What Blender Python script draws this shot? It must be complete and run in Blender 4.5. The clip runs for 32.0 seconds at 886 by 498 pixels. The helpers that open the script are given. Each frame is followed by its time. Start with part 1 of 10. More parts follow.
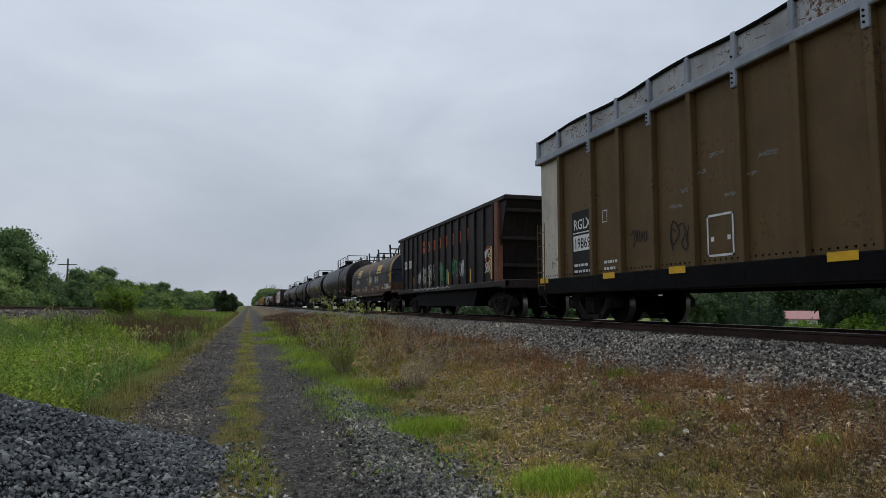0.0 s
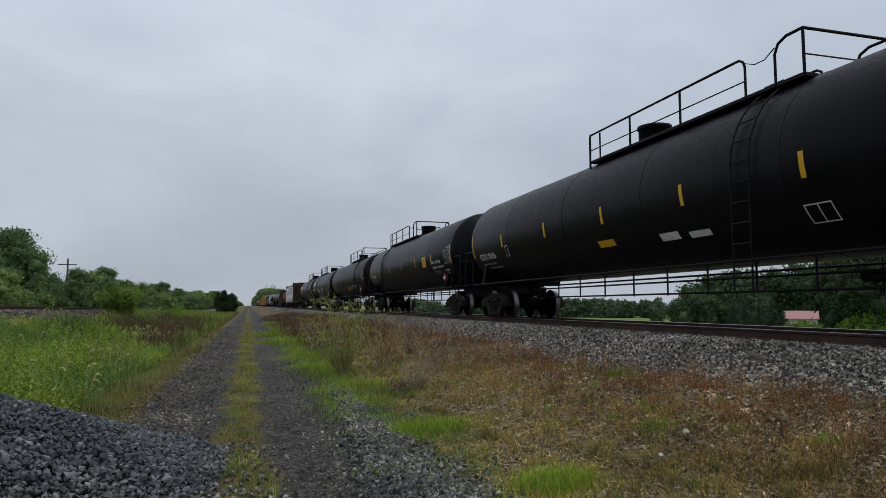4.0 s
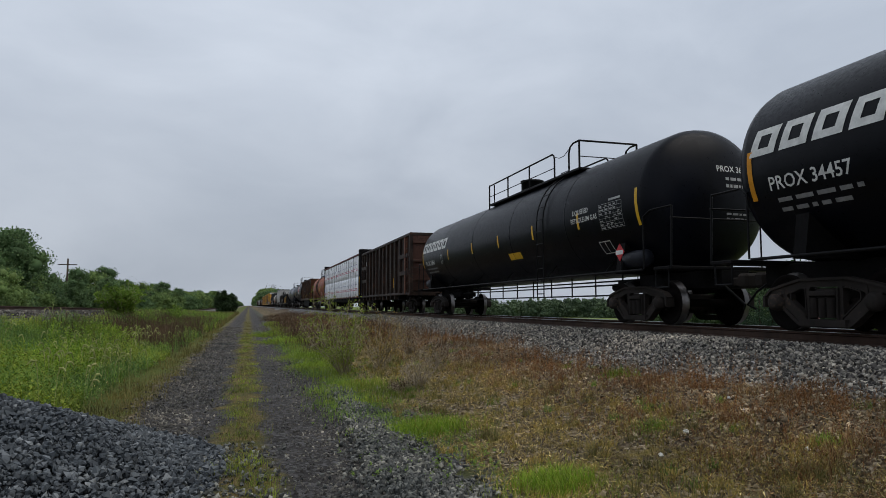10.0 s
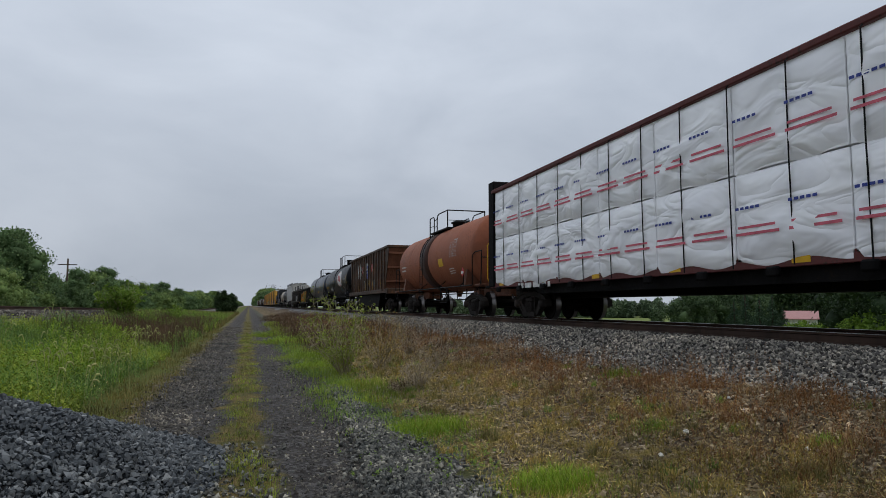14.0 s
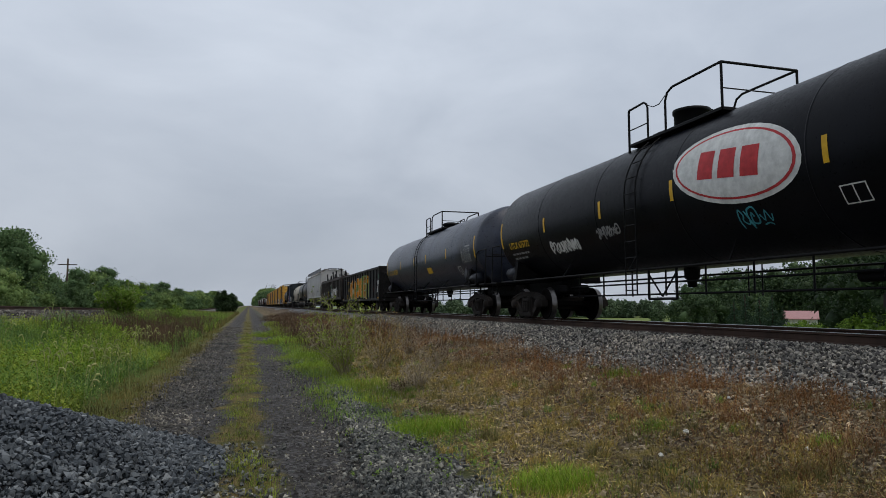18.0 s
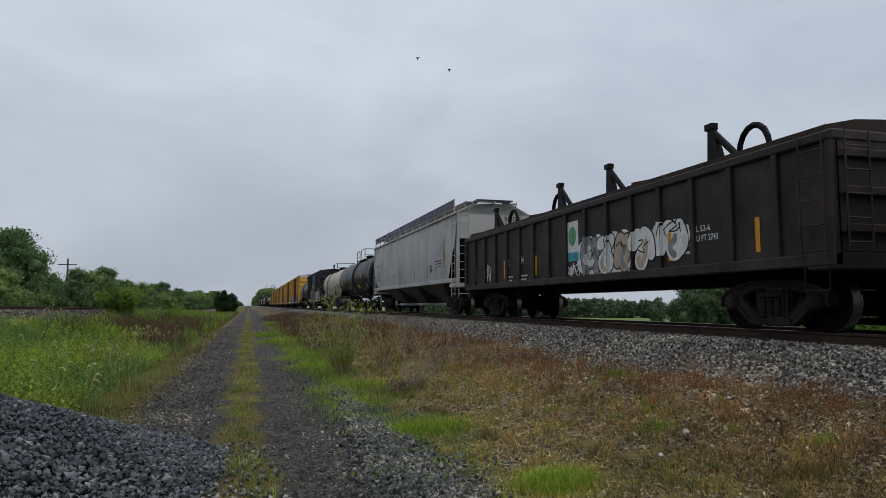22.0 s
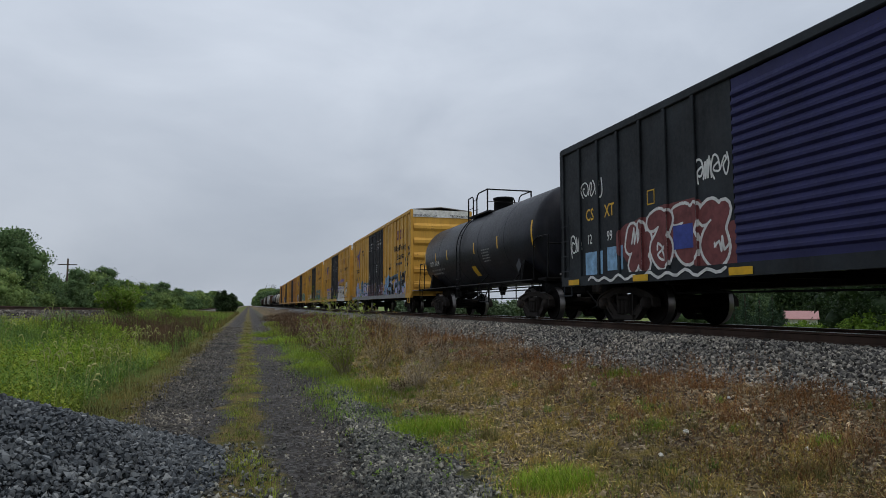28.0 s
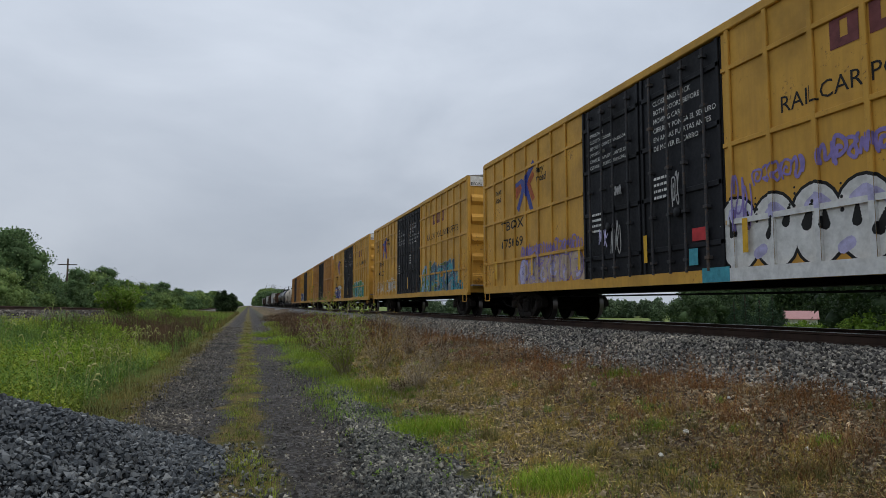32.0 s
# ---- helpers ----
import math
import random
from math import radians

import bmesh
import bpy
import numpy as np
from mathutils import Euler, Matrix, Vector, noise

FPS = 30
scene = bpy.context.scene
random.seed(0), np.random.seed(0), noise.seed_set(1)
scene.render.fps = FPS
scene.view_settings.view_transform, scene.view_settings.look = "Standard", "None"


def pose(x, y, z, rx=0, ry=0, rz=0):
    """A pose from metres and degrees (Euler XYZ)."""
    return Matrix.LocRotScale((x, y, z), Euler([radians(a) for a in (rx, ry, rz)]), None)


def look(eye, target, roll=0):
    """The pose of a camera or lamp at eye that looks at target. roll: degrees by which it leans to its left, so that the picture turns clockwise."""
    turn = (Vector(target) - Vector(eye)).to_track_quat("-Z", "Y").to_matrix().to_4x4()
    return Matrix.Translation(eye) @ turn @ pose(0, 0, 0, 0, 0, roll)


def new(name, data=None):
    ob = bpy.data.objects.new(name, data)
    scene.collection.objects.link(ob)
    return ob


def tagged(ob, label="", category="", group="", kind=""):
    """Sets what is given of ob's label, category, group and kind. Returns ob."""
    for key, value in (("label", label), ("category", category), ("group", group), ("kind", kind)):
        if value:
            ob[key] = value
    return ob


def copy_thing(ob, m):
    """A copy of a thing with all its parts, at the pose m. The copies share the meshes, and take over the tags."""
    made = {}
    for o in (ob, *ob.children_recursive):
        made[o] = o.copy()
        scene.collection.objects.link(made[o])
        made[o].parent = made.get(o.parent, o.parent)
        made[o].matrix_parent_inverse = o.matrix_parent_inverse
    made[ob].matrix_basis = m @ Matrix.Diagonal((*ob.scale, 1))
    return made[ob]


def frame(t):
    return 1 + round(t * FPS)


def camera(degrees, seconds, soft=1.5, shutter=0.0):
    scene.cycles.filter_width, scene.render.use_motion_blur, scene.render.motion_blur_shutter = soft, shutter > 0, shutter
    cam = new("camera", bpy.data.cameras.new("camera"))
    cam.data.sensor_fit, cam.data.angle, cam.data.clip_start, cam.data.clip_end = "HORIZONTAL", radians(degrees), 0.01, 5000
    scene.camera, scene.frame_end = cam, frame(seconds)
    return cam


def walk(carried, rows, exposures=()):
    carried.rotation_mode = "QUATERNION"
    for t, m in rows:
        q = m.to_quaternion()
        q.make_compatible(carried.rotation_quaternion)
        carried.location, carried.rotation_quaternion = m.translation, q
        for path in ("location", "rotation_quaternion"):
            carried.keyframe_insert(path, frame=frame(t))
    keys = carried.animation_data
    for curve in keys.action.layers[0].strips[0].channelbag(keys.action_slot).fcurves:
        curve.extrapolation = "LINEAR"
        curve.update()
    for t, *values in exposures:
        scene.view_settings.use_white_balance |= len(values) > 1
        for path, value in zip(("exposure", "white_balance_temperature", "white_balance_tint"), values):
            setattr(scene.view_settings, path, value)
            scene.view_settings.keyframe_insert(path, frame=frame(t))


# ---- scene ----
# A long mixed freight passes a standing camera beside a lineside gravel road.
# x: to the right across the track, y: along the track away from the camera, z: up; the road lies at z = 0.
SPEED = 12.66          # train, metres a second, towards -y
TRACK_X = 9.22         # centre of the main track
RAIL_Z = 1.095         # top of its rails
EYE = (0.0, 0.0, 1.5)

cam = camera(67.2, 32.0, soft=0.5)
YAW, TILT = radians(16.20), radians(4.844)
AIM = (EYE[0] + math.sin(YAW) * math.cos(TILT), EYE[1] + math.cos(YAW) * math.cos(TILT), EYE[2] + math.sin(TILT))
walk(cam, [(0.0, look(EYE, AIM)), (32.0, look(EYE, AIM))], exposures=[(0.0, 0.06), (4.0, 0.0), (27.0, 0.0), (32.0, 0.05)])

# ---- daylight: an overcast sky and a weak, wide sun ----
SUN_EL, SUN_AZ = radians(66), radians(135)
world = bpy.data.worlds.new("overcast")
scene.world = world
world.use_nodes = True
wn, wl = world.node_tree.nodes, world.node_tree.links
wn.clear()
w_out = wn.new("ShaderNodeOutputWorld")
w_bg = wn.new("ShaderNodeBackground")
w_bg.inputs["Strength"].default_value = 1.0
w_sky = wn.new("ShaderNodeTexSky")
w_sky.sky_type = "NISHITA"
w_sky.sun_disc = False
w_sky.sun_elevation, w_sky.sun_rotation = SUN_EL, SUN_AZ
w_sky.air_density, w_sky.dust_density = 1.0, 3.0
w_co = wn.new("ShaderNodeTexCoord")
w_map = wn.new("ShaderNodeMapping")
w_map.inputs["Scale"].default_value = (1.0, 1.0, 2.0)
w_noise = wn.new("ShaderNodeTexNoise")
w_noise.inputs["Scale"].default_value = 2.6
w_noise.inputs["Detail"].default_value = 7.0
w_noise.inputs["Roughness"].default_value = 0.52
w_noise.inputs["Distortion"].default_value = 0.35
w_ramp = wn.new("ShaderNodeValToRGB")
w_ramp.color_ramp.elements[0].position, w_ramp.color_ramp.elements[0].color = 0.30, (0.455, 0.510, 0.598, 1)
w_ramp.color_ramp.elements[1].position, w_ramp.color_ramp.elements[1].color = 0.68, (0.605, 0.662, 0.752, 1)
w_scale = wn.new("ShaderNodeVectorMath")
w_scale.operation = "SCALE"
w_scale.inputs["Scale"].default_value = 0.06
w_mix = wn.new("ShaderNodeMix")
w_mix.data_type = "RGBA"
w_mix.inputs["Factor"].default_value = 0.93
wl.new(w_co.outputs["Generated"], w_map.inputs["Vector"])
wl.new(w_map.outputs["Vector"], w_noise.inputs["Vector"])
wl.new(w_noise.outputs["Fac"], w_ramp.inputs["Fac"])
wl.new(w_sky.outputs["Color"], w_scale.inputs[0])
wl.new(w_scale.outputs["Vector"], w_mix.inputs["A"])
wl.new(w_ramp.outputs["Color"], w_mix.inputs["B"])
w_sep = wn.new("ShaderNodeSeparateXYZ")
w_rise = wn.new("ShaderNodeMapRange")
w_rise.interpolation_type = "SMOOTHSTEP"
w_rise.inputs["From Min"].default_value, w_rise.inputs["From Max"].default_value = 0.0, 0.42
w_rise.inputs["To Min"].default_value, w_rise.inputs["To Max"].default_value = 0.84, 1.13
w_grade = wn.new("ShaderNodeVectorMath")
w_grade.operation = "SCALE"
wl.new(w_co.outputs["Generated"], w_sep.inputs[0])
wl.new(w_sep.outputs["Z"], w_rise.inputs["Value"])
wl.new(w_rise.outputs["Result"], w_grade.inputs["Scale"])
wl.new(w_mix.outputs["Result"], w_grade.inputs[0])
wl.new(w_grade.outputs["Vector"], w_bg.inputs["Color"])
wl.new(w_bg.outputs["Background"], w_out.inputs["Surface"])

sun = new("sun", bpy.data.lights.new("sun", "SUN"))
sun.data.energy, sun.data.angle, sun.data.color = 1.25, radians(50), (1.0, 0.93, 0.82)
sun.matrix_world = look((math.sin(SUN_AZ) * math.cos(SUN_EL) * 50, math.cos(SUN_AZ) * math.cos(SUN_EL) * 50, math.sin(SUN_EL) * 50), (0, 0, 0))


# ---- materials ----
def node_material(name):
    m = bpy.data.materials.new(name)
    m.use_nodes = True
    n, l = m.node_tree.nodes, m.node_tree.links
    return m, n, l, n["Principled BSDF"]


def noise_node(n, l, co, scale, detail=5.0, rough=0.6, distort=0.0):
    t = n.new("ShaderNodeTexNoise")
    t.inputs["Scale"].default_value, t.inputs["Detail"].default_value = scale, detail
    t.inputs["Roughness"].default_value, t.inputs["Distortion"].default_value = rough, distort
    l.new(co, t.inputs["Vector"])
    return t.outputs["Fac"]


def ramp(n, l, fac, stops):
    r = n.new("ShaderNodeValToRGB")
    e = r.color_ramp.elements
    while len(e) < len(stops):
        e.new(0.5)
    for k, (p, c) in enumerate(stops):
        e[k].position, e[k].color = p, (*c, 1) if len(c) == 3 else c
    l.new(fac, r.inputs["Fac"])
    return r.outputs["Color"]


def mix(n, l, fac, a, b, blend="MIX"):
    m = n.new("ShaderNodeMix")
    m.data_type, m.blend_type = "RGBA", blend
    for sock, v in ((m.inputs["Factor"], fac), (m.inputs["A"], a), (m.inputs["B"], b)):
        if isinstance(v, (int, float)):
            sock.default_value = v
        elif isinstance(v, tuple):
            sock.default_value = (*v, 1)
        else:
            l.new(v, sock)
    return m.outputs["Result"]


def bump(n, l, bsdf, height, strength, distance=0.02):
    b = n.new("ShaderNodeBump")
    b.inputs["Strength"].default_value, b.inputs["Distance"].default_value = strength, distance
    l.new(height, b.inputs["Height"])
    l.new(b.outputs["Normal"], bsdf.inputs["Normal"])


def math_node(n, l, op, a, b=None, c=None):
    m = n.new("ShaderNodeMath")
    m.operation = op
    for k, v in enumerate((a, b, c)):
        if v is None:
            continue
        if isinstance(v, (int, float)):
            m.inputs[k].default_value = v
        else:
            l.new(v, m.inputs[k])
    return m.outputs[0]


def painted(name, color, worn=(0.10, 0.055, 0.035), wear=0.25, rough=0.55, streak=0.5, dust=0.12, metal=0.0, patch=0.9, spec=0.16, relief=0.3):
    """Weathered paint on steel: broad fading, run-down streaks, chips that show rust, road dust."""
    m, n, l, b = node_material(name)
    co = n.new("ShaderNodeTexCoord").outputs["Object"]
    big = noise_node(n, l, co, patch, 4, 0.6)
    fine = noise_node(n, l, co, 14.0, 6, 0.7)
    mp = n.new("ShaderNodeMapping")
    mp.inputs["Scale"].default_value = (4.0, 4.0, 0.35)
    l.new(co, mp.inputs["Vector"])
    runs = noise_node(n, l, mp.outputs["Vector"], 2.2, 6, 0.65)
    lo_f, hi_f = (0.42, 1.75) if max(color) < 0.09 else (0.68, 1.16)
    dark = tuple(c * lo_f for c in color)
    pale = tuple(min(1, c * hi_f) for c in color)
    c0 = ramp(n, l, big, [(0.3, dark), (0.5, color), (0.75, pale)])
    r0 = ramp(n, l, runs, [(0.42, (0, 0, 0)), (0.72, (1, 1, 1))])
    c1 = mix(n, l, math_node(n, l, "MULTIPLY", r0, streak), c0, tuple(0.5 * c + 0.5 * w for c, w in zip(color, worn)))
    chip = math_node(n, l, "ADD", math_node(n, l, "MULTIPLY", big, 0.45), math_node(n, l, "MULTIPLY", fine, 0.55))
    lo = 0.66 - 0.26 * wear
    c2 = mix(n, l, ramp(n, l, chip, [(lo, (0, 0, 0)), (lo + 0.05, (1, 1, 1))]), c1, worn)
    c3 = mix(n, l, math_node(n, l, "MULTIPLY", fine, dust), c2, (0.115, 0.108, 0.104))
    l.new(c3, b.inputs["Base Color"])
    l.new(ramp(n, l, fine, [(0.3, (rough - 0.1,) * 3), (0.7, (min(1, rough + 0.2),) * 3)]), b.inputs["Roughness"])
    b.inputs["Metallic"].default_value = metal
    b.inputs["Specular IOR Level"].default_value = spec
    bump(n, l, b, math_node(n, l, "ADD", math_node(n, l, "MULTIPLY", big, 0.7), math_node(n, l, "MULTIPLY", fine, 0.3)), relief, 0.03)
    return m


def plain(name, color, rough=0.6, metal=0.0, vary=0.25, scale=6.0, spec=0.2):
    m, n, l, b = node_material(name)
    co = n.new("ShaderNodeTexCoord").outputs["Object"]
    f = noise_node(n, l, co, scale, 5, 0.65)
    l.new(ramp(n, l, f, [(0.3, tuple(c * (1 - vary) for c in color)), (0.7, tuple(min(1, c * (1 + vary)) for c in color))]), b.inputs["Base Color"])
    b.inputs["Roughness"].default_value, b.inputs["Metallic"].default_value = rough, metal
    b.inputs["Specular IOR Level"].default_value = spec
    bump(n, l, b, f, 0.12, 0.01)
    return m


def leafy(name, colors, rough=0.7, thin=0.0, patch=0.7, swing=1.0):
    """Leaves, blades and stones: the colour is picked for each loose piece; thin: the share of light that passes through."""
    m, n, l, b = node_material(name)
    r = n.new("ShaderNodeNewGeometry").outputs["Random Per Island"]
    k = len(colors) - 1
    c = ramp(n, l, r, [(i / k, col) for i, col in enumerate(colors)])
    co = n.new("ShaderNodeTexCoord").outputs["Object"]
    f = noise_node(n, l, co, patch, 4, 0.6)
    c = mix(n, l, swing, c, ramp(n, l, f, [(0.32, (0.48, 0.52, 0.5)), (0.68, (1.4, 1.36, 1.2))]), "MULTIPLY")
    l.new(c, b.inputs["Base Color"])
    b.inputs["Roughness"].default_value = rough
    b.inputs["Specular IOR Level"].default_value = 0.25
    if thin:
        t = n.new("ShaderNodeBsdfTranslucent")
        l.new(c, t.inputs["Color"])
        x = n.new("ShaderNodeMixShader")
        x.inputs["Fac"].default_value = thin
        l.new(b.outputs["BSDF"], x.inputs[1])
        l.new(t.outputs["BSDF"], x.inputs[2])
        l.new(x.outputs["Shader"], n["Material Output"].inputs["Surface"])
    return m


M = {}
M["tank_black"] = painted("tank_black", (0.0027, 0.0032, 0.0056), worn=(0.006, 0.0065, 0.0095), wear=0.0, rough=0.32, streak=0.4, dust=0.003, spec=0.10, relief=0.05)
M["tank_grime"] = painted("tank_grime", (0.0050, 0.0042, 0.0056), worn=(0.012, 0.0098, 0.0112), wear=0.02, rough=0.36, streak=0.5, dust=0.005, spec=0.10, relief=0.05)
M["tank_charcoal"] = painted("tank_charcoal", (0.0145, 0.0160, 0.0225), worn=(0.03, 0.027, 0.027), wear=0.08, rough=0.36, streak=0.4, dust=0.015, spec=0.16, relief=0.08)
M["tank_orange"] = painted("tank_orange", (0.30, 0.095, 0.045), worn=(0.12, 0.045, 0.03), wear=0.3, streak=0.6)
M["tank_slate"] = painted("tank_slate", (0.024, 0.029, 0.047), worn=(0.030, 0.031, 0.040), wear=0.0, rough=0.30, streak=0.3, dust=0.008, spec=0.4, relief=0.05)
M["tank_cream"] = painted("tank_cream", (0.52, 0.47, 0.39), worn=(0.16, 0.10, 0.055), wear=0.2, streak=0.45)
M["sheen_black"] = painted("sheen_black", (0.0034, 0.0038, 0.0058), worn=(0.009, 0.0092, 0.011), wear=0.08, rough=0.32, streak=0.4, dust=0.005, spec=0.10, relief=0.22)
M["band_grey"] = painted("band_grey", (0.035, 0.037, 0.043), worn=(0.05, 0.045, 0.04), wear=0.1, rough=0.4, dust=0.05)
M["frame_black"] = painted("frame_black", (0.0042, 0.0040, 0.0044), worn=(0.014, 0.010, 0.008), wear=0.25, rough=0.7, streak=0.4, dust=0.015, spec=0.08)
M["rail_black"] = plain("rail_black", (0.0055, 0.0055, 0.0060), 0.55, spec=0.12)
M["truck_steel"] = painted("truck_steel", (0.021, 0.0178, 0.0160), worn=(0.062, 0.043, 0.033), wear=0.34, rough=0.75, streak=0.3, dust=0.05, spec=0.12)
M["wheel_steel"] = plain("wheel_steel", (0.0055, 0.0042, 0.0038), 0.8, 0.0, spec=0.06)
M["tread_steel"] = plain("tread_steel", (0.14, 0.13, 0.125), 0.36, 1.0)
M["brown_gondola"] = painted("brown_gondola", (0.118, 0.074, 0.030), worn=(0.060, 0.040, 0.024), wear=0.36, streak=0.8, patch=0.8, dust=0.06)
M["pale_extension"] = painted("pale_extension", (0.40, 0.41, 0.42), worn=(0.13, 0.065, 0.03), wear=0.42, streak=0.5)
M["pale_trim"] = painted("pale_trim", (0.30, 0.33, 0.38), worn=(0.12, 0.08, 0.06), wear=0.2, streak=0.4)
M["dark_hopper"] = painted("dark_hopper", (0.0165, 0.0140, 0.0145), worn=(0.050, 0.028, 0.020), wear=0.42, streak=0.7, dust=0.02, patch=0.7)
M["rust_hopper"] = painted("rust_hopper", (0.045, 0.029, 0.020), worn=(0.135, 0.056, 0.025), wear=0.47, streak=0.8, dust=0.03, patch=1.6)
M["rust_end"] = painted("rust_end", (0.165, 0.066, 0.038), worn=(0.06, 0.025, 0.016), wear=0.44, streak=0.8, dust=0.06, patch=1.8)
M["gondola_dark"] = painted("gondola_dark", (0.024, 0.0170, 0.0140), worn=(0.075, 0.034, 0.020), wear=0.40, streak=0.8, dust=0.03, patch=1.4)
M["gondola_brown"] = painted("gondola_brown", (0.056, 0.025, 0.018), worn=(0.028, 0.015, 0.012), wear=0.42, streak=0.6, dust=0.04)
M["gondola_black"] = painted("gondola_black", (0.0095, 0.0085, 0.0088), worn=(0.035, 0.024, 0.018), wear=0.2, streak=0.4, dust=0.05)
M["gondola_grey"] = painted("gondola_grey", (0.027, 0.0235, 0.0215), worn=(0.060, 0.036, 0.027), wear=0.36, streak=0.8, dust=0.06, patch=1.3)
M["coil_hood"] = painted("coil_hood", (0.075, 0.070, 0.066), worn=(0.11, 0.055, 0.028), wear=0.45, streak=0.6, dust=0.06)
M["coil_hood_rust"] = painted("coil_hood_rust", (0.115, 0.082, 0.058), worn=(0.12, 0.055, 0.026), wear=0.5, streak=0.6, dust=0.06)
M["coil_blue"] = painted("coil_blue", (0.034, 0.037, 0.042), worn=(0.095, 0.052, 0.030), wear=0.44, streak=0.7, dust=0.05, patch=1.5)
M["coil_body"] = painted("coil_body", (0.058, 0.034, 0.024), worn=(0.11, 0.05, 0.026), wear=0.4, streak=0.6, dust=0.06)
M["hood_end_blue"] = painted("hood_end_blue", (0.014, 0.020, 0.036), worn=(0.03, 0.025, 0.025), wear=0.05, dust=0.03)
M["yellow_band"] = painted("yellow_band", (0.50, 0.29, 0.035), worn=(0.14, 0.06, 0.03), wear=0.6, streak=0.5)
M["centre_red"] = painted("centre_red", (0.11, 0.030, 0.028), worn=(0.05, 0.03, 0.025), wear=0.3)
M["hopper_grey"] = painted("hopper_grey", (0.44, 0.43, 0.42), worn=(0.26, 0.23, 0.20), wear=0.05, rough=0.5, streak=0.3, dust=0.12, patch=0.5)
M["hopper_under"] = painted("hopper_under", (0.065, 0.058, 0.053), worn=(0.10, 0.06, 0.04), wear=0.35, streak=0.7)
M["hopper_seam"] = painted("hopper_seam", (0.20, 0.19, 0.18), worn=(0.12, 0.09, 0.07), wear=0.3)
M["box_yellow"] = painted("box_yellow", (0.60, 0.33, 0.052), worn=(0.17, 0.085, 0.04), wear=0.2, rough=0.5, streak=0.45, dust=0.18)
M["box_yellow_dull"] = painted("box_yellow_dull", (0.50, 0.25, 0.06), worn=(0.15, 0.07, 0.035), wear=0.3, rough=0.55, streak=0.6, dust=0.25)
M["box_navy"] = painted("box_navy", (0.0185, 0.0225, 0.0265), worn=(0.036, 0.033, 0.032), wear=0.2, streak=0.5, dust=0.04)
M["door_blue"] = painted("door_blue", (0.026, 0.027, 0.090), worn=(0.04, 0.035, 0.05), wear=0.12, streak=0.3, dust=0.05)
M["door_black"] = painted("door_black", (0.009, 0.010, 0.013), worn=(0.025, 0.022, 0.02), wear=0.12, streak=0.3, dust=0.05)
M["door_rod"] = painted("door_rod", (0.035, 0.037, 0.042), worn=(0.11, 0.08, 0.06), wear=0.42, streak=0.5, dust=0.06)
M["roof_grey"] = painted("roof_grey", (0.20, 0.19, 0.18), worn=(0.2, 0.13, 0.08), wear=0.2)
M["white_panel"] = plain("white_panel", (0.62, 0.62, 0.60), 0.6)
M["marking_yellow"] = plain("marking_yellow", (0.62, 0.36, 0.02), 0.4, vary=0.15)
M["marking_white"] = plain("marking_white", (0.62, 0.62, 0.60), 0.6, vary=0.2)
M["stencil_white"] = plain("stencil_white", (0.34, 0.34, 0.335), 0.6, vary=0.35)
M["marking_grey"] = plain("marking_grey", (0.22, 0.22, 0.22), 0.6, vary=0.3)
M["marking_black"] = plain("marking_black", (0.015, 0.014, 0.014), 0.6)
M["marking_red"] = plain("marking_red", (0.45, 0.035, 0.04), 0.5)
M["marking_orange"] = plain("marking_orange", (0.36, 0.085, 0.03), 0.6, vary=0.45)
M["marking_amber"] = plain("marking_amber", (0.60, 0.25, 0.015), 0.5, vary=0.2)
M["marking_blue"] = plain("marking_blue", (0.04, 0.06, 0.26), 0.5)
M["print_red"] = plain("print_red", (0.55, 0.12, 0.16), 0.5, vary=0.3)
M["spray_purple"] = plain("spray_purple", (0.23, 0.18, 0.42), 0.6, vary=0.3)
M["spray_lilac"] = plain("spray_lilac", (0.42, 0.40, 0.60), 0.6, vary=0.3)
M["spray_teal"] = plain("spray_teal", (0.06, 0.28, 0.34), 0.6, vary=0.35)
M["spray_sky"] = plain("spray_sky", (0.22, 0.38, 0.55), 0.6, vary=0.35)
M["spray_slate"] = plain("spray_slate", (0.075, 0.13, 0.19), 0.6, vary=0.35)
M["spray_green"] = plain("spray_green", (0.10, 0.28, 0.14), 0.6, vary=0.35)
M["spray_moss"] = plain("spray_moss", (0.17, 0.22, 0.06), 0.6, vary=0.3)
M["spray_maroon"] = plain("spray_maroon", (0.16, 0.05, 0.05), 0.6, vary=0.3)
M["spray_tan"] = plain("spray_tan", (0.42, 0.33, 0.25), 0.6, vary=0.3)
M["wrap_white"] = None
M["rail_web"] = painted("rail_web", (0.050, 0.030, 0.022), worn=(0.10, 0.05, 0.03), wear=0.3, rough=0.8)
M["rail_head"] = plain("rail_head", (0.62, 0.63, 0.65), 0.3, 1.0, vary=0.1)
M["sleeper"] = plain("sleeper", (0.045, 0.036, 0.030), 0.9, vary=0.4)


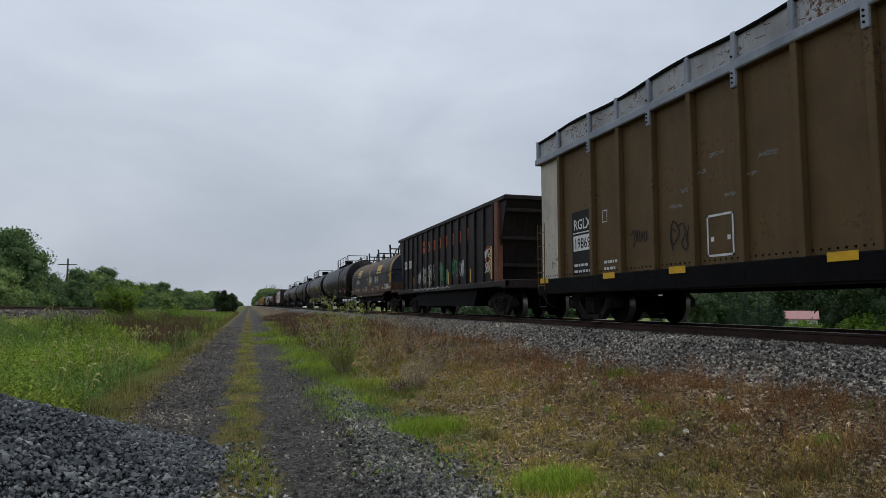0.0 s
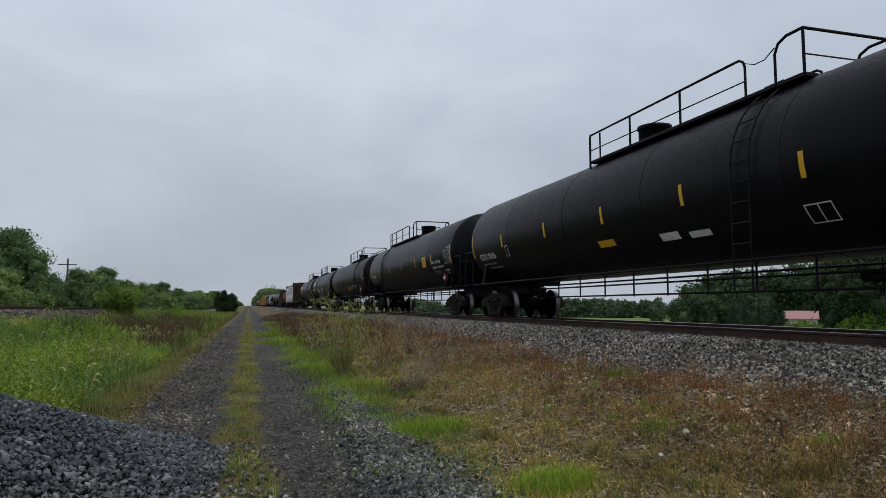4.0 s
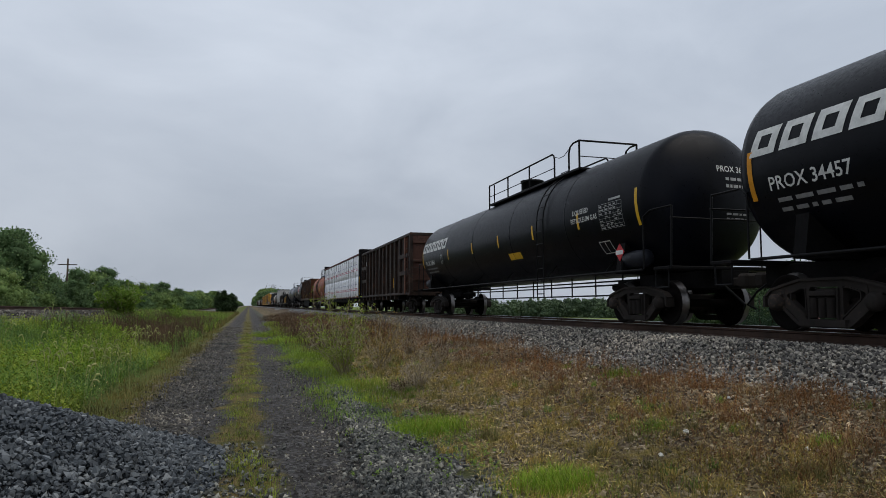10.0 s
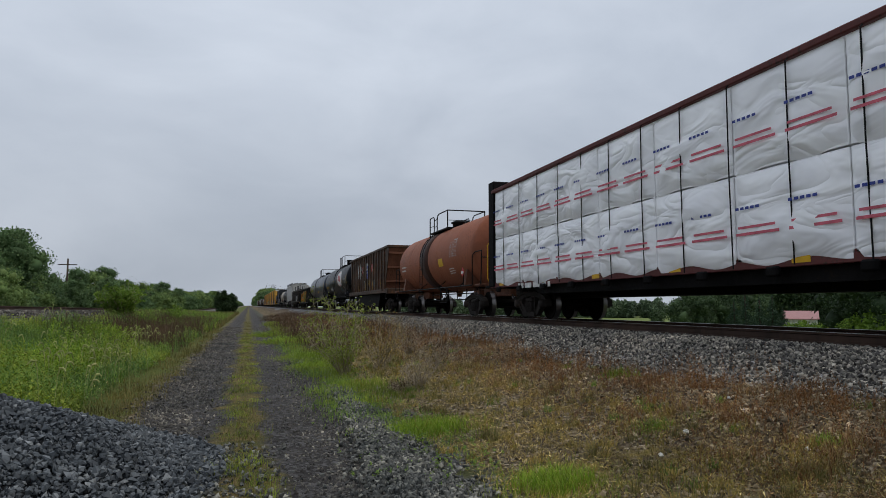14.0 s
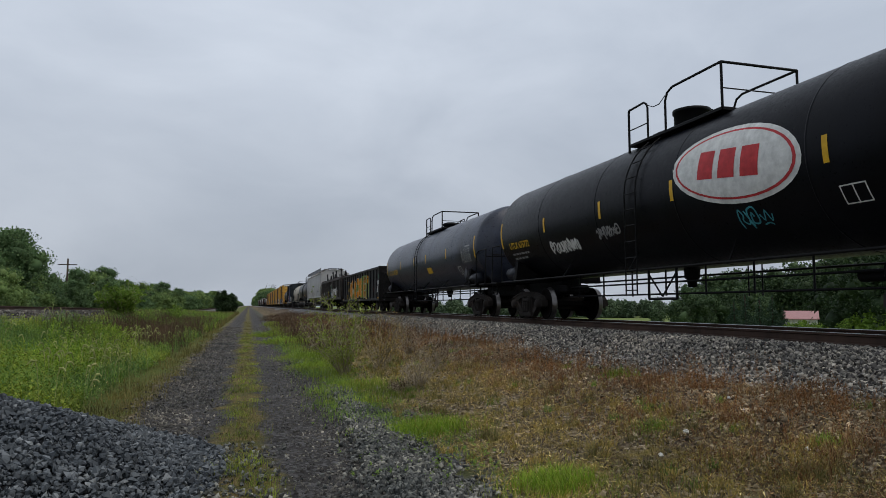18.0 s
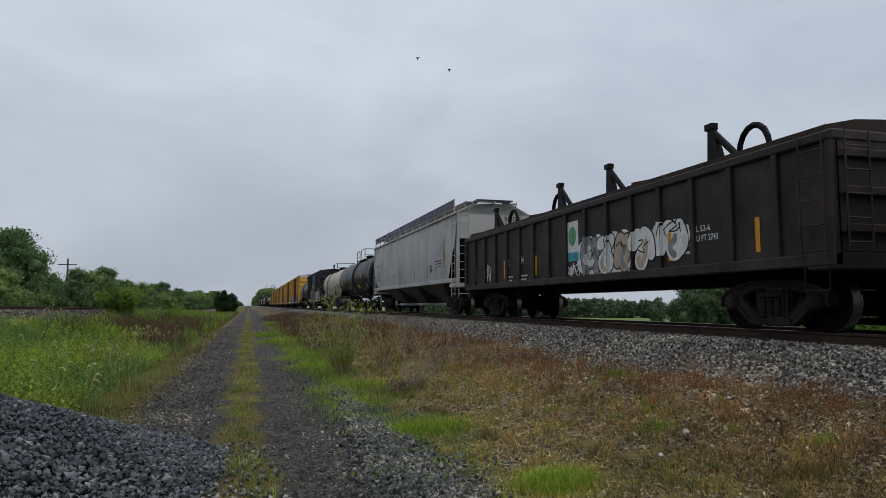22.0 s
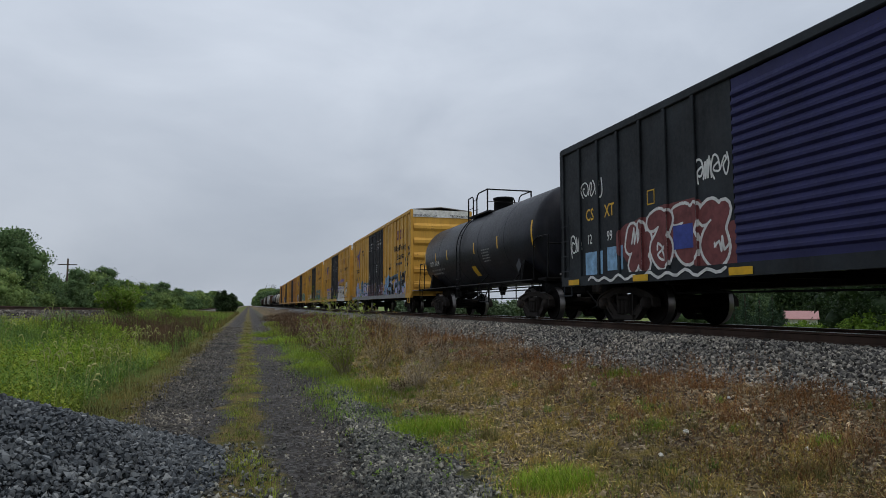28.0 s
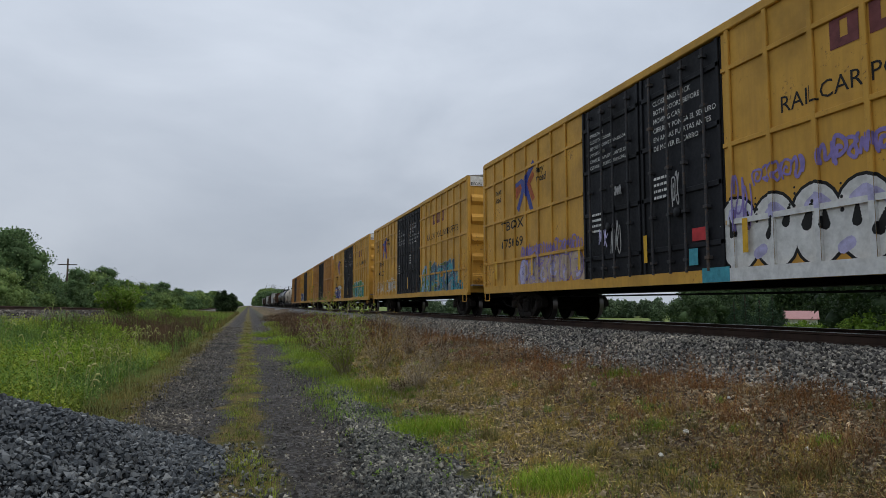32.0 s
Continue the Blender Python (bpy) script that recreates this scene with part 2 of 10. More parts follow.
def wrap_material():
    """Loose white plastic lumber wrap with soft creases."""
    m, n, l, b = node_material("wrap_white")
    co = n.new("ShaderNodeTexCoord").outputs["Object"]
    mp = n.new("ShaderNodeMapping")
    mp.inputs["Scale"].default_value, mp.inputs["Rotation"].default_value = (1.0, 0.8, 1.9), (0.55, 0, 0)
    l.new(co, mp.inputs["Vector"])
    a = noise_node(n, l, mp.outputs["Vector"], 1.15, 2, 0.4, 0.8)
    ridge = math_node(n, l, "ABSOLUTE", math_node(n, l, "SUBTRACT", a, 0.5))
    l.new(ramp(n, l, a, [(0.3, (0.84, 0.84, 0.87)), (0.7, (0.95, 0.95, 0.96))]), b.inputs["Base Color"])
    b.inputs["Roughness"].default_value = 0.32
    bump(n, l, b, ridge, 0.45, 0.30)
    return m


M["wrap_white"] = wrap_material()


# ---- mesh helpers ----
class Geo:
    """Collects vertices and faces of one part; each face keeps a material slot."""

    def __init__(self):
        self.v, self.f, self.s, self.smooth = [], [], [], []

    def add(self, verts, faces, slot=0, smooth=False):
        o = len(self.v)
        self.v.extend(tuple(p) for p in verts)
        for f in faces:
            self.f.append(tuple(i + o for i in f))
            self.s.append(slot)
            self.smooth.append(smooth)
        return self

    def box(self, x0, x1, y0, y1, z0, z1, c=0.0, slot=0):
        if c <= 0:
            vs = [(x, y, z) for x in (x0, x1) for y in (y0, y1) for z in (z0, z1)]
            return self.add(vs, [(0, 1, 3, 2), (4, 6, 7, 5), (0, 4, 5, 1), (2, 3, 7, 6), (0, 2, 6, 4), (1, 5, 7, 3)], slot)
        c = min(c, 0.45 * (x1 - x0), 0.45 * (y1 - y0), 0.45 * (z1 - z0))
        lo, hi = (x0, y0, z0), (x1, y1, z1)
        vs, at = [], {}
        for sx in (0, 1):
            for sy in (0, 1):
                for sz in (0, 1):
                    sg = (sx, sy, sz)
                    for a in range(3):
                        p = [0, 0, 0]
                        for k in range(3):
                            e = hi[k] if sg[k] else lo[k]
                            p[k] = e if k == a else e + (-c if sg[k] else c)
                        at[(sg, a)] = len(vs)
                        vs.append(tuple(p))
        fs = []
        for a in range(3):
            b1, b2 = [(1, 2), (2, 0), (0, 1)][a]
            for s in (0, 1):
                ring = []
                for u, w in ((0, 0), (1, 0), (1, 1), (0, 1)):
                    sg = [0, 0, 0]
                    sg[a], sg[b1], sg[b2] = s, u, w
                    ring.append(at[(tuple(sg), a)])
                fs.append(tuple(ring if s else ring[::-1]))
            for u in (0, 1):
                for w in (0, 1):
                    g0, g1 = [0, 0, 0], [0, 0, 0]
                    g0[b1] = g1[b1] = u
                    g0[b2] = g1[b2] = w
                    g1[a] = 1
                    q = (at[(tuple(g0), b1)], at[(tuple(g1), b1)], at[(tuple(g1), b2)], at[(tuple(g0), b2)])
                    fs.append(q if (u == w) else q[::-1])
        for sx in (0, 1):
            for sy in (0, 1):
                for sz in (0, 1):
                    t = tuple(at[((sx, sy, sz), a)] for a in range(3))
                    fs.append(t if (sx + sy + sz) % 2 else t[::-1])
        return self.add(vs, fs, slot)

    def rod(self, p, q, r=0.02, n=6, slot=0, caps=True):
        p, q = Vector(p), Vector(q)
        d = (q - p).normalized()
        u = d.orthogonal().normalized()
        w = d.cross(u)
        vs = []
        for e in (p, q):
            for k in range(n):
                a = 2 * math.pi * k / n
                vs.append(e + (u * math.cos(a) + w * math.sin(a)) * r)
        fs = [(k, (k + 1) % n, n + (k + 1) % n, n + k) for k in range(n)]
        self.add(vs, fs, slot, n > 5)
        if caps:
            self.add(vs[:n], [tuple(range(n))[::-1]], slot)
            self.add(vs[n:], [tuple(range(n))], slot)
        return self

    def path(self, pts, r=0.02, n=6, slot=0):
        for a, b in zip(pts, pts[1:]):
            self.rod(a, b, r, n, slot)
        return self

    def prism(self, outline, y0, y1, slot=0, smooth=False):
        """An outline in x, z drawn out along y."""
        n = len(outline)
        vs = [(x, y0, z) for x, z in outline] + [(x, y1, z) for x, z in outline]
        self.add(vs, [(k, (k + 1) % n, n + (k + 1) % n, n + k) for k in range(n)], slot, smooth)
        self.add(vs, [tuple(range(n))[::-1], tuple(range(n, 2 * n))], slot)
        return self

    def side(self, outline, x0, x1, slot=0):
        """An outline in y, z drawn out along x."""
        n = len(outline)
        vs = [(x0, y, z) for y, z in outline] + [(x1, y, z) for y, z in outline]
        self.add(vs, [(k, (k + 1) % n, n + (k + 1) % n, n + k) for k in range(n)], slot)
        self.add(vs, [tuple(range(n))[::-1], tuple(range(n, 2 * n))], slot)
        return self

    def lathe(self, profile, axis="y", centre=(0, 0, 0), n=24, slot=0, slots=None, smooth=True):
        """A profile of (along, radius) turned about an axis."""
        vs, fs = [], []
        for a, r in profile:
            for k in range(n):
                t = 2 * math.pi * k / n
                c, s = math.cos(t) * r, math.sin(t) * r
                p = {"y": (c, a, s), "x": (a, c, s), "z": (c, s, a)}[axis]
                vs.append((p[0] + centre[0], p[1] + centre[1], p[2] + centre[2]))
        o = len(self.v)
        self.v.extend(vs)
        for i in range(len(profile) - 1):
            for k in range(n):
                self.f.append((o + i * n + k, o + i * n + (k + 1) % n, o + (i + 1) * n + (k + 1) % n, o + (i + 1) * n + k))
                self.s.append(slots[i] if slots else slot)
                self.smooth.append(smooth)
        return self

    def mesh(self, name, mats):
        me = bpy.data.meshes.new(name)
        me.from_pydata([tuple(p) for p in self.v], [], self.f)
        for m in mats if isinstance(mats, (list, tuple)) else [mats]:
            me.materials.append(m)
        me.polygons.foreach_set("material_index", self.s)
        me.polygons.foreach_set("use_smooth", self.smooth)
        me.update()
        return me


def part(name, geo, material, parent, label="", at=None):
    """One mesh object under a thing or a part."""
    me = geo if isinstance(geo, bpy.types.Mesh) else geo.mesh(name, material)
    ob = new(name, me)
    ob.parent = parent
    if at is not None:
        ob.matrix_basis = at
    if label:
        tagged(ob, label)
    return ob


def bulk(name, base_v, base_f, count, placer, materials, smooth=False):
    """One mesh of many small pieces. placer(i arrays) gives centres, 3x3 turns with scale."""
    base_v = np.asarray(base_v, dtype=np.float64)
    centres, turns = placer
    n = len(centres)
    vs = np.einsum("nij,kj->nki", turns, base_v) + centres[:, None, :]
    k = len(base_v)
    sizes = np.array([len(f) for f in base_f])
    flat = np.concatenate([np.array(f) for f in base_f])
    loops = (flat[None, :] + (np.arange(n) * k)[:, None]).ravel()
    totals = np.tile(sizes, n)
    starts = np.concatenate([[0], np.cumsum(totals)[:-1]])
    me = bpy.data.meshes.new(name)
    me.vertices.add(n * k)
    me.vertices.foreach_set("co", vs.ravel())
    me.loops.add(len(loops))
    me.loops.foreach_set("vertex_index", loops.astype(np.int32))
    me.polygons.add(len(totals))
    me.polygons.foreach_set("loop_start", starts.astype(np.int32))
    me.polygons.foreach_set("loop_total", totals.astype(np.int32))
    me.polygons.foreach_set("use_smooth", np.full(len(totals), smooth))
    for m in materials:
        me.materials.append(m)
    me.update(calc_edges=True)
    me.validate()
    return me


def random_turns(rng, n, lo, hi, squash=(1, 1, 1)):
    """Random rotations times a random size."""
    q = rng.normal(size=(n, 4))
    q /= np.linalg.norm(q, axis=1, keepdims=True)
    w, x, y, z = q.T
    r = np.stack([np.stack([1 - 2 * (y * y + z * z), 2 * (x * y - z * w), 2 * (x * z + y * w)], -1),
                  np.stack([2 * (x * y + z * w), 1 - 2 * (x * x + z * z), 2 * (y * z - x * w)], -1),
                  np.stack([2 * (x * z - y * w), 2 * (y * z + x * w), 1 - 2 * (x * x + y * y)], -1)], 1)
    s = rng.uniform(lo, hi, n)[:, None] * (np.array(squash)[None, :] * rng.uniform(0.75, 1.25, (n, 3)))
    return r * s[:, None, :]


# ---- ground, road, tracks ----
def smooth01(a, b, x):
    t = np.clip((np.asarray(x, dtype=float) - a) / (b - a), 0, 1)
    return t * t * (3 - 2 * t)


PILE = (-3.3, 6.6, 2.9, 0.98)    # gravel heap: centre x, y, radius, height
LEFT_X = -10.0                   # centre of the second track


def left_rail_z(y):
    return 1.72 - 0.0080 * np.clip(y, -40, 130) + 0.0 * np.asarray(y)


def ground_z(x, y):
    """Height of the ground sheet."""
    x, y = np.asarray(x, dtype=float), np.asarray(y, dtype=float)
    z = 0.05 * np.sin(x * 0.9 + y * 0.23) * np.sin(y * 0.31 + 1.3) * smooth01(1.6, 3.0, np.abs(x))
    z = z - 0.05 * np.exp(-((x + 0.80) / 0.34) ** 2) - 0.05 * np.exp(-((x - 0.74) / 0.36) ** 2) + 0.02
    z = z + 0.48 * smooth01(1.8, 6.0, x)                      # rise to the main track
    z = z + 0.30 * smooth01(6.0, 7.2, x) - 1.35 * smooth01(11.4, 14.5, x) - 1.25 * smooth01(16.0, 30.0, x)
    bank = left_rail_z(y) - 0.30
    z = z * (1 - smooth01(-4.0, -6.6, x)) + (bank - 0.34) * smooth01(-4.0, -6.6, x)
    z = z - (bank - 0.1) * smooth01(-12.0, -16.0, x)
    z = z - 3.0 * smooth01(20.0, 50.0, x) * smooth01(95.0, 190.0, y)     # the field falls away
    return z


def grid_lines(edges):
    out = []
    for a, b, step in edges:
        out += list(np.arange(a, b, step))
    return np.array(out + [edges[-1][1]])


def ground_material():
    m, n, l, b = node_material("lineside_ground")
    geo = n.new("ShaderNodeNewGeometry")
    pos = geo.outputs["Position"]
    sep = n.new("ShaderNodeSeparateXYZ")
    l.new(pos, sep.inputs[0])
    wob = noise_node(n, l, pos, 0.9, 4, 0.6)
    x = math_node(n, l, "ADD", sep.outputs["X"], math_node(n, l, "MULTIPLY", math_node(n, l, "SUBTRACT", wob, 0.5), 1.5))
    fine = noise_node(n, l, pos, 55.0, 7, 0.8)
    mid = noise_node(n, l, pos, 3.2, 5, 0.65)
    big = noise_node(n, l, pos, 0.45, 4, 0.6)
    vor = n.new("ShaderNodeTexVoronoi")
    vor.inputs["Scale"].default_value = 24.0
    l.new(pos, vor.inputs["Vector"])
    # dirt with dead grass, and grassy turf
    dirt = ramp(n, l, fine, [(0.32, (0.012, 0.008, 0.005)), (0.50, (0.066, 0.046, 0.026)), (0.68, (0.36, 0.27, 0.15))])
    rusty = ramp(n, l, fine, [(0.32, (0.012, 0.008, 0.005)), (0.50, (0.066, 0.040, 0.024)), (0.68, (0.34, 0.23, 0.14))])
    straw = ramp(n, l, fine, [(0.3, (0.05, 0.038, 0.010)), (0.7, (0.34, 0.26, 0.08))])
    turf = ramp(n, l, fine, [(0.3, (0.030, 0.042, 0.008)), (0.7, (0.15, 0.17, 0.03))])
    gravel = ramp(n, l, vor.outputs["Color"], [(0.15, (0.016, 0.016, 0.018)), (0.5, (0.060, 0.060, 0.063)), (0.9, (0.19, 0.19, 0.195))])
    soil = ramp(n, l, fine, [(0.3, (0.016, 0.014, 0.013)), (0.7, (0.065, 0.057, 0.050))])
    patches = ramp(n, l, mid, [(0.42, (0, 0, 0)), (0.6, (1, 1, 1))])
    low = mix(n, l, patches, dirt, straw)
    high = mix(n, l, patches, rusty, dirt)
    rise = ramp(n, l, math_node(n, l, "MULTIPLY", x, 0.1), [(0.36, (0, 0, 0)), (0.43, (1, 1, 1))])
    right = mix(n, l, rise, low, high)
    pebbles = ramp(n, l, vor.outputs["Color"], [(0.1, (0.012, 0.009, 0.007)), (0.45, (0.064, 0.048, 0.033)), (0.75, (0.21, 0.168, 0.120)), (0.95, (0.52, 0.45, 0.35))])
    spots = noise_node(n, l, pos, 1.7, 4, 0.7)
    right = mix(n, l, ramp(n, l, spots, [(0.40, (0, 0, 0)), (0.55, (0.85, 0.85, 0.85))]), right, pebbles)
    field = mix(n, l, ramp(n, l, big, [(0.35, (0, 0, 0)), (0.65, (1, 1, 1))]), turf, (0.085, 0.10, 0.026))
    # the road: two gravelled ruts with a grassy crown
    band = lambda c, w: ramp(n, l, math_node(n, l, "ABSOLUTE", math_node(n, l, "SUBTRACT", x, c)), [(w * 0.72, (1, 1, 1)), (w, (0, 0, 0))])
    rut_l, rut_r = band(-0.85, 0.62), band(0.78, 0.66)
    road = mix(n, l, math_node(n, l, "MULTIPLY", mid, 1.1), gravel, soil)
    left_of = ramp(n, l, math_node(n, l, "MULTIPLY_ADD", x, 0.05, 0.5), [(0.415, (1, 1, 1)), (0.425, (0, 0, 0))])
    c = mix(n, l, left_of, right, field)
    crown = band(-0.05, 0.50)
    c = mix(n, l, crown, c, mix(n, l, patches, mix(n, l, 0.5, dirt, straw), mix(n, l, 0.55, soil, turf)))
    c = mix(n, l, band(1.55, 0.75), c, mix(n, l, patches, gravel, mix(n, l, 0.5, soil, turf)))
    c = mix(n, l, rut_l, c, road)
    c = mix(n, l, rut_r, c, road)
    far = ramp(n, l, math_node(n, l, "MULTIPLY", sep.outputs["X"], 0.01), [(0.13, (0, 0, 0)), (0.16, (1, 1, 1))])
    c = mix(n, l, far, c, mix(n, l, big, (0.10, 0.15, 0.035), (0.17, 0.20, 0.07)))
    l.new(c, b.inputs["Base Color"])
    b.inputs["Roughness"].default_value = 0.95
    b.inputs["Specular IOR Level"].default_value = 0.15
    bump(n, l, b, math_node(n, l, "ADD", math_node(n, l, "MULTIPLY", vor.outputs["Distance"], 0.5), fine), 0.8, 0.03)
    return m


def build_ground():
    xs = grid_lines([(-1500, -200, 130), (-200, -40, 20), (-40, -14, 2), (-14, 16, 0.2), (16, 60, 4), (60, 300, 15), (300, 1500, 200)])
    ys = grid_lines([(-520, -60, 46), (-60, 2, 3), (2, 30, 0.3), (30, 120, 1.5), (120, 500, 20), (500, 3500, 300)])
    gx, gy = np.meshgrid(xs, ys)
    gz = ground_z(gx, gy)
    vs = np.stack([gx, gy, gz], -1).reshape(-1, 3)
    w = len(xs)
    idx = np.arange(len(vs)).reshape(len(ys), w)
    fs = np.stack([idx[:-1, :-1], idx[:-1, 1:], idx[1:, 1:], idx[1:, :-1]], -1).reshape(-1, 4)
    me = bpy.data.meshes.new("ground")
    me.from_pydata(vs.tolist(), [], fs.tolist())
    me.polygons.foreach_set("use_smooth", np.ones(len(fs), dtype=bool))
    me.materials.append(ground_material())
    tagged(new("ground", me), "rough lineside ground of dirt, dead weeds and a rutted gravel road", "ground", kind="structure")


build_ground()

STONE_V = [(-1.0, 0.1, -0.1), (1.0, -0.15, 0.05), (-0.25, -1.0, 0.0), (0.2, 1.0, -0.1), (-0.3, 0.15, 0.85), (0.35, -0.1, 0.75), (0.0, 0.1, -0.8)]
STONE_F = [(0, 2, 4), (2, 5, 4), (2, 1, 5), (1, 3, 5), (3, 4, 5), (3, 0, 4), (2, 0, 6), (1, 2, 6), (3, 1, 6), (0, 3, 6)]
M["ballast"] = leafy("ballast", [(0.023, 0.022, 0.023), (0.143, 0.135, 0.130), (0.357, 0.329, 0.292), (0.045, 0.043, 0.043), (0.518, 0.471, 0.416), (0.188, 0.176, 0.169), (0.032, 0.029, 0.030), (0.102, 0.094, 0.092), (0.714, 0.650, 0.576)], 0.85, swing=0.6)
M["heap_stone"] = leafy("heap_stone", [(0.018, 0.022, 0.029), (0.092, 0.105, 0.124), (0.030, 0.036, 0.046), (0.150, 0.165, 0.188), (0.042, 0.050, 0.062), (0.118, 0.131, 0.150), (0.024, 0.029, 0.037), (0.235, 0.250, 0.272)], 0.6, swing=0.6)
M["coarse_stone"] = leafy("coarse_stone", [(0.018, 0.020, 0.022), (0.068, 0.072, 0.076), (0.115, 0.118, 0.121), (0.036, 0.038, 0.042), (0.180, 0.180, 0.180), (0.080, 0.083, 0.087), (0.330, 0.323, 0.307), (0.024, 0.025, 0.028)], 0.8)
M["road_stone"] = leafy("road_stone", [(0.024, 0.022, 0.023), (0.076, 0.071, 0.072), (0.132, 0.122, 0.120), (0.047, 0.045, 0.045), (0.190, 0.178, 0.170), (0.062, 0.057, 0.055), (0.330, 0.310, 0.285)], 0.9)
M["field_stone"] = leafy("field_stone", [(0.046, 0.035, 0.024), (0.153, 0.116, 0.080), (0.260, 0.204, 0.143), (0.084, 0.063, 0.044), (0.396, 0.315, 0.224), (0.114, 0.087, 0.061), (0.640, 0.512, 0.367)], 0.9)


def bed_z(x, centre, top):
    """Ballast shoulder about a track: flat crown and slopes."""
    d = np.abs(x - centre)
    return top - 0.44 * smooth01(1.75, 3.35, d) - 0.03 * np.exp(-(d / 0.6) ** 2)


def bed_mesh(name, centre, top_of, material, y0, y1):
    geo_x = np.array([-3.5, -3.0, -2.6, -2.2, -1.8, -1.4, 0, 1.4, 1.8, 2.2, 2.6, 3.0, 3.5])
    ys = np.concatenate([np.arange(-500, y0, 10), np.arange(y0, 60, 1.0), np.arange(60, 300, 10), np.arange(300, y1 + 1, 100)])
    gx, gy = np.meshgrid(geo_x + centre, ys)
    gz = bed_z(gx, centre, top_of(gy))
    vs = np.stack([gx, gy, gz], -1).reshape(-1, 3)
    w = len(geo_x)
    idx = np.arange(len(vs)).reshape(len(ys), w)
    fs = np.stack([idx[:-1, :-1], idx[:-1, 1:], idx[1:, 1:], idx[1:, :-1]], -1).reshape(-1, 4)
    me = bpy.data.meshes.new(name)
    me.from_pydata(vs.tolist(), [], fs.tolist())
    me.materials.append(material)
    return tagged(new(name, me), "bed of grey crushed stone under the track", "track bed", kind="structure")


def bed_material(name, low, mean, high, dirt):
    m, n, l, b = node_material(name)
    pos = n.new("ShaderNodeNewGeometry").outputs["Position"]
    v = n.new("ShaderNodeTexVoronoi")
    v.inputs["Scale"].default_value = 17.0
    l.new(pos, v.inputs["Vector"])
    big = noise_node(n, l, pos, 0.5, 3, 0.5)
    c = ramp(n, l, v.outputs["Color"], [(0.1, low), (0.5, mean), (0.9, high)])
    c = mix(n, l, math_node(n, l, "MULTIPLY", big, dirt), c, (0.07, 0.055, 0.042))
    l.new(c, b.inputs["Base Color"])
    b.inputs["Roughness"].default_value = 0.9
    bump(n, l, b, v.outputs["Distance"], 1.0, 0.05)
    return m


M["bed"] = bed_material("crushed_stone", (0.03, 0.03, 0.033), (0.13, 0.13, 0.135), (0.40, 0.39, 0.385), 0.35)
M["stone_gap_shade"] = plain("stone_gap_shade", (0.012, 0.013, 0.016), 0.95)
M["old_bed"] = bed_material("old_crushed_stone", (0.05, 0.046, 0.043), (0.125, 0.115, 0.108), (0.26, 0.245, 0.235), 0.6)
bed_mesh("track_bed_main", TRACK_X, lambda y: RAIL_Z - 0.20 + 0 * y, M["bed"], -30, 3000)
bed_mesh("track_bed_second", LEFT_X, lambda y: left_rail_z(y) - 0.20, M["old_bed"], -30, 3000)


def rail_outline(x, top):
    return [(x - 0.07, top - 0.175), (x - 0.07, top - 0.165), (x - 0.012, top - 0.14), (x - 0.010, top - 0.05), (x - 0.036, top - 0.035), (x - 0.036, top - 0.006), (x - 0.028, top),
            (x + 0.028, top), (x + 0.036, top - 0.006), (x + 0.036, top - 0.035), (x + 0.010, top - 0.05), (x + 0.012, top - 0.14), (x + 0.07, top - 0.165), (x + 0.07, top - 0.175)]


def rails():
    for x in (TRACK_X - 0.7535, TRACK_X + 0.7535):
        g = Geo()
        out = rail_outline(x, RAIL_Z)
        n = len(out)
        for y0, y1 in ((-500, 60), (60, 3000)):
            vs = [(a, y0, z) for a, z in out] + [(a, y1, z) for a, z in out]
            for k in range(n):
                g.add(vs, [(k, (k + 1) % n, n + (k + 1) % n, n + k)], 1 if k in (5, 6, 7) else 0)
        tagged(new("rail", g.mesh("rail", [M["rail_web"], M["rail_head"]])), "rust-brown steel rail with a bright worn head", "rail", "rails", "structure")
    for x in (LEFT_X - 0.7535, LEFT_X + 0.7535):
        g = Geo()
        ys = [-40, 130, 3000]
        for y0, y1 in zip(ys, ys[1:]):
            a = [(p, y0, z) for p, z in rail_outline(x, float(left_rail_z(y0)))]
            b = [(p, y1, z) for p, z in rail_outline(x, float(left_rail_z(y1)))]
            n = len(a)
            for k in range(n):
                g.add(a + b, [(k, (k + 1) % n, n + (k + 1) % n, n + k)], 1 if k in (5, 6, 7) else 0)
        tagged(new("rail", g.mesh("rail", [M["rail_web"], M["rail_web"]])), "rust-brown steel rail of the second track", "rail", "rails", "structure")
    tie = Geo().box(-1.3, 1.3, -0.115, 0.115, -0.18, 0.0, 0.012).mesh("sleeper", M["sleeper"])
    plate = Geo()
    for sx in (-1, 1):
        plate.box(sx * 0.7535 - 0.17, sx * 0.7535 + 0.17, -0.09, 0.09, 0.0, 0.014)
        for dx in (-0.11, 0.11):
            plate.box(sx * 0.7535 + dx - 0.016, sx * 0.7535 + dx + 0.016, -0.05, -0.02, 0.0, 0.04)
            plate.box(sx * 0.7535 + dx - 0.016, sx * 0.7535 + dx + 0.016, 0.02, 0.05, 0.0, 0.04)
    plate = plate.mesh("tie_plate", M["rail_web"])
    for k in range(150):
        y = 2.0 + k * 0.52
        t = tagged(new("sleeper", tie), "dark timber sleeper bedded in crushed stone", "sleeper", "sleepers of the main track", "structure")
        t.location = (TRACK_X, y, RAIL_Z - 0.190)
        part("tie_plate", plate, None, t)
    for k in range(70):
        y = 22 + k * 0.9
        t = tagged(new("sleeper", tie), "dark timber sleeper bedded in crushed stone", "sleeper", "sleepers of the second track", "structure")
        t.location = (LEFT_X, y, float(left_rail_z(y)) - 0.19)


rails()


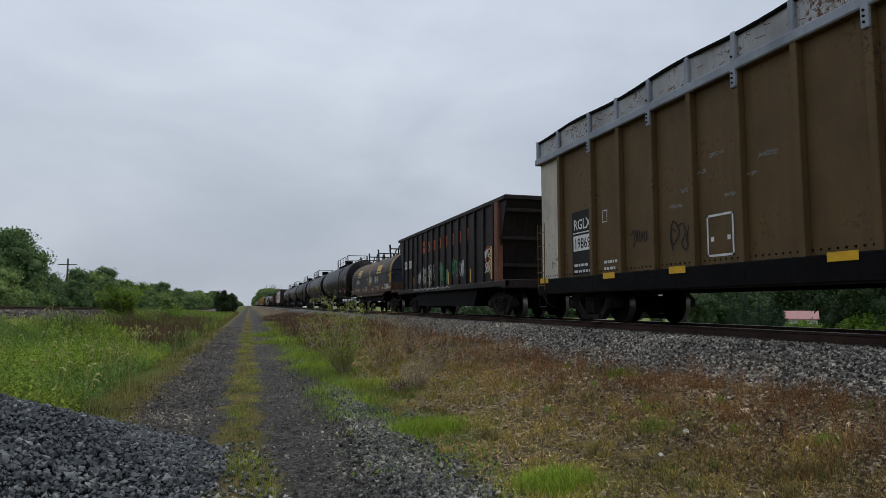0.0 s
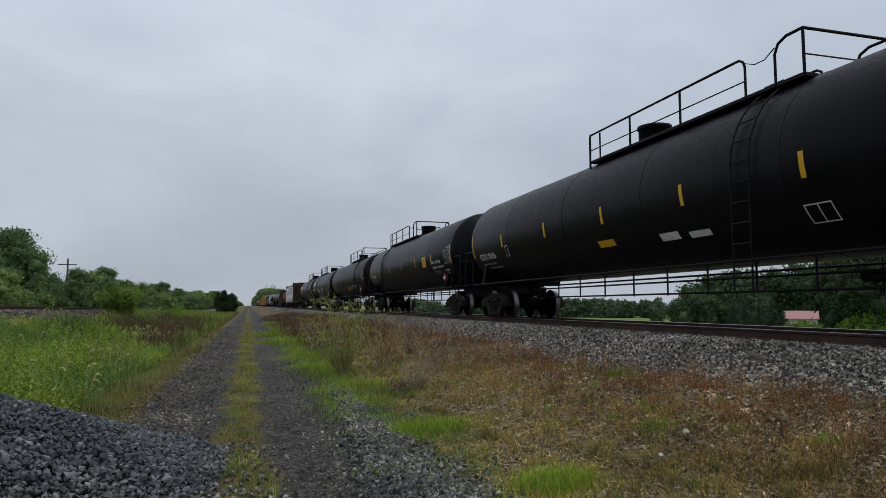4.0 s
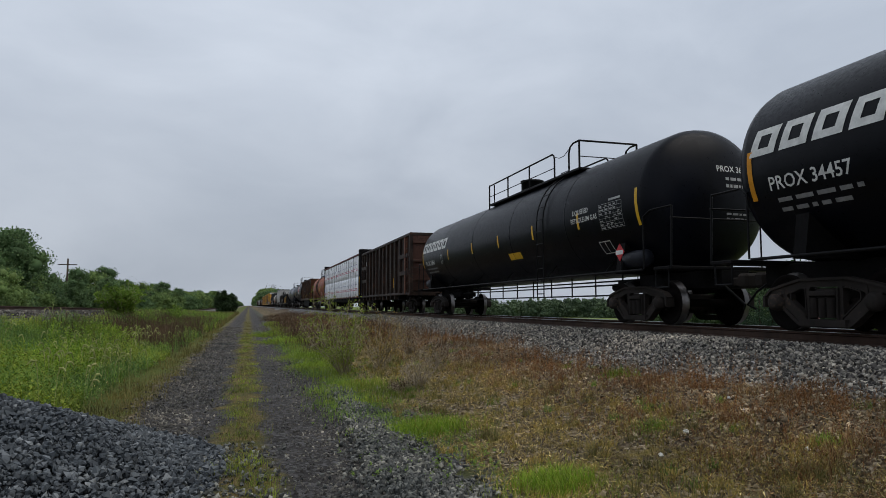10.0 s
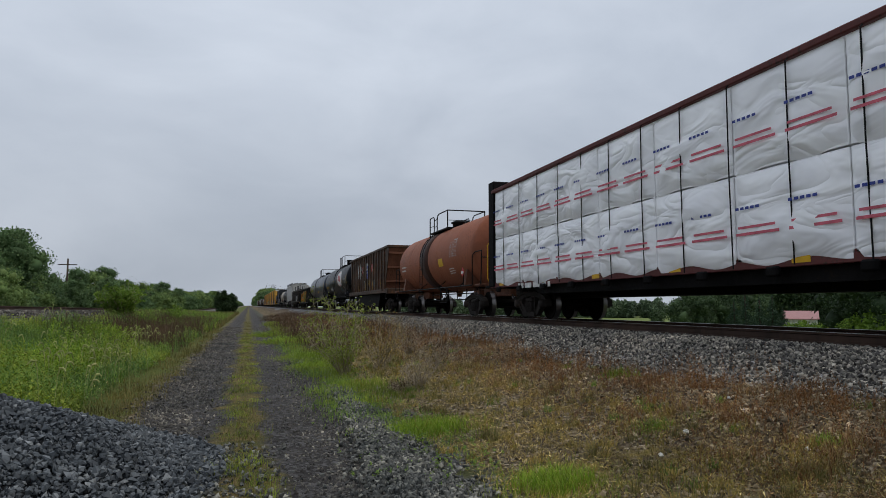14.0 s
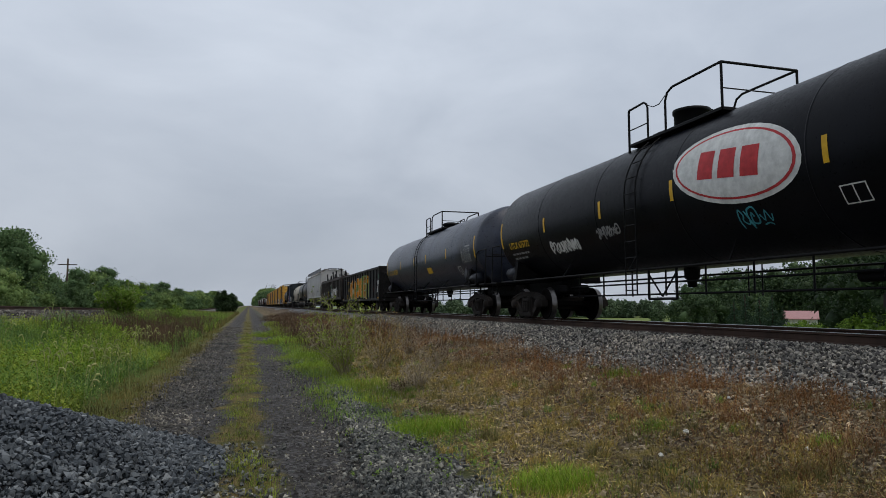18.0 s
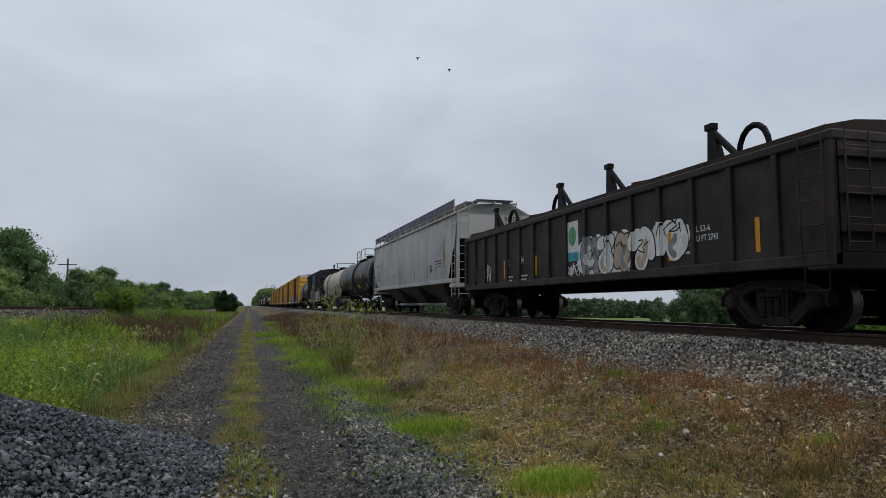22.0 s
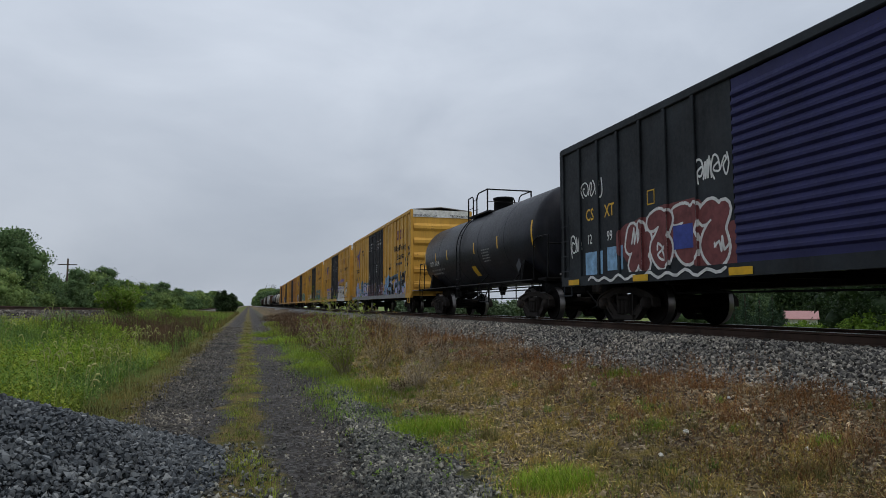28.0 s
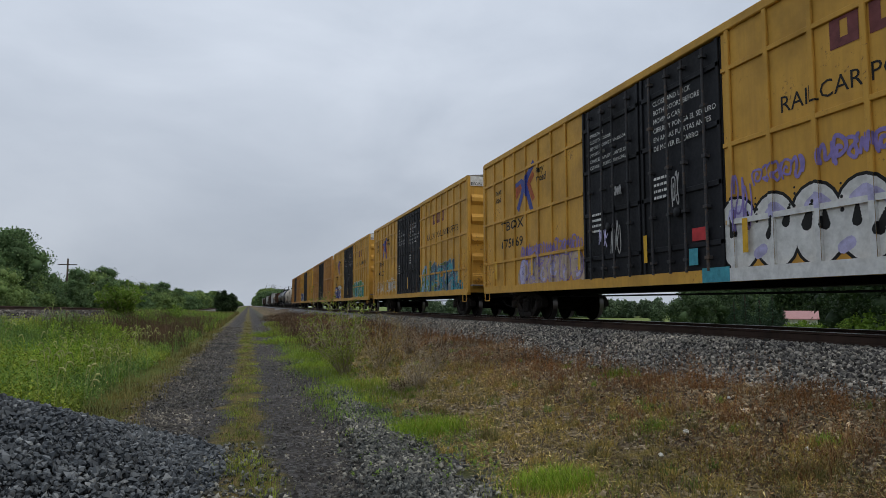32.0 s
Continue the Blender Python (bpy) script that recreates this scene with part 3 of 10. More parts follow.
def scatter(rng, n, x0, x1, y0, y1, power=1.0):
    """Points in a strip, denser towards its near end."""
    x = rng.uniform(x0, x1, n)
    y = y0 + (y1 - y0) * rng.uniform(0, 1, n) ** power
    return x, y


def stones():
    rng = np.random.default_rng(4)
    # the heap
    cx, cy, rad, h = PILE
    n = 25000
    a, r = rng.uniform(-1.2, 2.6, n), rad * np.sqrt(rng.uniform(0, 1, n)) * 1.08
    x, y = cx + r * np.cos(a), cy + r * np.sin(a)
    lump = 0.05 * np.sin(x * 3.1 + 1) * np.cos(y * 2.7)
    z = ground_z(x, y) + h * np.clip(1 - r / rad, 0, 1) ** 0.92 + lump * np.clip(1 - r / rad, 0, 1) + rng.uniform(-0.04, 0.045, n)
    size = rng.uniform(0.7, 1.0, n) ** 2
    me = bulk("gravel_heap", STONE_V, STONE_F, n, (np.stack([x, y, z], -1), random_turns(rng, n, 0.026, 0.046, (1.1, 1.0, 0.85)) * size[:, None, None]), [M["heap_stone"]])
    heap = tagged(new("gravel_heap", me), "heap of dark blue-grey crushed stone beside the road", "gravel", kind="stuff")
    # near-black sheet below the stones: shade of the gaps put into its colour
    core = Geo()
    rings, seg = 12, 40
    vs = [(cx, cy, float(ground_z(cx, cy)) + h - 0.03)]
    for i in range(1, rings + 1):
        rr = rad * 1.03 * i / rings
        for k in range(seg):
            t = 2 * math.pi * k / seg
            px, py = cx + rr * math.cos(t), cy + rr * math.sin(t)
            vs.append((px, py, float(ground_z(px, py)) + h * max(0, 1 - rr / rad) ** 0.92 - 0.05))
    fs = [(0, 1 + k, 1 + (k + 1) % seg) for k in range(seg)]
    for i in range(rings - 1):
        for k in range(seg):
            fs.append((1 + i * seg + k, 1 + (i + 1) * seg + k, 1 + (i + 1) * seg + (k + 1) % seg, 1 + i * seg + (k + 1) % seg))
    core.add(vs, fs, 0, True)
    part("core", core, M["stone_gap_shade"], heap)
    # ballast shoulder on the near side, and between the rails
    n = 84000
    x, y = scatter(rng, n, TRACK_X - 3.7, TRACK_X - 0.9, 4.2, 44, 1.75)
    z = bed_z(x, TRACK_X, RAIL_Z - 0.20) + rng.uniform(-0.02, 0.035, n)
    keep = rng.uniform(0, 1, n) > smooth01(-2.9, -3.7, x - TRACK_X) * 0.85
    x, y, z = x[keep], y[keep], z[keep]
    n = len(x)
    me = bulk("ballast", STONE_V, STONE_F, n, (np.stack([x, y, z], -1), random_turns(rng, n, 0.014, 0.037, (1.1, 1, 0.75))), [M["ballast"]])
    tagged(new("ballast", me), "loose grey and pale crushed stone of the track shoulder", "ballast", kind="stuff")
    # the second track's near slope
    n = 8000
    x, y = scatter(rng, n, LEFT_X + 1.4, LEFT_X + 3.7, 22, 75, 1.5)
    z = bed_z(x, LEFT_X, left_rail_z(y) - 0.20) + rng.uniform(-0.02, 0.03, n)
    me = bulk("second_ballast", STONE_V, STONE_F, n, (np.stack([x, y, z], -1), random_turns(rng, n, 0.03, 0.06)), [M["road_stone"]])
    tagged(new("second_ballast", me), "dull grey-brown crushed stone of the second track", "ballast", kind="stuff")
    # loose stones on the road: the left rut is coarser than the right
    n = 38000
    lane = rng.integers(0, 5, n)
    x = np.choose(lane, [-0.85, 0.78, -1.25, 1.0, -0.95]) + rng.normal(0, 1, n) * np.choose(lane, [0.25, 0.23, 0.24, 0.24, 0.30])
    y = 3.5 + 46 * rng.uniform(0, 1, n) ** 1.9
    coarse = rng.uniform(0, 1, n) ** 2.2
    size = 0.006 + 0.022 * coarse * np.where(x < 0, 1.0, 0.72)
    z = ground_z(x, y) + 0.3 * size
    me = bulk("road_gravel", STONE_V, STONE_F, n, (np.stack([x, y, z], -1), random_turns(rng, n, 0.8, 1.2, (1, 1, 0.7)) * size[:, None, None]), [M["road_stone"]])
    tagged(new("road_gravel", me), "scattered dark gravel in the ruts of the road", "gravel", kind="stuff")
    # the bank of coarse stone along the right rut, and the heap's spill across the road
    n = 17000
    y = 3.6 + 9.0 * rng.uniform(0, 1, n) ** 1.3
    x = 1.17 + 0.035 * y + rng.normal(0, 1, n) * np.clip(0.42 - 0.032 * y, 0.1, 0.3)
    k = rng.uniform(0, 1, n) < 0.16
    x[k], y[k] = rng.normal(-0.5, 0.38, k.sum()), rng.uniform(4.3, 7.6, k.sum())
    far = rng.uniform(0, 1, n) < 0.10
    x[far], y[far] = rng.normal(1.55, 0.16, far.sum()), rng.uniform(15.5, 21, far.sum())
    z = ground_z(x, y) + 0.035 * np.exp(-((x - 1.4) / 0.3) ** 2) * (y < 12) + rng.uniform(-0.005, 0.02, n)
    me = bulk("coarse_gravel", STONE_V, STONE_F, n, (np.stack([x, y, z], -1), random_turns(rng, n, 0.010, 0.030, (1.1, 1, 0.75))), [M["coarse_stone"]])
    tagged(new("coarse_gravel", me), "bank of coarse blue-grey stone along the road edge", "gravel", kind="stuff")
    # stones among the dead weeds, thickest towards the track and on the bare patch near the road
    n = 46000
    x, y = scatter(rng, n, 2.2, 6.3, 3.4, 30, 1.8)
    bare = np.exp(-((x - 4.7) / 1.0) ** 2 - ((y - 5.6) / 1.2) ** 2)
    keep = rng.uniform(0, 1, n) < 0.10 + 0.65 * smooth01(3.4, 5.6, x) + 0.7 * bare
    x, y = x[keep], y[keep]
    n = len(x)
    size = 0.006 + 0.026 * rng.uniform(0, 1, n) ** 2
    z = ground_z(x, y) + 0.45 * size
    me = bulk("loose_stones", STONE_V, STONE_F, n, (np.stack([x, y, z], -1), random_turns(rng, n, 0.8, 1.2, (1.1, 1, 0.65)) * size[:, None, None]), [M["field_stone"]])
    tagged(new("loose_stones", me), "stray ballast stones lying among dead weeds", "stones", kind="stuff")
    rock = Geo().add([(a * 0.055, c * 0.045, e * 0.045) for a, c, e in STONE_V], STONE_F).mesh("pale_rock", M["white_panel"])
    for px, py, s in ((2.68, 3.86, 1.0), (4.05, 5.6, 0.75), (3.5, 5.2, 0.6), (4.9, 5.8, 0.7), (5.2, 6.4, 0.6), (4.4, 4.5, 0.6)):
        r = tagged(new("pale_rock", rock), "pale limestone lump lying among dead weeds", "stone", "pale stones")
        r.matrix_basis = pose(px, py, float(ground_z(px, py)) + 0.02 * s, 10, 20, px * 90) @ Matrix.Scale(s, 4)


stones()

# ---- plants ----
BLADE_V = [(-0.5, 0, 0), (0.5, 0, 0), (0.32, 0.16, 0.55), (-0.32, 0.16, 0.55), (0, 0.62, 1.0)]
BLADE_F = [(0, 1, 2, 3), (3, 2, 4)]
LEAF_V = [(0, -0.5, 0), (0.34, -0.05, 0.1), (0, 0.5, 0.0), (-0.34, 0.05, 0.1)]
LEAF_F = [(0, 1, 2, 3)]
SPRIG_V = [(0, 0, 0), (0.5, 0.45, 0.10), (0, 1, 0), (-0.5, 0.45, 0.10)]
M["green_weed"] = leafy("green_weed", [(0.090, 0.177, 0.030), (0.158, 0.267, 0.042), (0.225, 0.338, 0.054), (0.120, 0.225, 0.039), (0.292, 0.393, 0.075), (0.093, 0.192, 0.039)], thin=0.3)
M["blue_weed"] = leafy("blue_weed", [(0.066, 0.143, 0.039), (0.111, 0.207, 0.054), (0.158, 0.258, 0.066), (0.084, 0.168, 0.048), (0.210, 0.300, 0.090)], thin=0.3)
M["bright_grass"] = leafy("bright_grass", [(0.165, 0.284, 0.022), (0.259, 0.391, 0.035), (0.121, 0.220, 0.020), (0.341, 0.424, 0.053)], thin=0.3)
M["dry_weed"] = leafy("dry_weed", [(0.140, 0.060, 0.026), (0.240, 0.100, 0.038), (0.300, 0.180, 0.076), (0.090, 0.044, 0.023), (0.38, 0.275, 0.120), (0.155, 0.100, 0.038), (0.200, 0.080, 0.032)], thin=0.15)
M["feather_weed"] = leafy("feather_weed", [(0.150, 0.066, 0.026), (0.260, 0.118, 0.042), (0.190, 0.082, 0.030), (0.310, 0.165, 0.060), (0.100, 0.050, 0.024)], thin=0.2)
M["straw"] = leafy("straw", [(0.247, 0.18, 0.0382), (0.403, 0.282, 0.0723), (0.195, 0.18, 0.0289), (0.546, 0.396, 0.128), (0.221, 0.138, 0.0382), (0.143, 0.156, 0.0221)], thin=0.15)
M["pale_straw"] = leafy("pale_straw", [(0.46, 0.38, 0.22), (0.66, 0.57, 0.38), (0.34, 0.26, 0.13), (0.78, 0.70, 0.52)])
M["dark_weed"] = leafy("dark_weed", [(0.065, 0.035, 0.026), (0.111, 0.060, 0.039), (0.081, 0.051, 0.030), (0.091, 0.078, 0.034)])
M["yellow_green"] = leafy("yellow_green", [(0.217, 0.290, 0.038), (0.312, 0.380, 0.055), (0.162, 0.244, 0.032), (0.275, 0.293, 0.061)], thin=0.3)
M["litter"] = leafy("litter", [(0.076, 0.051, 0.021), (0.570, 0.420, 0.162), (0.210, 0.149, 0.056), (0.950, 0.770, 0.365), (0.120, 0.083, 0.032), (0.405, 0.310, 0.092), (0.055, 0.039, 0.018)])
M["rust_litter"] = leafy("rust_litter", [(0.058, 0.033, 0.018), (0.350, 0.160, 0.065), (0.134, 0.068, 0.033), (0.685, 0.450, 0.225), (0.087, 0.045, 0.024), (0.241, 0.117, 0.051), (0.044, 0.026, 0.014)])
M["olive_grass"] = leafy("olive_grass", [(0.12, 0.11, 0.030), (0.19, 0.16, 0.055), (0.085, 0.095, 0.022), (0.24, 0.19, 0.085), (0.11, 0.125, 0.028)], thin=0.15)
M["bright_leaf"] = leafy("bright_leaf", [(0.10, 0.19, 0.025), (0.16, 0.26, 0.035), (0.21, 0.31, 0.05)], thin=0.3)
M["tree_leaf"] = leafy("tree_leaf", [(0.062, 0.117, 0.052), (0.095, 0.165, 0.070), (0.128, 0.203, 0.089), (0.079, 0.138, 0.060), (0.157, 0.230, 0.103)], thin=0.3, patch=0.35)
M["tree_leaf_light"] = leafy("tree_leaf_light", [(0.098, 0.165, 0.055), (0.145, 0.223, 0.075), (0.196, 0.268, 0.095), (0.121, 0.186, 0.062)], thin=0.3, patch=0.35)
M["twig"] = plain("twig", (0.30, 0.25, 0.18), 0.9, vary=0.35)
M["bark"] = plain("bark", (0.06, 0.048, 0.038), 0.95, vary=0.4)
M["seed_head"] = leafy("seed_head", [(0.28, 0.31, 0.11), (0.40, 0.41, 0.19), (0.21, 0.26, 0.08)], thin=0.2)


def blades(name, rng, x, y, h_lo, h_hi, w, material, label, category="grass", lean=0.35, lift=0.0):
    n = len(x)
    z = ground_z(x, y) - 0.01 + lift
    a = rng.uniform(0, 2 * np.pi, n)
    h = rng.uniform(h_lo, h_hi, n)
    k = rng.uniform(0.3, 1.0, n) * lean
    width = w * rng.uniform(0.6, 1.4, n)
    c, s = np.cos(a), np.sin(a)
    zero = np.zeros(n)
    turns = np.stack([np.stack([c * width, -s * h * k, zero], -1), np.stack([s * width, c * h * k, zero], -1), np.stack([zero, zero, h], -1)], 1)
    me = bulk(name, BLADE_V, BLADE_F, n, (np.stack([x, y, z], -1), turns), [material])
    return tagged(new(name, me), label, category, kind="stuff")


def sprigs(name, rng, x, y, h, per, length, width, rise, material, label, category="weeds", low=0.15):
    """Upright plants: short leaves set round each stem, longest near its foot."""
    n = len(x)
    lean = rng.normal(0, 0.13, (n, 2)) * h[:, None]
    k = np.repeat(np.arange(n), per)
    m = len(k)
    u = rng.uniform(low, 1.0, m)
    a = rng.uniform(0, 2 * np.pi, m)
    pitch = rng.normal(rise, 0.28, m)
    pos = np.stack([x[k] + lean[k, 0] * u * u, y[k] + lean[k, 1] * u * u, ground_z(x[k], y[k]) + h[k] * u], -1)
    d = np.stack([np.cos(a) * np.cos(pitch), np.sin(a) * np.cos(pitch), np.sin(pitch)], -1)
    side = np.stack([-np.sin(a), np.cos(a), np.zeros(m)], -1)
    up = np.cross(side, d)
    L = (length * (1.15 - 0.6 * u) * rng.uniform(0.6, 1.3, m))[:, None]
    turns = np.stack([side * width * rng.uniform(0.7, 1.3, m)[:, None], d * L, up * L], -1)
    me = bulk(name, SPRIG_V, LEAF_F, m, (pos, turns), [material])
    return tagged(new(name, me), label, category, kind="stuff")


def clumped(rng, n, x0, x1, y0, y1, clumps, spread, power=1.6):
    cx, cy = scatter(rng, clumps, x0, x1, y0, y1, power)
    k = rng.integers(0, clumps, n)
    return cx[k] + rng.normal(0, spread, n), cy[k] + rng.normal(0, spread, n)


def vegetation():
    rng = np.random.default_rng(11)
    off_heap = lambda x, y: np.hypot(x - PILE[0], y - PILE[1]) > PILE[2] * 0.98
    # tall weeds on the far side of the road edge: grass below, leafy plants in patches of their own kind
    x, y = scatter(rng, 44000, -6.8, -1.7, 7.5, 70, 1.5)
    edge = -1.75 - 0.45 * np.sin(y * 0.7) * np.sin(y * 0.23 + 1)
    keep = (x < edge) & off_heap(x, y) & (rng.uniform(0, 1, len(x)) > 0.75 * smooth01(-5.9, -6.6, x))
    x, y = x[keep], y[keep]
    h = smooth01(-1.7, -3.0, x)
    tall, low = h > 0.5, h <= 0.5
    outer = tall & (x < -4.6)
    inner = tall & (x >= -4.6)
    blades("tall_weeds", rng, x[inner], y[inner], 0.10, 0.42, 0.008, M["green_weed"], "dense fine green grass beside the road", lean=1.5)
    blades("bank_weeds", rng, x[outer], y[outer], 0.10, 0.36, 0.012, M["green_weed"], "green weeds on the bank of the second track", lean=0.9)
    blades("verge_grass", rng, x[low], y[low], 0.03, 0.17, 0.008, M["olive_grass"], "olive-brown grass on the road verge", lean=1.6)
    n = 12500
    x, y = scatter(rng, n, -6.6, -2.1, 7.6, 62, 1.55)
    withered = (np.abs(x + 4.0 + 0.4 * np.sin(y)) < 1.6) & (y > 21.5 + np.sin(x * 2)) & (y < 58)
    ok = off_heap(x, y) & ~withered & (x < -2.15 - 0.3 * np.sin(y * 0.6)) & (rng.uniform(0, 1, n) > 0.6 * smooth01(-5.6, -6.6, x))
    x, y = x[ok], y[ok]
    n = len(x)
    kind = np.sin(x * 1.5 + 1.1 * np.sin(y * 0.55)) + np.sin(y * 0.62 - x * 0.9 + 0.6) + rng.normal(0, 0.35, n)
    h = rng.uniform(0.30, 0.62, n) * (1 + 0.28 * np.sin(x * 2.1 + y * 0.8)) * (0.55 + 0.45 * smooth01(-2.0, -3.2, x)) * (1 - 0.25 * smooth01(-4.6, -6.0, x))
    for lo, hi, nm, per, length, width, rise, mt, label in (
            (-9, -0.55, "fine_weeds", 17, 0.090, 0.015, 0.80, "blue_weed", "soft feathery blue-green weeds beside the road"),
            (-0.55, 0.55, "green_weeds", 15, 0.085, 0.026, 0.50, "green_weed", "fine-leaved green weeds among tall grass"),
            (0.55, 9, "leafy_weeds", 17, 0.075, 0.026, 0.60, "yellow_green", "fluffy yellow-green leafy weeds among tall grass")):
        q = (kind >= lo) & (kind < hi)
        sprigs(nm, rng, x[q], y[q], h[q], per, length, width, rise, M[mt], label)
    # a leafy rank by the verge, with pale flower heads
    n = 700
    x, y = scatter(rng, n, -3.1, -2.0, 10.5, 34, 1.2)
    sprigs("verge_weeds", rng, x, y, rng.uniform(0.2, 0.48, n), 16, 0.05, 0.016, 0.5, M["blue_weed"], "dark green leafy weeds along the road verge")
    n = 1300
    x, y = scatter(rng, n, -3.2, -1.95, 11, 36, 1.1)
    p = np.stack([x, y, ground_z(x, y) + rng.uniform(0.18, 0.5, n)], -1)
    me = bulk("flower_heads", LEAF_V, LEAF_F, n, (p, random_turns(rng, n, 0.012, 0.024)), [M["litter"]])
    tagged(new("flower_heads", me), "tiny pale faded flower heads on verge weeds", "flowers", kind="stuff")
    n = 420
    x, y = clumped(rng, n, -4.9, -3.9, 20.5, 24.5, 9, 0.30)
    sprigs("bright_weeds", rng, x, y, rng.uniform(0.45, 0.85, n), 20, 0.10, 0.026, 0.6, M["bright_grass"], "bright lime-green weeds with fine leaves")
    # ragged tufts creeping into the ruts from both verges
    x, y = clumped(rng, 5200, -1.95, -1.45, 8, 45, 110, 0.13, 1.3)
    blades("rut_edge_grass", rng, x, y, 0.04, 0.20, 0.007, M["olive_grass"], "ragged olive grass tufts at the edge of the rut", lean=1.5)
    x, y = clumped(rng, 7000, 1.15, 1.75, 8.5, 34, 120, 0.16, 1.3)
    blades("rut_edge_weeds", rng, x, y, 0.03, 0.16, 0.008, M["green_weed"], "low green tufts at the edge of the rut", lean=1.7)
    n = 520
    x, y = clumped(rng, n, -4.6, -2.9, 12.5, 20, 14, 0.30)
    sprigs("lime_weeds", rng, x, y, rng.uniform(0.40, 0.75, n), 18, 0.09, 0.024, 0.6, M["bright_grass"], "bright lime-green weeds in loose patches")
    # the dark, withered patch
    x, y = clumped(rng, 20000, -5.6, -2.7, 22, 56, 80, 0.5, 1.0)
    x, y = x[x < -2.0], y[x < -2.0]
    blades("withered_weeds", rng, x, y, 0.35, 0.85, 0.011, M["dark_weed"], "patch of dark brown withered weeds", lean=0.8)
    # weeds towards the far end of the road, over both verges
    x, y = scatter(rng, 22000, -8.5, -1.7, 46, 135, 1.2)
    blades("far_weeds", rng, x, y, 0.2, 0.6, 0.03, M["olive_grass"], "olive-green weeds along the far stretch of the road", lean=0.9)
    x, y = scatter(rng, 9000, -8.0, -2.0, 40, 100, 1.2)
    blades("far_green_weeds", rng, x, y, 0.25, 0.8, 0.03, M["green_weed"], "green weeds along the far stretch of the road", lean=0.9)
    # nodding seed heads
    n = 190
    x, y = clumped(rng, n, -5.9, -2.0, 8.0, 26, 34, 0.34, 1.3)
    ok = off_heap(x, y)
    g = Geo()
    for px, py in zip(x[ok], y[ok]):
        z0, h, a = float(ground_z(px, py)), rng.uniform(0.52, 0.82), rng.uniform(0, 6.28)
        dx, dy = math.cos(a), math.sin(a)
        p = [(px, py, z0), (px + 0.05 * dx, py + 0.05 * dy, z0 + h * 0.86), (px + 0.08 * dx, py + 0.08 * dy, z0 + h), (px + 0.13 * dx, py + 0.13 * dy, z0 + h * 1.01), (px + 0.17 * dx, py + 0.17 * dy, z0 + h * 0.95)]
        g.rod(p[0], p[1], 0.003, 3).rod(p[1], p[2], 0.009, 5).rod(p[2], p[3], 0.014, 6).rod(p[3], p[4], 0.009, 5)
    tagged(new("seed_heads", g.mesh("seed_heads", M["seed_head"])), "nodding pale green foxtail seed heads", "grass", kind="stuff")
    # crown of the road
    y = 4.2 + 60 * rng.uniform(0, 1, 17000) ** 1.7
    x = -0.05 + rng.normal(0, 0.15, 17000) + 0.07 * np.sin(y * 0.8)
    keep = np.sin(y * 2.1) + np.sin(y * 0.9 + x * 4) + rng.normal(0, 0.7, len(x)) > -0.6
    blades("crown_grass", rng, x[keep], y[keep], 0.015, 0.075, 0.006, M["olive_grass"], "short olive-brown grass on the crown of the road", lean=2.2)
    x, y = clumped(rng, 5000, -0.25, 0.2, 4.5, 34, 90, 0.10)
    blades("crown_tufts", rng, x, y, 0.02, 0.10, 0.006, M["yellow_green"], "green tufts on the crown of the road", lean=1.6)
    # verge between the road and the dead weeds
    x, y = clumped(rng, 17000, 1.35, 2.3, 10, 60, 190, 0.22, 1.3)
    blades("edge_grass", rng, x, y, 0.03, 0.20, 0.008, M["yellow_green"], "yellow-green grass along the road edge", lean=1.2)
    for cx, cy, r, n, h in ((2.05, 7.75, 0.30, 2400, 0.17), (2.40, 5.05, 0.22, 1900, 0.17), (1.75, 19.5, 0.45, 1700, 0.26), (1.40, 28.0, 0.55, 1900, 0.30), (1.55, 16.4, 0.28, 900, 0.26), (5.3, 8.9, 0.16, 260, 0.20), (1.9, 12.4, 0.35, 900, 0.14), (3.9, 5.9, 0.12, 220, 0.14), (0.95, 34.0, 0.5, 1500, 0.36), (1.75, 10.0, 0.35, 500, 0.10), (4.6, 4.5, 0.10, 160, 0.13)):
        n = int(n * 1.5)
        gx, gy = rng.normal(0, r, n), rng.normal(0, r, n) * 1.25
        ht = np.exp(-(gx ** 2 + gy ** 2) / (2.2 * r * r))
        px, py = cx + gx * 1.2, cy + gy
        for core, lo, hi in ((ht > 0.45, 0.4, 1.0), (ht <= 0.45, 0.15, 0.6)):
            blades("grass_tuft", rng, px[core], py[core], h * lo, h * hi, 0.0055, M["bright_grass"] if hi == 1.0 else M["yellow_green"], "tuft of fresh bright green grass" if hi == 1.0 else "yellow-green grass round a fresh tuft", lean=1.4)
    # dead grass and weeds towards the track: straw below, rust-brown above
    def tufts(n, x0, x1, y0, y1, count, spread, power):
        cx, cy = scatter(rng, count, x0, x1, y0, y1, power)
        size = rng.uniform(0.4, 1.6, count)
        k = rng.integers(0, count, n)
        return cx[k] + rng.normal(0, 1, n) * spread * size[k], cy[k] + rng.normal(0, 1, n) * spread * size[k]

    bare = lambda x, y: np.exp(-((x - 4.3) / 0.8) ** 2 - ((y - 5.0) / 1.0) ** 2)
    x, y = scatter(rng, 40000, 1.7, 6.1, 3.6, 55, 1.6)
    patch = np.sin(x * 2.3 + 0.7 * np.sin(y)) + np.sin(y * 1.7 + x) + rng.normal(0, 0.7, len(x)) - 2.2 * bare(x, y)
    up = smooth01(3.0, 4.6, x)
    is_straw = (rng.uniform(0, 1, len(x)) > up * 0.85) & (patch > -0.5) & (x > 1.75 + 0.3 * np.sin(y))
    is_rust = ~is_straw & (patch > 0.35)
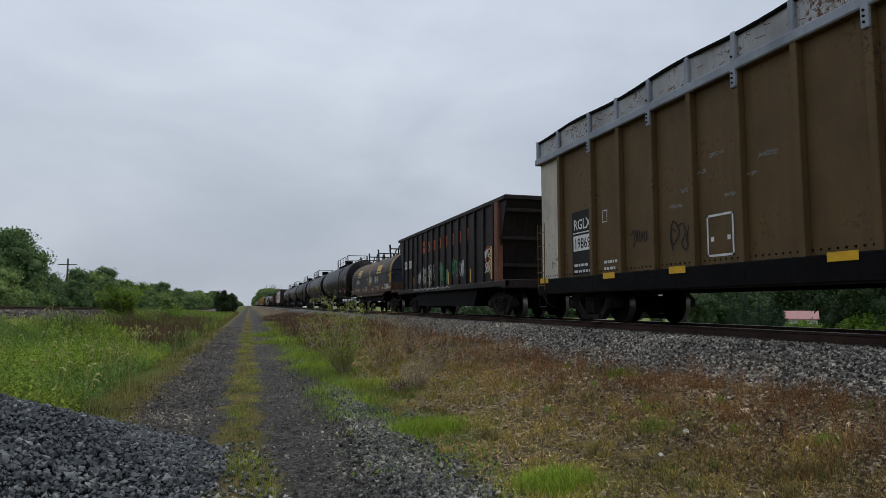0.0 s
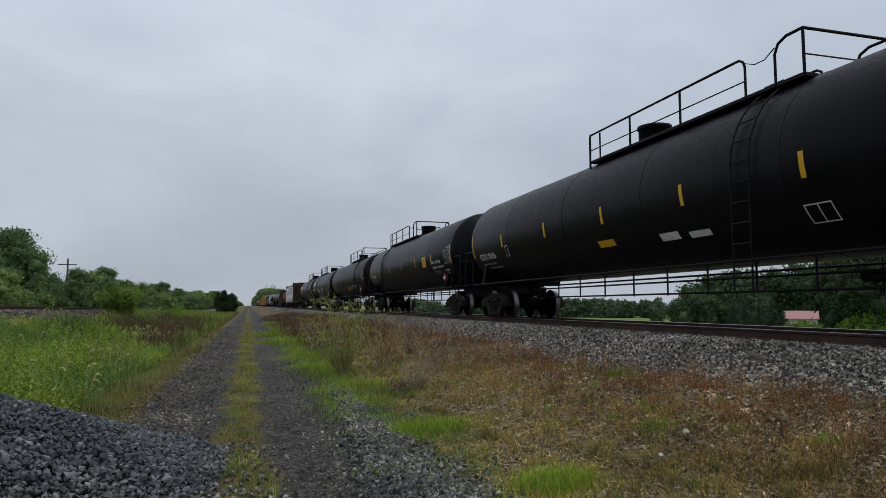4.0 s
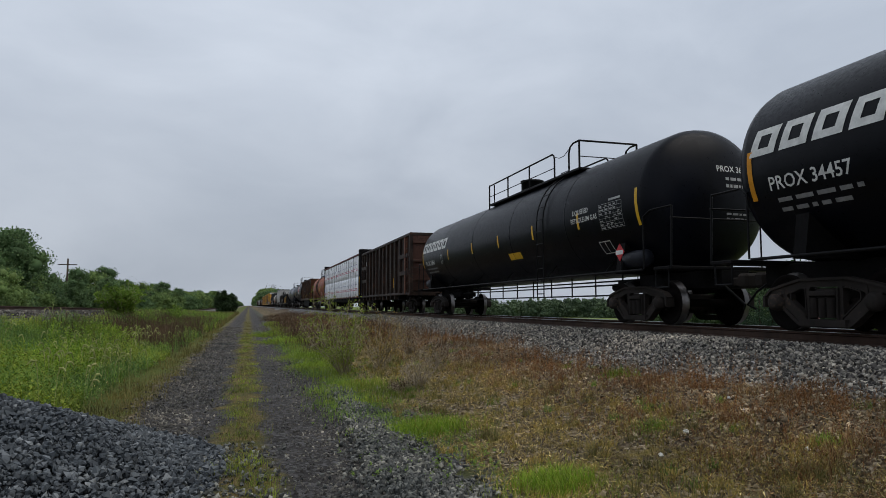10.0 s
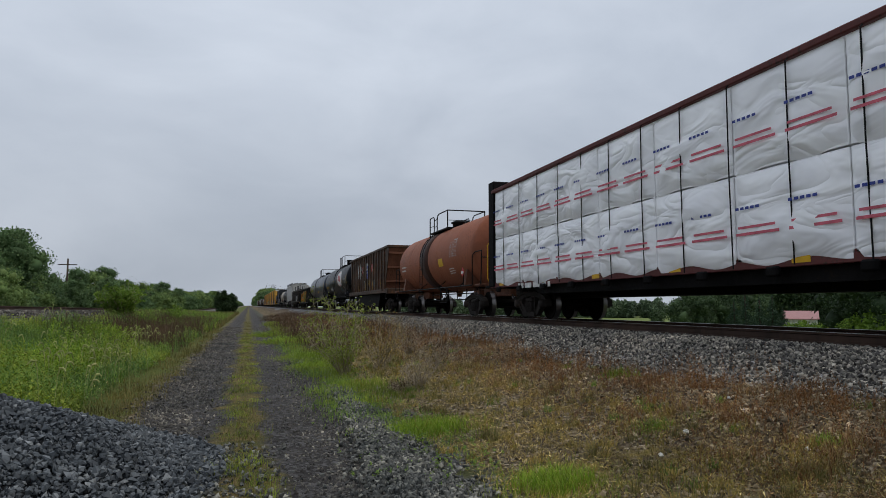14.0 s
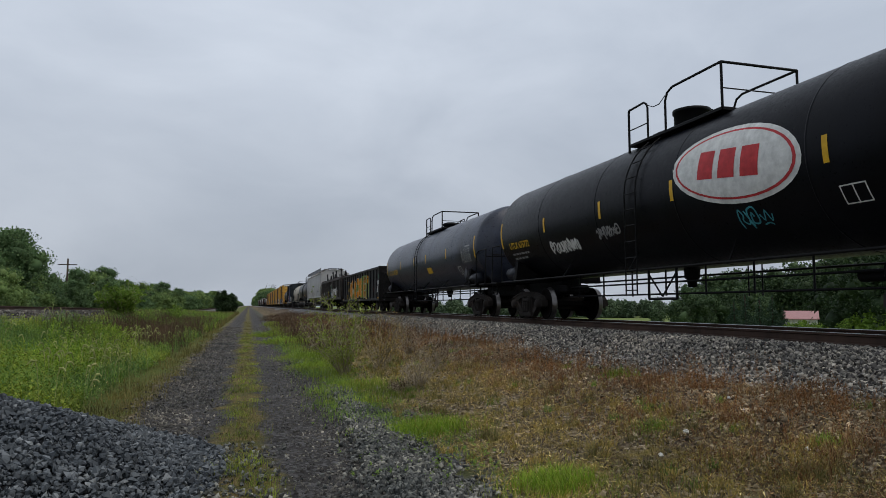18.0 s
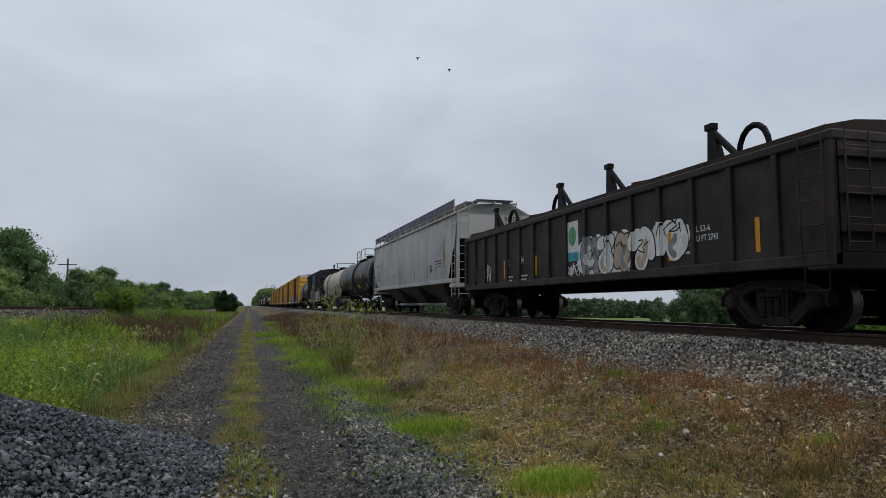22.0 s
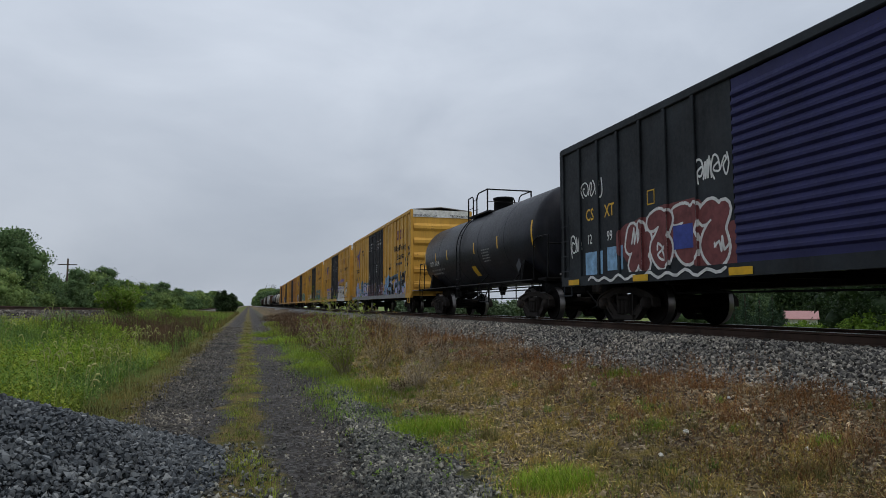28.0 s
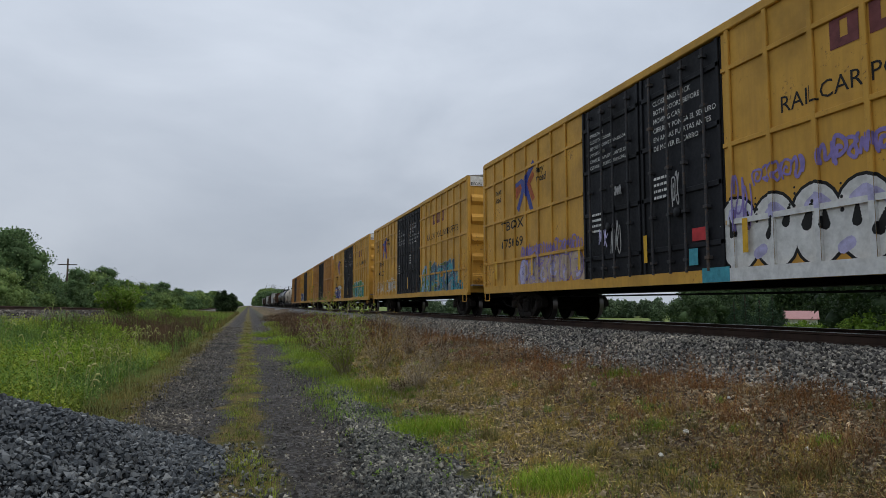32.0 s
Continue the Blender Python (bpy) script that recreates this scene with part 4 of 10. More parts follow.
    blades("dead_grass", rng, x[is_straw], y[is_straw], 0.012, 0.07, 0.005, M["straw"], "sparse straw-coloured dead grass", lean=3.0)
    blades("dead_weeds", rng, x[is_rust], y[is_rust], 0.012, 0.08, 0.006, M["dry_weed"], "rust-brown sprayed-off dead weeds", lean=2.6)
    x, y = tufts(16000, 1.9, 4.4, 3.6, 24, 300, 0.05, 1.4)
    q = rng.uniform(0, 1, len(x)) > 0.9 * bare(x, y)
    blades("standing_straw", rng, x[q], y[q], 0.03, 0.13, 0.0042, M["straw"], "thin leaning stalks of straw-coloured grass", lean=2.2)
    x, y = tufts(9000, 2.0, 4.2, 3.6, 22, 170, 0.05, 1.4)
    blades("olive_tufts", rng, x, y, 0.04, 0.15, 0.005, M["olive_grass"], "low olive-green tufts among dead grass", lean=1.6)
    x, y = tufts(20000, 3.6, 6.15, 4, 48, 320, 0.07, 1.5)
    blades("dead_clumps", rng, x, y, 0.03, 0.17, 0.0050, M["dry_weed"], "clumps of rust-brown dead weeds", lean=1.8)
    # feathery dead plants in drifts along the foot of the ballast
    n = 2300
    x, y = tufts(n, 4.4, 6.35, 5.0, 46, 150, 0.16, 1.45)
    sprigs("feathery_weeds", rng, x, y, rng.uniform(0.10, 0.30, n) * (1 + 0.3 * np.sin(x * 3 + y)), 22, 0.042, 0.0060, 0.85, M["feather_weed"], "feathery rust-orange dead weeds along the ballast", low=0.05)
    n = 900
    x, y = tufts(n, 2.6, 4.6, 4.2, 30, 120, 0.12, 1.4)
    sprigs("straw_weeds", rng, x, y, rng.uniform(0.08, 0.24, n), 18, 0.045, 0.0055, 0.9, M["straw"], "feathery straw-coloured dead weeds", low=0.05)
    n = 260
    x, y = tufts(n, 3.0, 6.2, 7.5, 30, 60, 0.15, 1.2)
    sprigs("dark_stalks", rng, x, y, rng.uniform(0.2, 0.5, n), 20, 0.035, 0.006, 0.8, M["dark_weed"], "dark brown dead stalks among dead weeds")
    n = 20000
    x, y = tufts(n, 3.4, 6.2, 4, 42, 380, 0.075, 1.5)
    p = np.stack([x, y, ground_z(x, y) + rng.uniform(0.0, 1.0, n) ** 1.6 * 0.16], -1)
    me = bulk("dead_leaves", LEAF_V, LEAF_F, n, (p, random_turns(rng, n, 0.006, 0.020)), [M["dry_weed"]])
    tagged(new("dead_leaves", me), "curled rust-brown leaves of dead weeds", "weeds", kind="stuff")
    x, y = clumped(rng, 15000, 1.9, 6.0, 20, 90, 110, 0.5, 1.2)
    blades("far_dead_weeds", rng, x, y, 0.15, 0.5, 0.012, M["dark_weed"], "dark withered weeds further along the track", lean=0.9)
    n = 480
    x, y = clumped(rng, n, 3.0, 6.0, 17, 60, 90, 0.4, 1.2)
    sprigs("far_rust_weeds", rng, x, y, rng.uniform(0.15, 0.5, n), 20, 0.07, 0.016, 0.8, M["feather_weed"], "rust-orange dead weeds further along the track", low=0.05)
    x, y = tufts(4000, 2.2, 5.8, 4, 20, 60, 0.05, 1.2)
    blades("green_sprigs", rng, x, y, 0.02, 0.12, 0.006, M["green_weed"], "small green sprigs among dead weeds", lean=1.5)
    n = 15000
    x, y = scatter(rng, n, 1.9, 6.2, 3.5, 22, 1.7)
    a, L = rng.uniform(0, 6.28, n), rng.uniform(0.02, 0.07, n)
    lift = rng.uniform(-0.25, 0.45, n)
    d = np.stack([np.cos(a), np.sin(a), lift], -1)
    side = np.stack([-np.sin(a), np.cos(a), np.zeros(n)], -1)
    turns = np.stack([side * 0.0045, d * L[:, None], np.cross(side, d) * 0.01], -1)
    me = bulk("straw_bits", SPRIG_V, LEAF_F, n, (np.stack([x, y, ground_z(x, y) + 0.012], -1), turns), [M["pale_straw"]])
    tagged(new("straw_bits", me), "short pale bits of broken straw lying on the ground", "straw", kind="stuff")
    # low broad-leaved weeds spreading over the coarse stone
    n = 520
    x, y = clumped(rng, n, 1.2, 2.3, 5.0, 15, 60, 0.16, 1.1)
    sprigs("creeping_weeds", rng, x, y, rng.uniform(0.02, 0.09, n), 12, 0.035, 0.014, 0.3, M["green_weed"], "low creeping green weeds on the coarse stone", low=0.05)
    # matted litter of straw and of dead weeds
    for name, n, x0, x1, mat, label in (("grass_litter", 46000, 1.9, 4.6, "litter", "matted broken straw and leaf litter on the ground"), ("weed_litter", 40000, 3.4, 6.2, "rust_litter", "matted rust-brown litter of dead weeds")):
        x, y = scatter(rng, n, x0, x1, 3.4, 26, 1.7)
        ok = np.sin(x * 5.1 + np.sin(y * 3.3)) + np.sin(y * 4.3 + x * 1.7) + rng.normal(0, 0.8, n) > -0.9
        x, y = x[ok], y[ok]
        n = len(x)
        p = np.stack([x, y, ground_z(x, y) + rng.uniform(0.0, 0.05, n)], -1)
        me = bulk(name, LEAF_V, LEAF_F, n, (p, random_turns(rng, n, 0.012, 0.036, (0.4, 1.4, 1))), [M[mat]])
        tagged(new(name, me), label, "weeds", kind="stuff")


vegetation()


def branchy_bush(name, x, y, height, width, stems, leaves, leaf_size, leaf_mat, label, seed):
    """Bush of forking stems with leaves set along them."""
    rng = np.random.default_rng(seed)
    root = new(name)
    root.location = (x, y, float(ground_z(x, y)) - 0.02)
    tagged(root, label, "bush")
    g, tips = Geo(), []
    for _ in range(stems):
        a, t = rng.uniform(0, 6.28), rng.uniform(0.15, 0.85)
        p = Vector((rng.normal(0, 0.05), rng.normal(0, 0.05), 0))
        d = Vector((math.cos(a) * t * width / height, math.sin(a) * t * width / height, 1)).normalized()
        length = height * rng.uniform(0.6, 1.05)
        for k in range(4):
            q = p + d * length / 4
            g.rod(p, q, 0.0022 + 0.0042 * height * (1 - k * 0.22), 4, caps=False)
            for _ in range(3):
                e = q + Vector((rng.normal(0, 0.5), rng.normal(0, 0.5), rng.uniform(0.1, 0.8))).normalized() * length * 0.22
                g.rod(q, e, 0.0028, 3, caps=False)
                tips += [q.lerp(e, s) for s in (0.4, 0.7, 1.0)] + [p.lerp(q, 0.5)] * (k > 0)
            p = q
            d = (d + Vector((rng.normal(0, 0.12), rng.normal(0, 0.12), 0.05))).normalized()
    part("branchwork", g, M["twig"], root)
    tips = np.array([tuple(v) for v in tips])
    c = tips[rng.integers(0, len(tips), leaves)] + rng.normal(0, 0.035, (leaves, 3))
    part("foliage", bulk("foliage", LEAF_V, LEAF_F, leaves, (c, random_turns(rng, leaves, leaf_size * 0.6, leaf_size * 1.3)), [leaf_mat]), None, root)
    return root


branchy_bush("bush", 1.95, 14.2, 1.6, 1.9, 24, 4200, 0.036, M["yellow_green"], "leggy half-dead bush with sparse yellow-green leaves", 3)
branchy_bush("bush", 2.85, 15.0, 1.30, 1.9, 18, 1500, 0.032, M["straw"], "leggy straw-brown dying bush beside the road", 4)
branchy_bush("bush", 2.76, 11.0, 0.60, 1.3, 30, 160, 0.02, M["straw"], "low bush of bare grey-brown twigs", 5)
branchy_bush("bush", 2.45, 10.9, 0.28, 0.9, 26, 900, 0.022, M["dark_weed"], "flattened brown dead bush among weeds", 16)
branchy_bush("bush", 3.6, 13.0, 0.8, 1.3, 18, 900, 0.026, M["dark_weed"], "low brown dead bush among weeds", 6)
branchy_bush("bush", 3.9, 16.5, 1.0, 1.6, 18, 1100, 0.03, M["dry_weed"], "rust-brown dead bush among weeds", 17)
branchy_bush("bush", -6.6, 40.0, 2.0, 3.3, 40, 9000, 0.11, M["bright_leaf"], "light green shrub in front of the second track", 7)
branchy_bush("bush", -5.2, 52.0, 1.15, 3.0, 24, 3200, 0.11, M["bright_leaf"], "green shrub in front of the second track", 8)


# ---- trees and distance ----
M["garden_leaf"] = leafy("garden_leaf", [(0.033, 0.064, 0.032), (0.058, 0.098, 0.044), (0.081, 0.125, 0.053), (0.046, 0.081, 0.037)], thin=0.25, patch=0.4)
M["shade_leaf"] = leafy("shade_leaf", [(0.014, 0.031, 0.012), (0.026, 0.050, 0.018), (0.038, 0.067, 0.023)], thin=0.2, patch=0.4)
M["conifer_leaf"] = leafy("conifer_leaf", [(0.027, 0.058, 0.034), (0.044, 0.085, 0.051), (0.061, 0.105, 0.063)], patch=0.6)
M["wood_leaf"] = leafy("wood_leaf", [(0.056, 0.091, 0.056), (0.081, 0.123, 0.071), (0.103, 0.145, 0.085), (0.067, 0.104, 0.064)], patch=0.12)


def joined(name, meshes):
    """One mesh out of several."""
    bm = bmesh.new()
    for me in meshes:
        bm.from_mesh(me)
    out = bpy.data.meshes.new(name)
    for m in meshes[0].materials:
        out.materials.append(m)
    bm.to_mesh(out)
    bm.free()
    for me in meshes:
        bpy.data.meshes.remove(me)
    return out


BALL_V = [(0, 0, 1)] + [(math.cos(k * 1.0472 + r) * math.sin(t), math.sin(k * 1.0472 + r) * math.sin(t), math.cos(t)) for t, r in ((0.9, 0.0), (1.9, 0.5)) for k in range(6)] + [(0, 0, -1)]
BALL_F = [(0, 1 + k, 1 + (k + 1) % 6) for k in range(6)] + [(1 + k, 7 + k, 1 + (k + 1) % 6) for k in range(6)] + [(7 + k, 7 + (k + 1) % 6, 1 + (k + 1) % 6) for k in range(6)] + [(13, 7 + (k + 1) % 6, 7 + k) for k in range(6)]


def tree_parts(seed, height, width, leaves, leaf_size, leaf_mat, base=0.18, clumps=56, ragged=0.2):
    """A tapered trunk with limbs, and a crown of leaf clumps with gaps."""
    rng = np.random.default_rng(seed)
    g = Geo()
    p, d = Vector((0, 0, -0.3)), Vector((0, 0, 1))
    r = 0.020 * height
    for k in range(6):
        q = p + d * height * 0.15
        g.rod(p, q, r, 6, caps=False)
        if k > 0:
            for _ in range(3):
                a = rng.uniform(0, 6.28)
                g.rod(q, q + Vector((math.cos(a), math.sin(a), rng.uniform(0.15, 0.8))) * width * rng.uniform(0.14, 0.28), r * 0.4, 4, caps=False)
        p, r = q, r * 0.76
        d = (d + Vector((rng.normal(0, 0.1), rng.normal(0, 0.1), 0.1))).normalized()
    trunk = g.mesh("trunk", M["bark"])
    # clumps over a domed crown, larger below
    v = rng.normal(size=(clumps, 3))
    v /= np.linalg.norm(v, axis=1, keepdims=True)
    if base > 0.05:
        v[:, 2] = np.where(v[:, 2] < -0.5, -v[:, 2], v[:, 2])
    half = height * (1 - base) / 2
    reach = rng.uniform(0.45, 0.92 + ragged * 0.4, clumps) ** 0.8
    c = v * np.stack([reach * width * 0.40, reach * width * 0.40, reach * half * 0.84], -1) + np.array([0, 0, height * base + half])
    rad = width * rng.uniform(0.085, 0.165, clumps) * (1.1 - 0.25 * v[:, 2])
    core = bulk("crown", BALL_V, BALL_F, clumps, (c, random_turns(rng, clumps, 0.50, 0.66) * rad[:, None, None]), [leaf_mat], True)
    k = rng.integers(0, clumps, leaves)
    v = rng.normal(size=(leaves, 3))
    v /= np.linalg.norm(v, axis=1, keepdims=True)
    pos = c[k] + v * (rad[k] * rng.uniform(0.55, 1.12 + ragged, leaves))[:, None] * np.array([1.1, 1.1, 0.9])
    leaf = bulk("crown", LEAF_V, LEAF_F, leaves, (pos, random_turns(rng, leaves, leaf_size * 0.6, leaf_size * 1.4)), [leaf_mat])
    return trunk, joined("crown", [core, leaf])


def spruce_parts(seed, height, width, leaf_mat):
    """A conifer: whorls of drooping boughs set with short sprays."""
    rng = np.random.default_rng(seed)
    g = Geo().rod((0, 0, -0.3), (0, 0, height * 0.95), 0.016 * height, 6)
    trunk = g.mesh("trunk", M["bark"])
    pos, size = [], []
    z = height * 0.03
    while z < height:
        t = z / height
        for k in range(9):
            a, reach = rng.uniform(0, 6.28), width * 0.5 * (1 - t) ** 0.85 * rng.uniform(0.7, 1.1) + 0.06
            m = max(4, int(reach * 26))
            u = rng.uniform(0.15, 1, m)
            pos += [(math.cos(a + rng.normal(0, 0.10)) * reach * q, math.sin(a + rng.normal(0, 0.10)) * reach * q, z - 0.22 * reach * q * q + rng.normal(0, 0.05)) for q in u]
        z += height * 0.042
    n = len(pos)
    return trunk, bulk("crown", LEAF_V, LEAF_F, n, (np.array(pos), random_turns(rng, n, 0.10, 0.24, (0.7, 1.5, 1))), [leaf_mat])


KINDS = [tree_parts(20, 10.0, 8.0, 14000, 0.26, M["tree_leaf"], 0.16, 80), tree_parts(21, 8.0, 7.0, 7500, 0.27, M["tree_leaf_light"], -0.12),
         tree_parts(22, 6.5, 7.5, 7500, 0.27, M["tree_leaf_light"], -0.12), tree_parts(23, 9.0, 6.0, 7500, 0.27, M["tree_leaf"], -0.12),
         tree_parts(24, 5.5, 7.0, 7500, 0.25, M["tree_leaf"], -0.12),
         tree_parts(25, 6.0, 7.0, 8000, 0.27, M["garden_leaf"], -0.10), spruce_parts(26, 7.0, 4.6, M["conifer_leaf"]),
         tree_parts(27, 6.5, 7.5, 4000, 0.42, M["bright_leaf"], 0.0),
         tree_parts(28, 8.0, 7.0, 1300, 0.70, M["tree_leaf_light"], -0.12, 40), tree_parts(29, 6.5, 7.0, 1300, 0.70, M["tree_leaf"], -0.12, 40),
         tree_parts(30, 9.0, 9.0, 11000, 0.27, M["shade_leaf"], -0.08, 70, 0.45), tree_parts(31, 7.5, 5.0, 7000, 0.28, M["shade_leaf"], 0.0, 50, 0.3),
         tree_parts(32, 12.0, 12.0, 1300, 1.0, M["wood_leaf"], -0.20, 60), tree_parts(33, 12.5, 10.0, 1300, 0.95, M["wood_leaf"], -0.20, 60)]


def plant_tree(kind, x, y, s, turn, label, group):
    root = new("tree")
    root.matrix_basis = Matrix.Translation((x, y, float(ground_z(x, y)))) @ Matrix.Rotation(turn, 4, "Z") @ Matrix.Scale(s, 4)
    tagged(root, label, "tree", group)
    part("trunk", KINDS[kind][0], None, root)
    part("crown", KINDS[kind][1], None, root)


def thicket(name, spots, label):
    """Many far trees as one mass; spots: kind, x, y, size, turn."""
    vs, loops, totals, first, mats = [], [], [], 0, []
    slots = []
    for kind, x, y, s, turn in spots:
        me = KINDS[kind][1]
        co = np.empty(len(me.vertices) * 3)
        me.vertices.foreach_get("co", co)
        co = co.reshape(-1, 3) * s
        c, w = math.cos(turn), math.sin(turn)
        vs.append(np.stack([co[:, 0] * c - co[:, 1] * w + x, co[:, 0] * w + co[:, 1] * c + y, co[:, 2] + float(ground_z(x, y))], -1))
        lp = np.empty(len(me.loops), dtype=np.int32)
        me.loops.foreach_get("vertex_index", lp)
        tot = np.empty(len(me.polygons), dtype=np.int32)
        me.polygons.foreach_get("loop_total", tot)
        loops.append(lp + first)
        totals.append(tot)
        first += len(co)
        if me.materials[0] not in mats:
            mats.append(me.materials[0])
        slots.append(np.full(len(tot), mats.index(me.materials[0]), dtype=np.int32))
    vs, loops, totals, slots = (np.concatenate(a) for a in (vs, loops, totals, slots))
    out = bpy.data.meshes.new(name)
    out.vertices.add(len(vs))
    out.vertices.foreach_set("co", vs.ravel())
    out.loops.add(len(loops))
    out.loops.foreach_set("vertex_index", loops)
    out.polygons.add(len(totals))
    out.polygons.foreach_set("loop_start", np.concatenate([[0], np.cumsum(totals)[:-1]]).astype(np.int32))
    out.polygons.foreach_set("loop_total", totals)
    for m in mats:
        out.materials.append(m)
    out.polygons.foreach_set("material_index", slots)
    out.update(calc_edges=True)
    tagged(new(name, out), label, "woods", kind="stuff")


def trees():
    rng = random.Random(5)
    # the belt beyond the second track
    far_belt = []
    y = 44.0
    while y < 2400:
        for row in range(3 if y < 240 else 2):
            x = -19.0 - row * 5 - rng.uniform(0, 3)
            kind = rng.choice([1, 2, 2, 4, 4, 3]) if y < 240 else rng.choice([8, 9, 9])
            s = rng.uniform(0.70, 0.94) * (0.88 + 0.0021 * min(y, 620)) * (1 if row else 0.72)
            spot = (kind, x, y + rng.uniform(-2, 2), s, rng.uniform(0, 6.28))
            if y < 240:
                plant_tree(*spot, "leafy green tree in the belt behind the second track", "tree belt")
            else:
                far_belt.append(spot)
        y += 3.2 + y * 0.034
    thicket("far_belt", far_belt, "far stretch of the green tree belt along the railway")
    plant_tree(0, -23.8, 78, 1.0, 0.4, "tall broad leafy tree standing above the belt", "tree belt")
    plant_tree(0, -27.0, 84, 1.04, 2.4, "tall broad leafy tree standing above the belt", "tree belt")
    # the dark clump at the road's far end
    for x, y, s in ((-4.2, 118, 0.56), (-2.9, 124, 0.50), (-5.0, 128, 0.42), (-3.6, 121, 0.42)):
        plant_tree(11, x, y, s, x, "dark bushy tree beside the far end of the road", "road trees")
    # right of the main track, far off
    y = 420.0
    while y < 2600:
        plant_tree(rng.choice([8, 9]), 19 + rng.uniform(0, 9), y, rng.uniform(0.9, 1.15) * min(3.6, 0.95 + 0.0027 * y), rng.uniform(0, 6), "tall leafy tree beside the main track", "far lineside trees")
        y += 9 + 0.02 * y
    # behind the train: bearing in degrees, distance, kind, size
    def at(bearing, d, kind, s, label, group="garden trees"):
        a = radians(bearing)
        plant_tree(kind, d * math.sin(a), d * math.cos(a), s, bearing, label, group)

    dense, dark, fir = "dense green garden tree behind the railway", "very dark spreading tree behind the railway", "bluish green spruce in a garden behind the railway"
    for bearing, d, s in ((36.4, 92, 0.86), (38.4, 98, 0.96), (40.4, 98, 1.0)):
        at(bearing, d, 5, s, dense)
    for k in range(11):
        at(37.6 + 1.25 * k, 118 + rng.uniform(-5, 5), 5, 1.45 + 0.05 * k + rng.uniform(-0.1, 0.1), dense)
    for bearing, d, s in ((39.7, 70, 0.56), (40.5, 72, 0.66), (41.5, 69, 0.58), (42.4, 74, 0.62), (43.1, 72, 0.46)):
        at(bearing, d, 6, s, fir)
    for bearing, d, s in ((48.9, 64, 0.86), (51.2, 60, 1.0), (53.6, 60, 1.0), (50.0, 76, 1.1), (46.9, 104, 1.1)):
        at(bearing, d, 10, s, dark)
    for bearing, d, s in ((43.6, 57.5, 0.30), (44.3, 57.8, 0.33), (45.1, 58.0, 0.30), (47.6, 58.2, 0.36), (48.5, 57.8, 0.42), (49.3, 57.5, 0.46), (50.2, 57, 0.48)):
        at(bearing, d, 7, s, "small bright green bush beyond the tracks", "garden bushes")
    at(33.9, 150, 5, 0.52, "small round green tree in the field", "garden bushes")
    # far woods across the field
    r2 = np.random.default_rng(9)
    woods = []
    for k in range(110):
        t = 0.10 + 0.55 * (k + r2.uniform(-0.3, 0.3)) / 110
        x, y = 50 + 330 * t + r2.normal(0, 4), 405 - 240 * t + r2.normal(0, 4)
        woods.append((12 + k % 2, x, y, r2.uniform(0.80, 1.0), k * 1.7))
    thicket("far_woods", woods, "distant green woods across a field")
    # a utility pole standing over the belt
    pole = new("utility_pole")
    pole.location = (-23.0, 98.0, float(ground_z(-23, 98)))
    tagged(pole, "grey timber utility pole with one crossarm in the tree belt", "pole")
    part("post", Geo().lathe([(-0.5, 0.14), (7.9, 0.10), (7.9, 0.0)], "z", n=8), M["bark"], pole)
    part("crossarm", Geo().box(-1.1, 1.1, -0.06, 0.06, 7.05, 7.17, 0.01), M["bark"], pole)
    # a parked van far across the field
    van = new("van")
    van.matrix_basis = pose(96.0, 181.0, float(ground_z(96, 181)), 0, 0, 35)
    tagged(van, "white van parked far across the field", "van")
    part("body", Geo().side([(-2.4, 0.4), (2.4, 0.4), (2.4, 1.2), (1.7, 1.35), (1.1, 2.0), (-2.4, 2.05)], -0.95, 0.95), M["white_panel"], van)
    part("windscreen", Geo().side([(1.70, 1.36), (1.12, 1.94), (1.16, 1.96), (1.74, 1.38)], -0.8, 0.8), M["tank_slate"], van)
    for wy in (-1.5, 1.5):
        for wx in (-0.9, 0.9):
            part("wheel", Geo().lathe([(wx - 0.1, 0.0), (wx - 0.1, 0.36), (wx + 0.1, 0.36), (wx + 0.1, 0.0)], "x", (0, wy, 0.36), n=12), M["rail_black"], van)


trees()


def farmhouse():
    root = new("shed")
    root.location = (61.5, 63.0, float(ground_z(61, 63)) - 0.3)
    root.rotation_euler = (0, 0, radians(-44))
    tagged(root, "low pale shed with a pink-red metal roof among trees", "shed")
    part("wall", Geo().box(-1.6, 1.6, -2.4, 2.4, -0.1, 2.05, 0.03), M["white_panel"], root)
    part("roof", Geo().side([(-2.7, 2.02), (2.7, 2.02), (2.7, 2.10), (0, 2.98), (-2.7, 2.10)], -1.8, 1.8), plain("roof_pink", (0.36, 0.19, 0.185), 0.5), root, "faded pink-red metal roof")
    for x in (-1.0, 1.0):
        w = part("window", Geo().box(x - 0.4, x + 0.4, -2.46, -2.4, 0.7, 1.5), M["tank_slate"], root)
        part("window_sill", Geo().box(x - 0.46, x + 0.46, -2.50, -2.44, 0.62, 0.70), M["white_panel"], w)
        part("window_head", Geo().box(x - 0.46, x + 0.46, -3.10, -3.04, 1.5, 1.58), M["white_panel"], w)


farmhouse()


# ---- the train: shared running gear ----
GLYPHS = {}


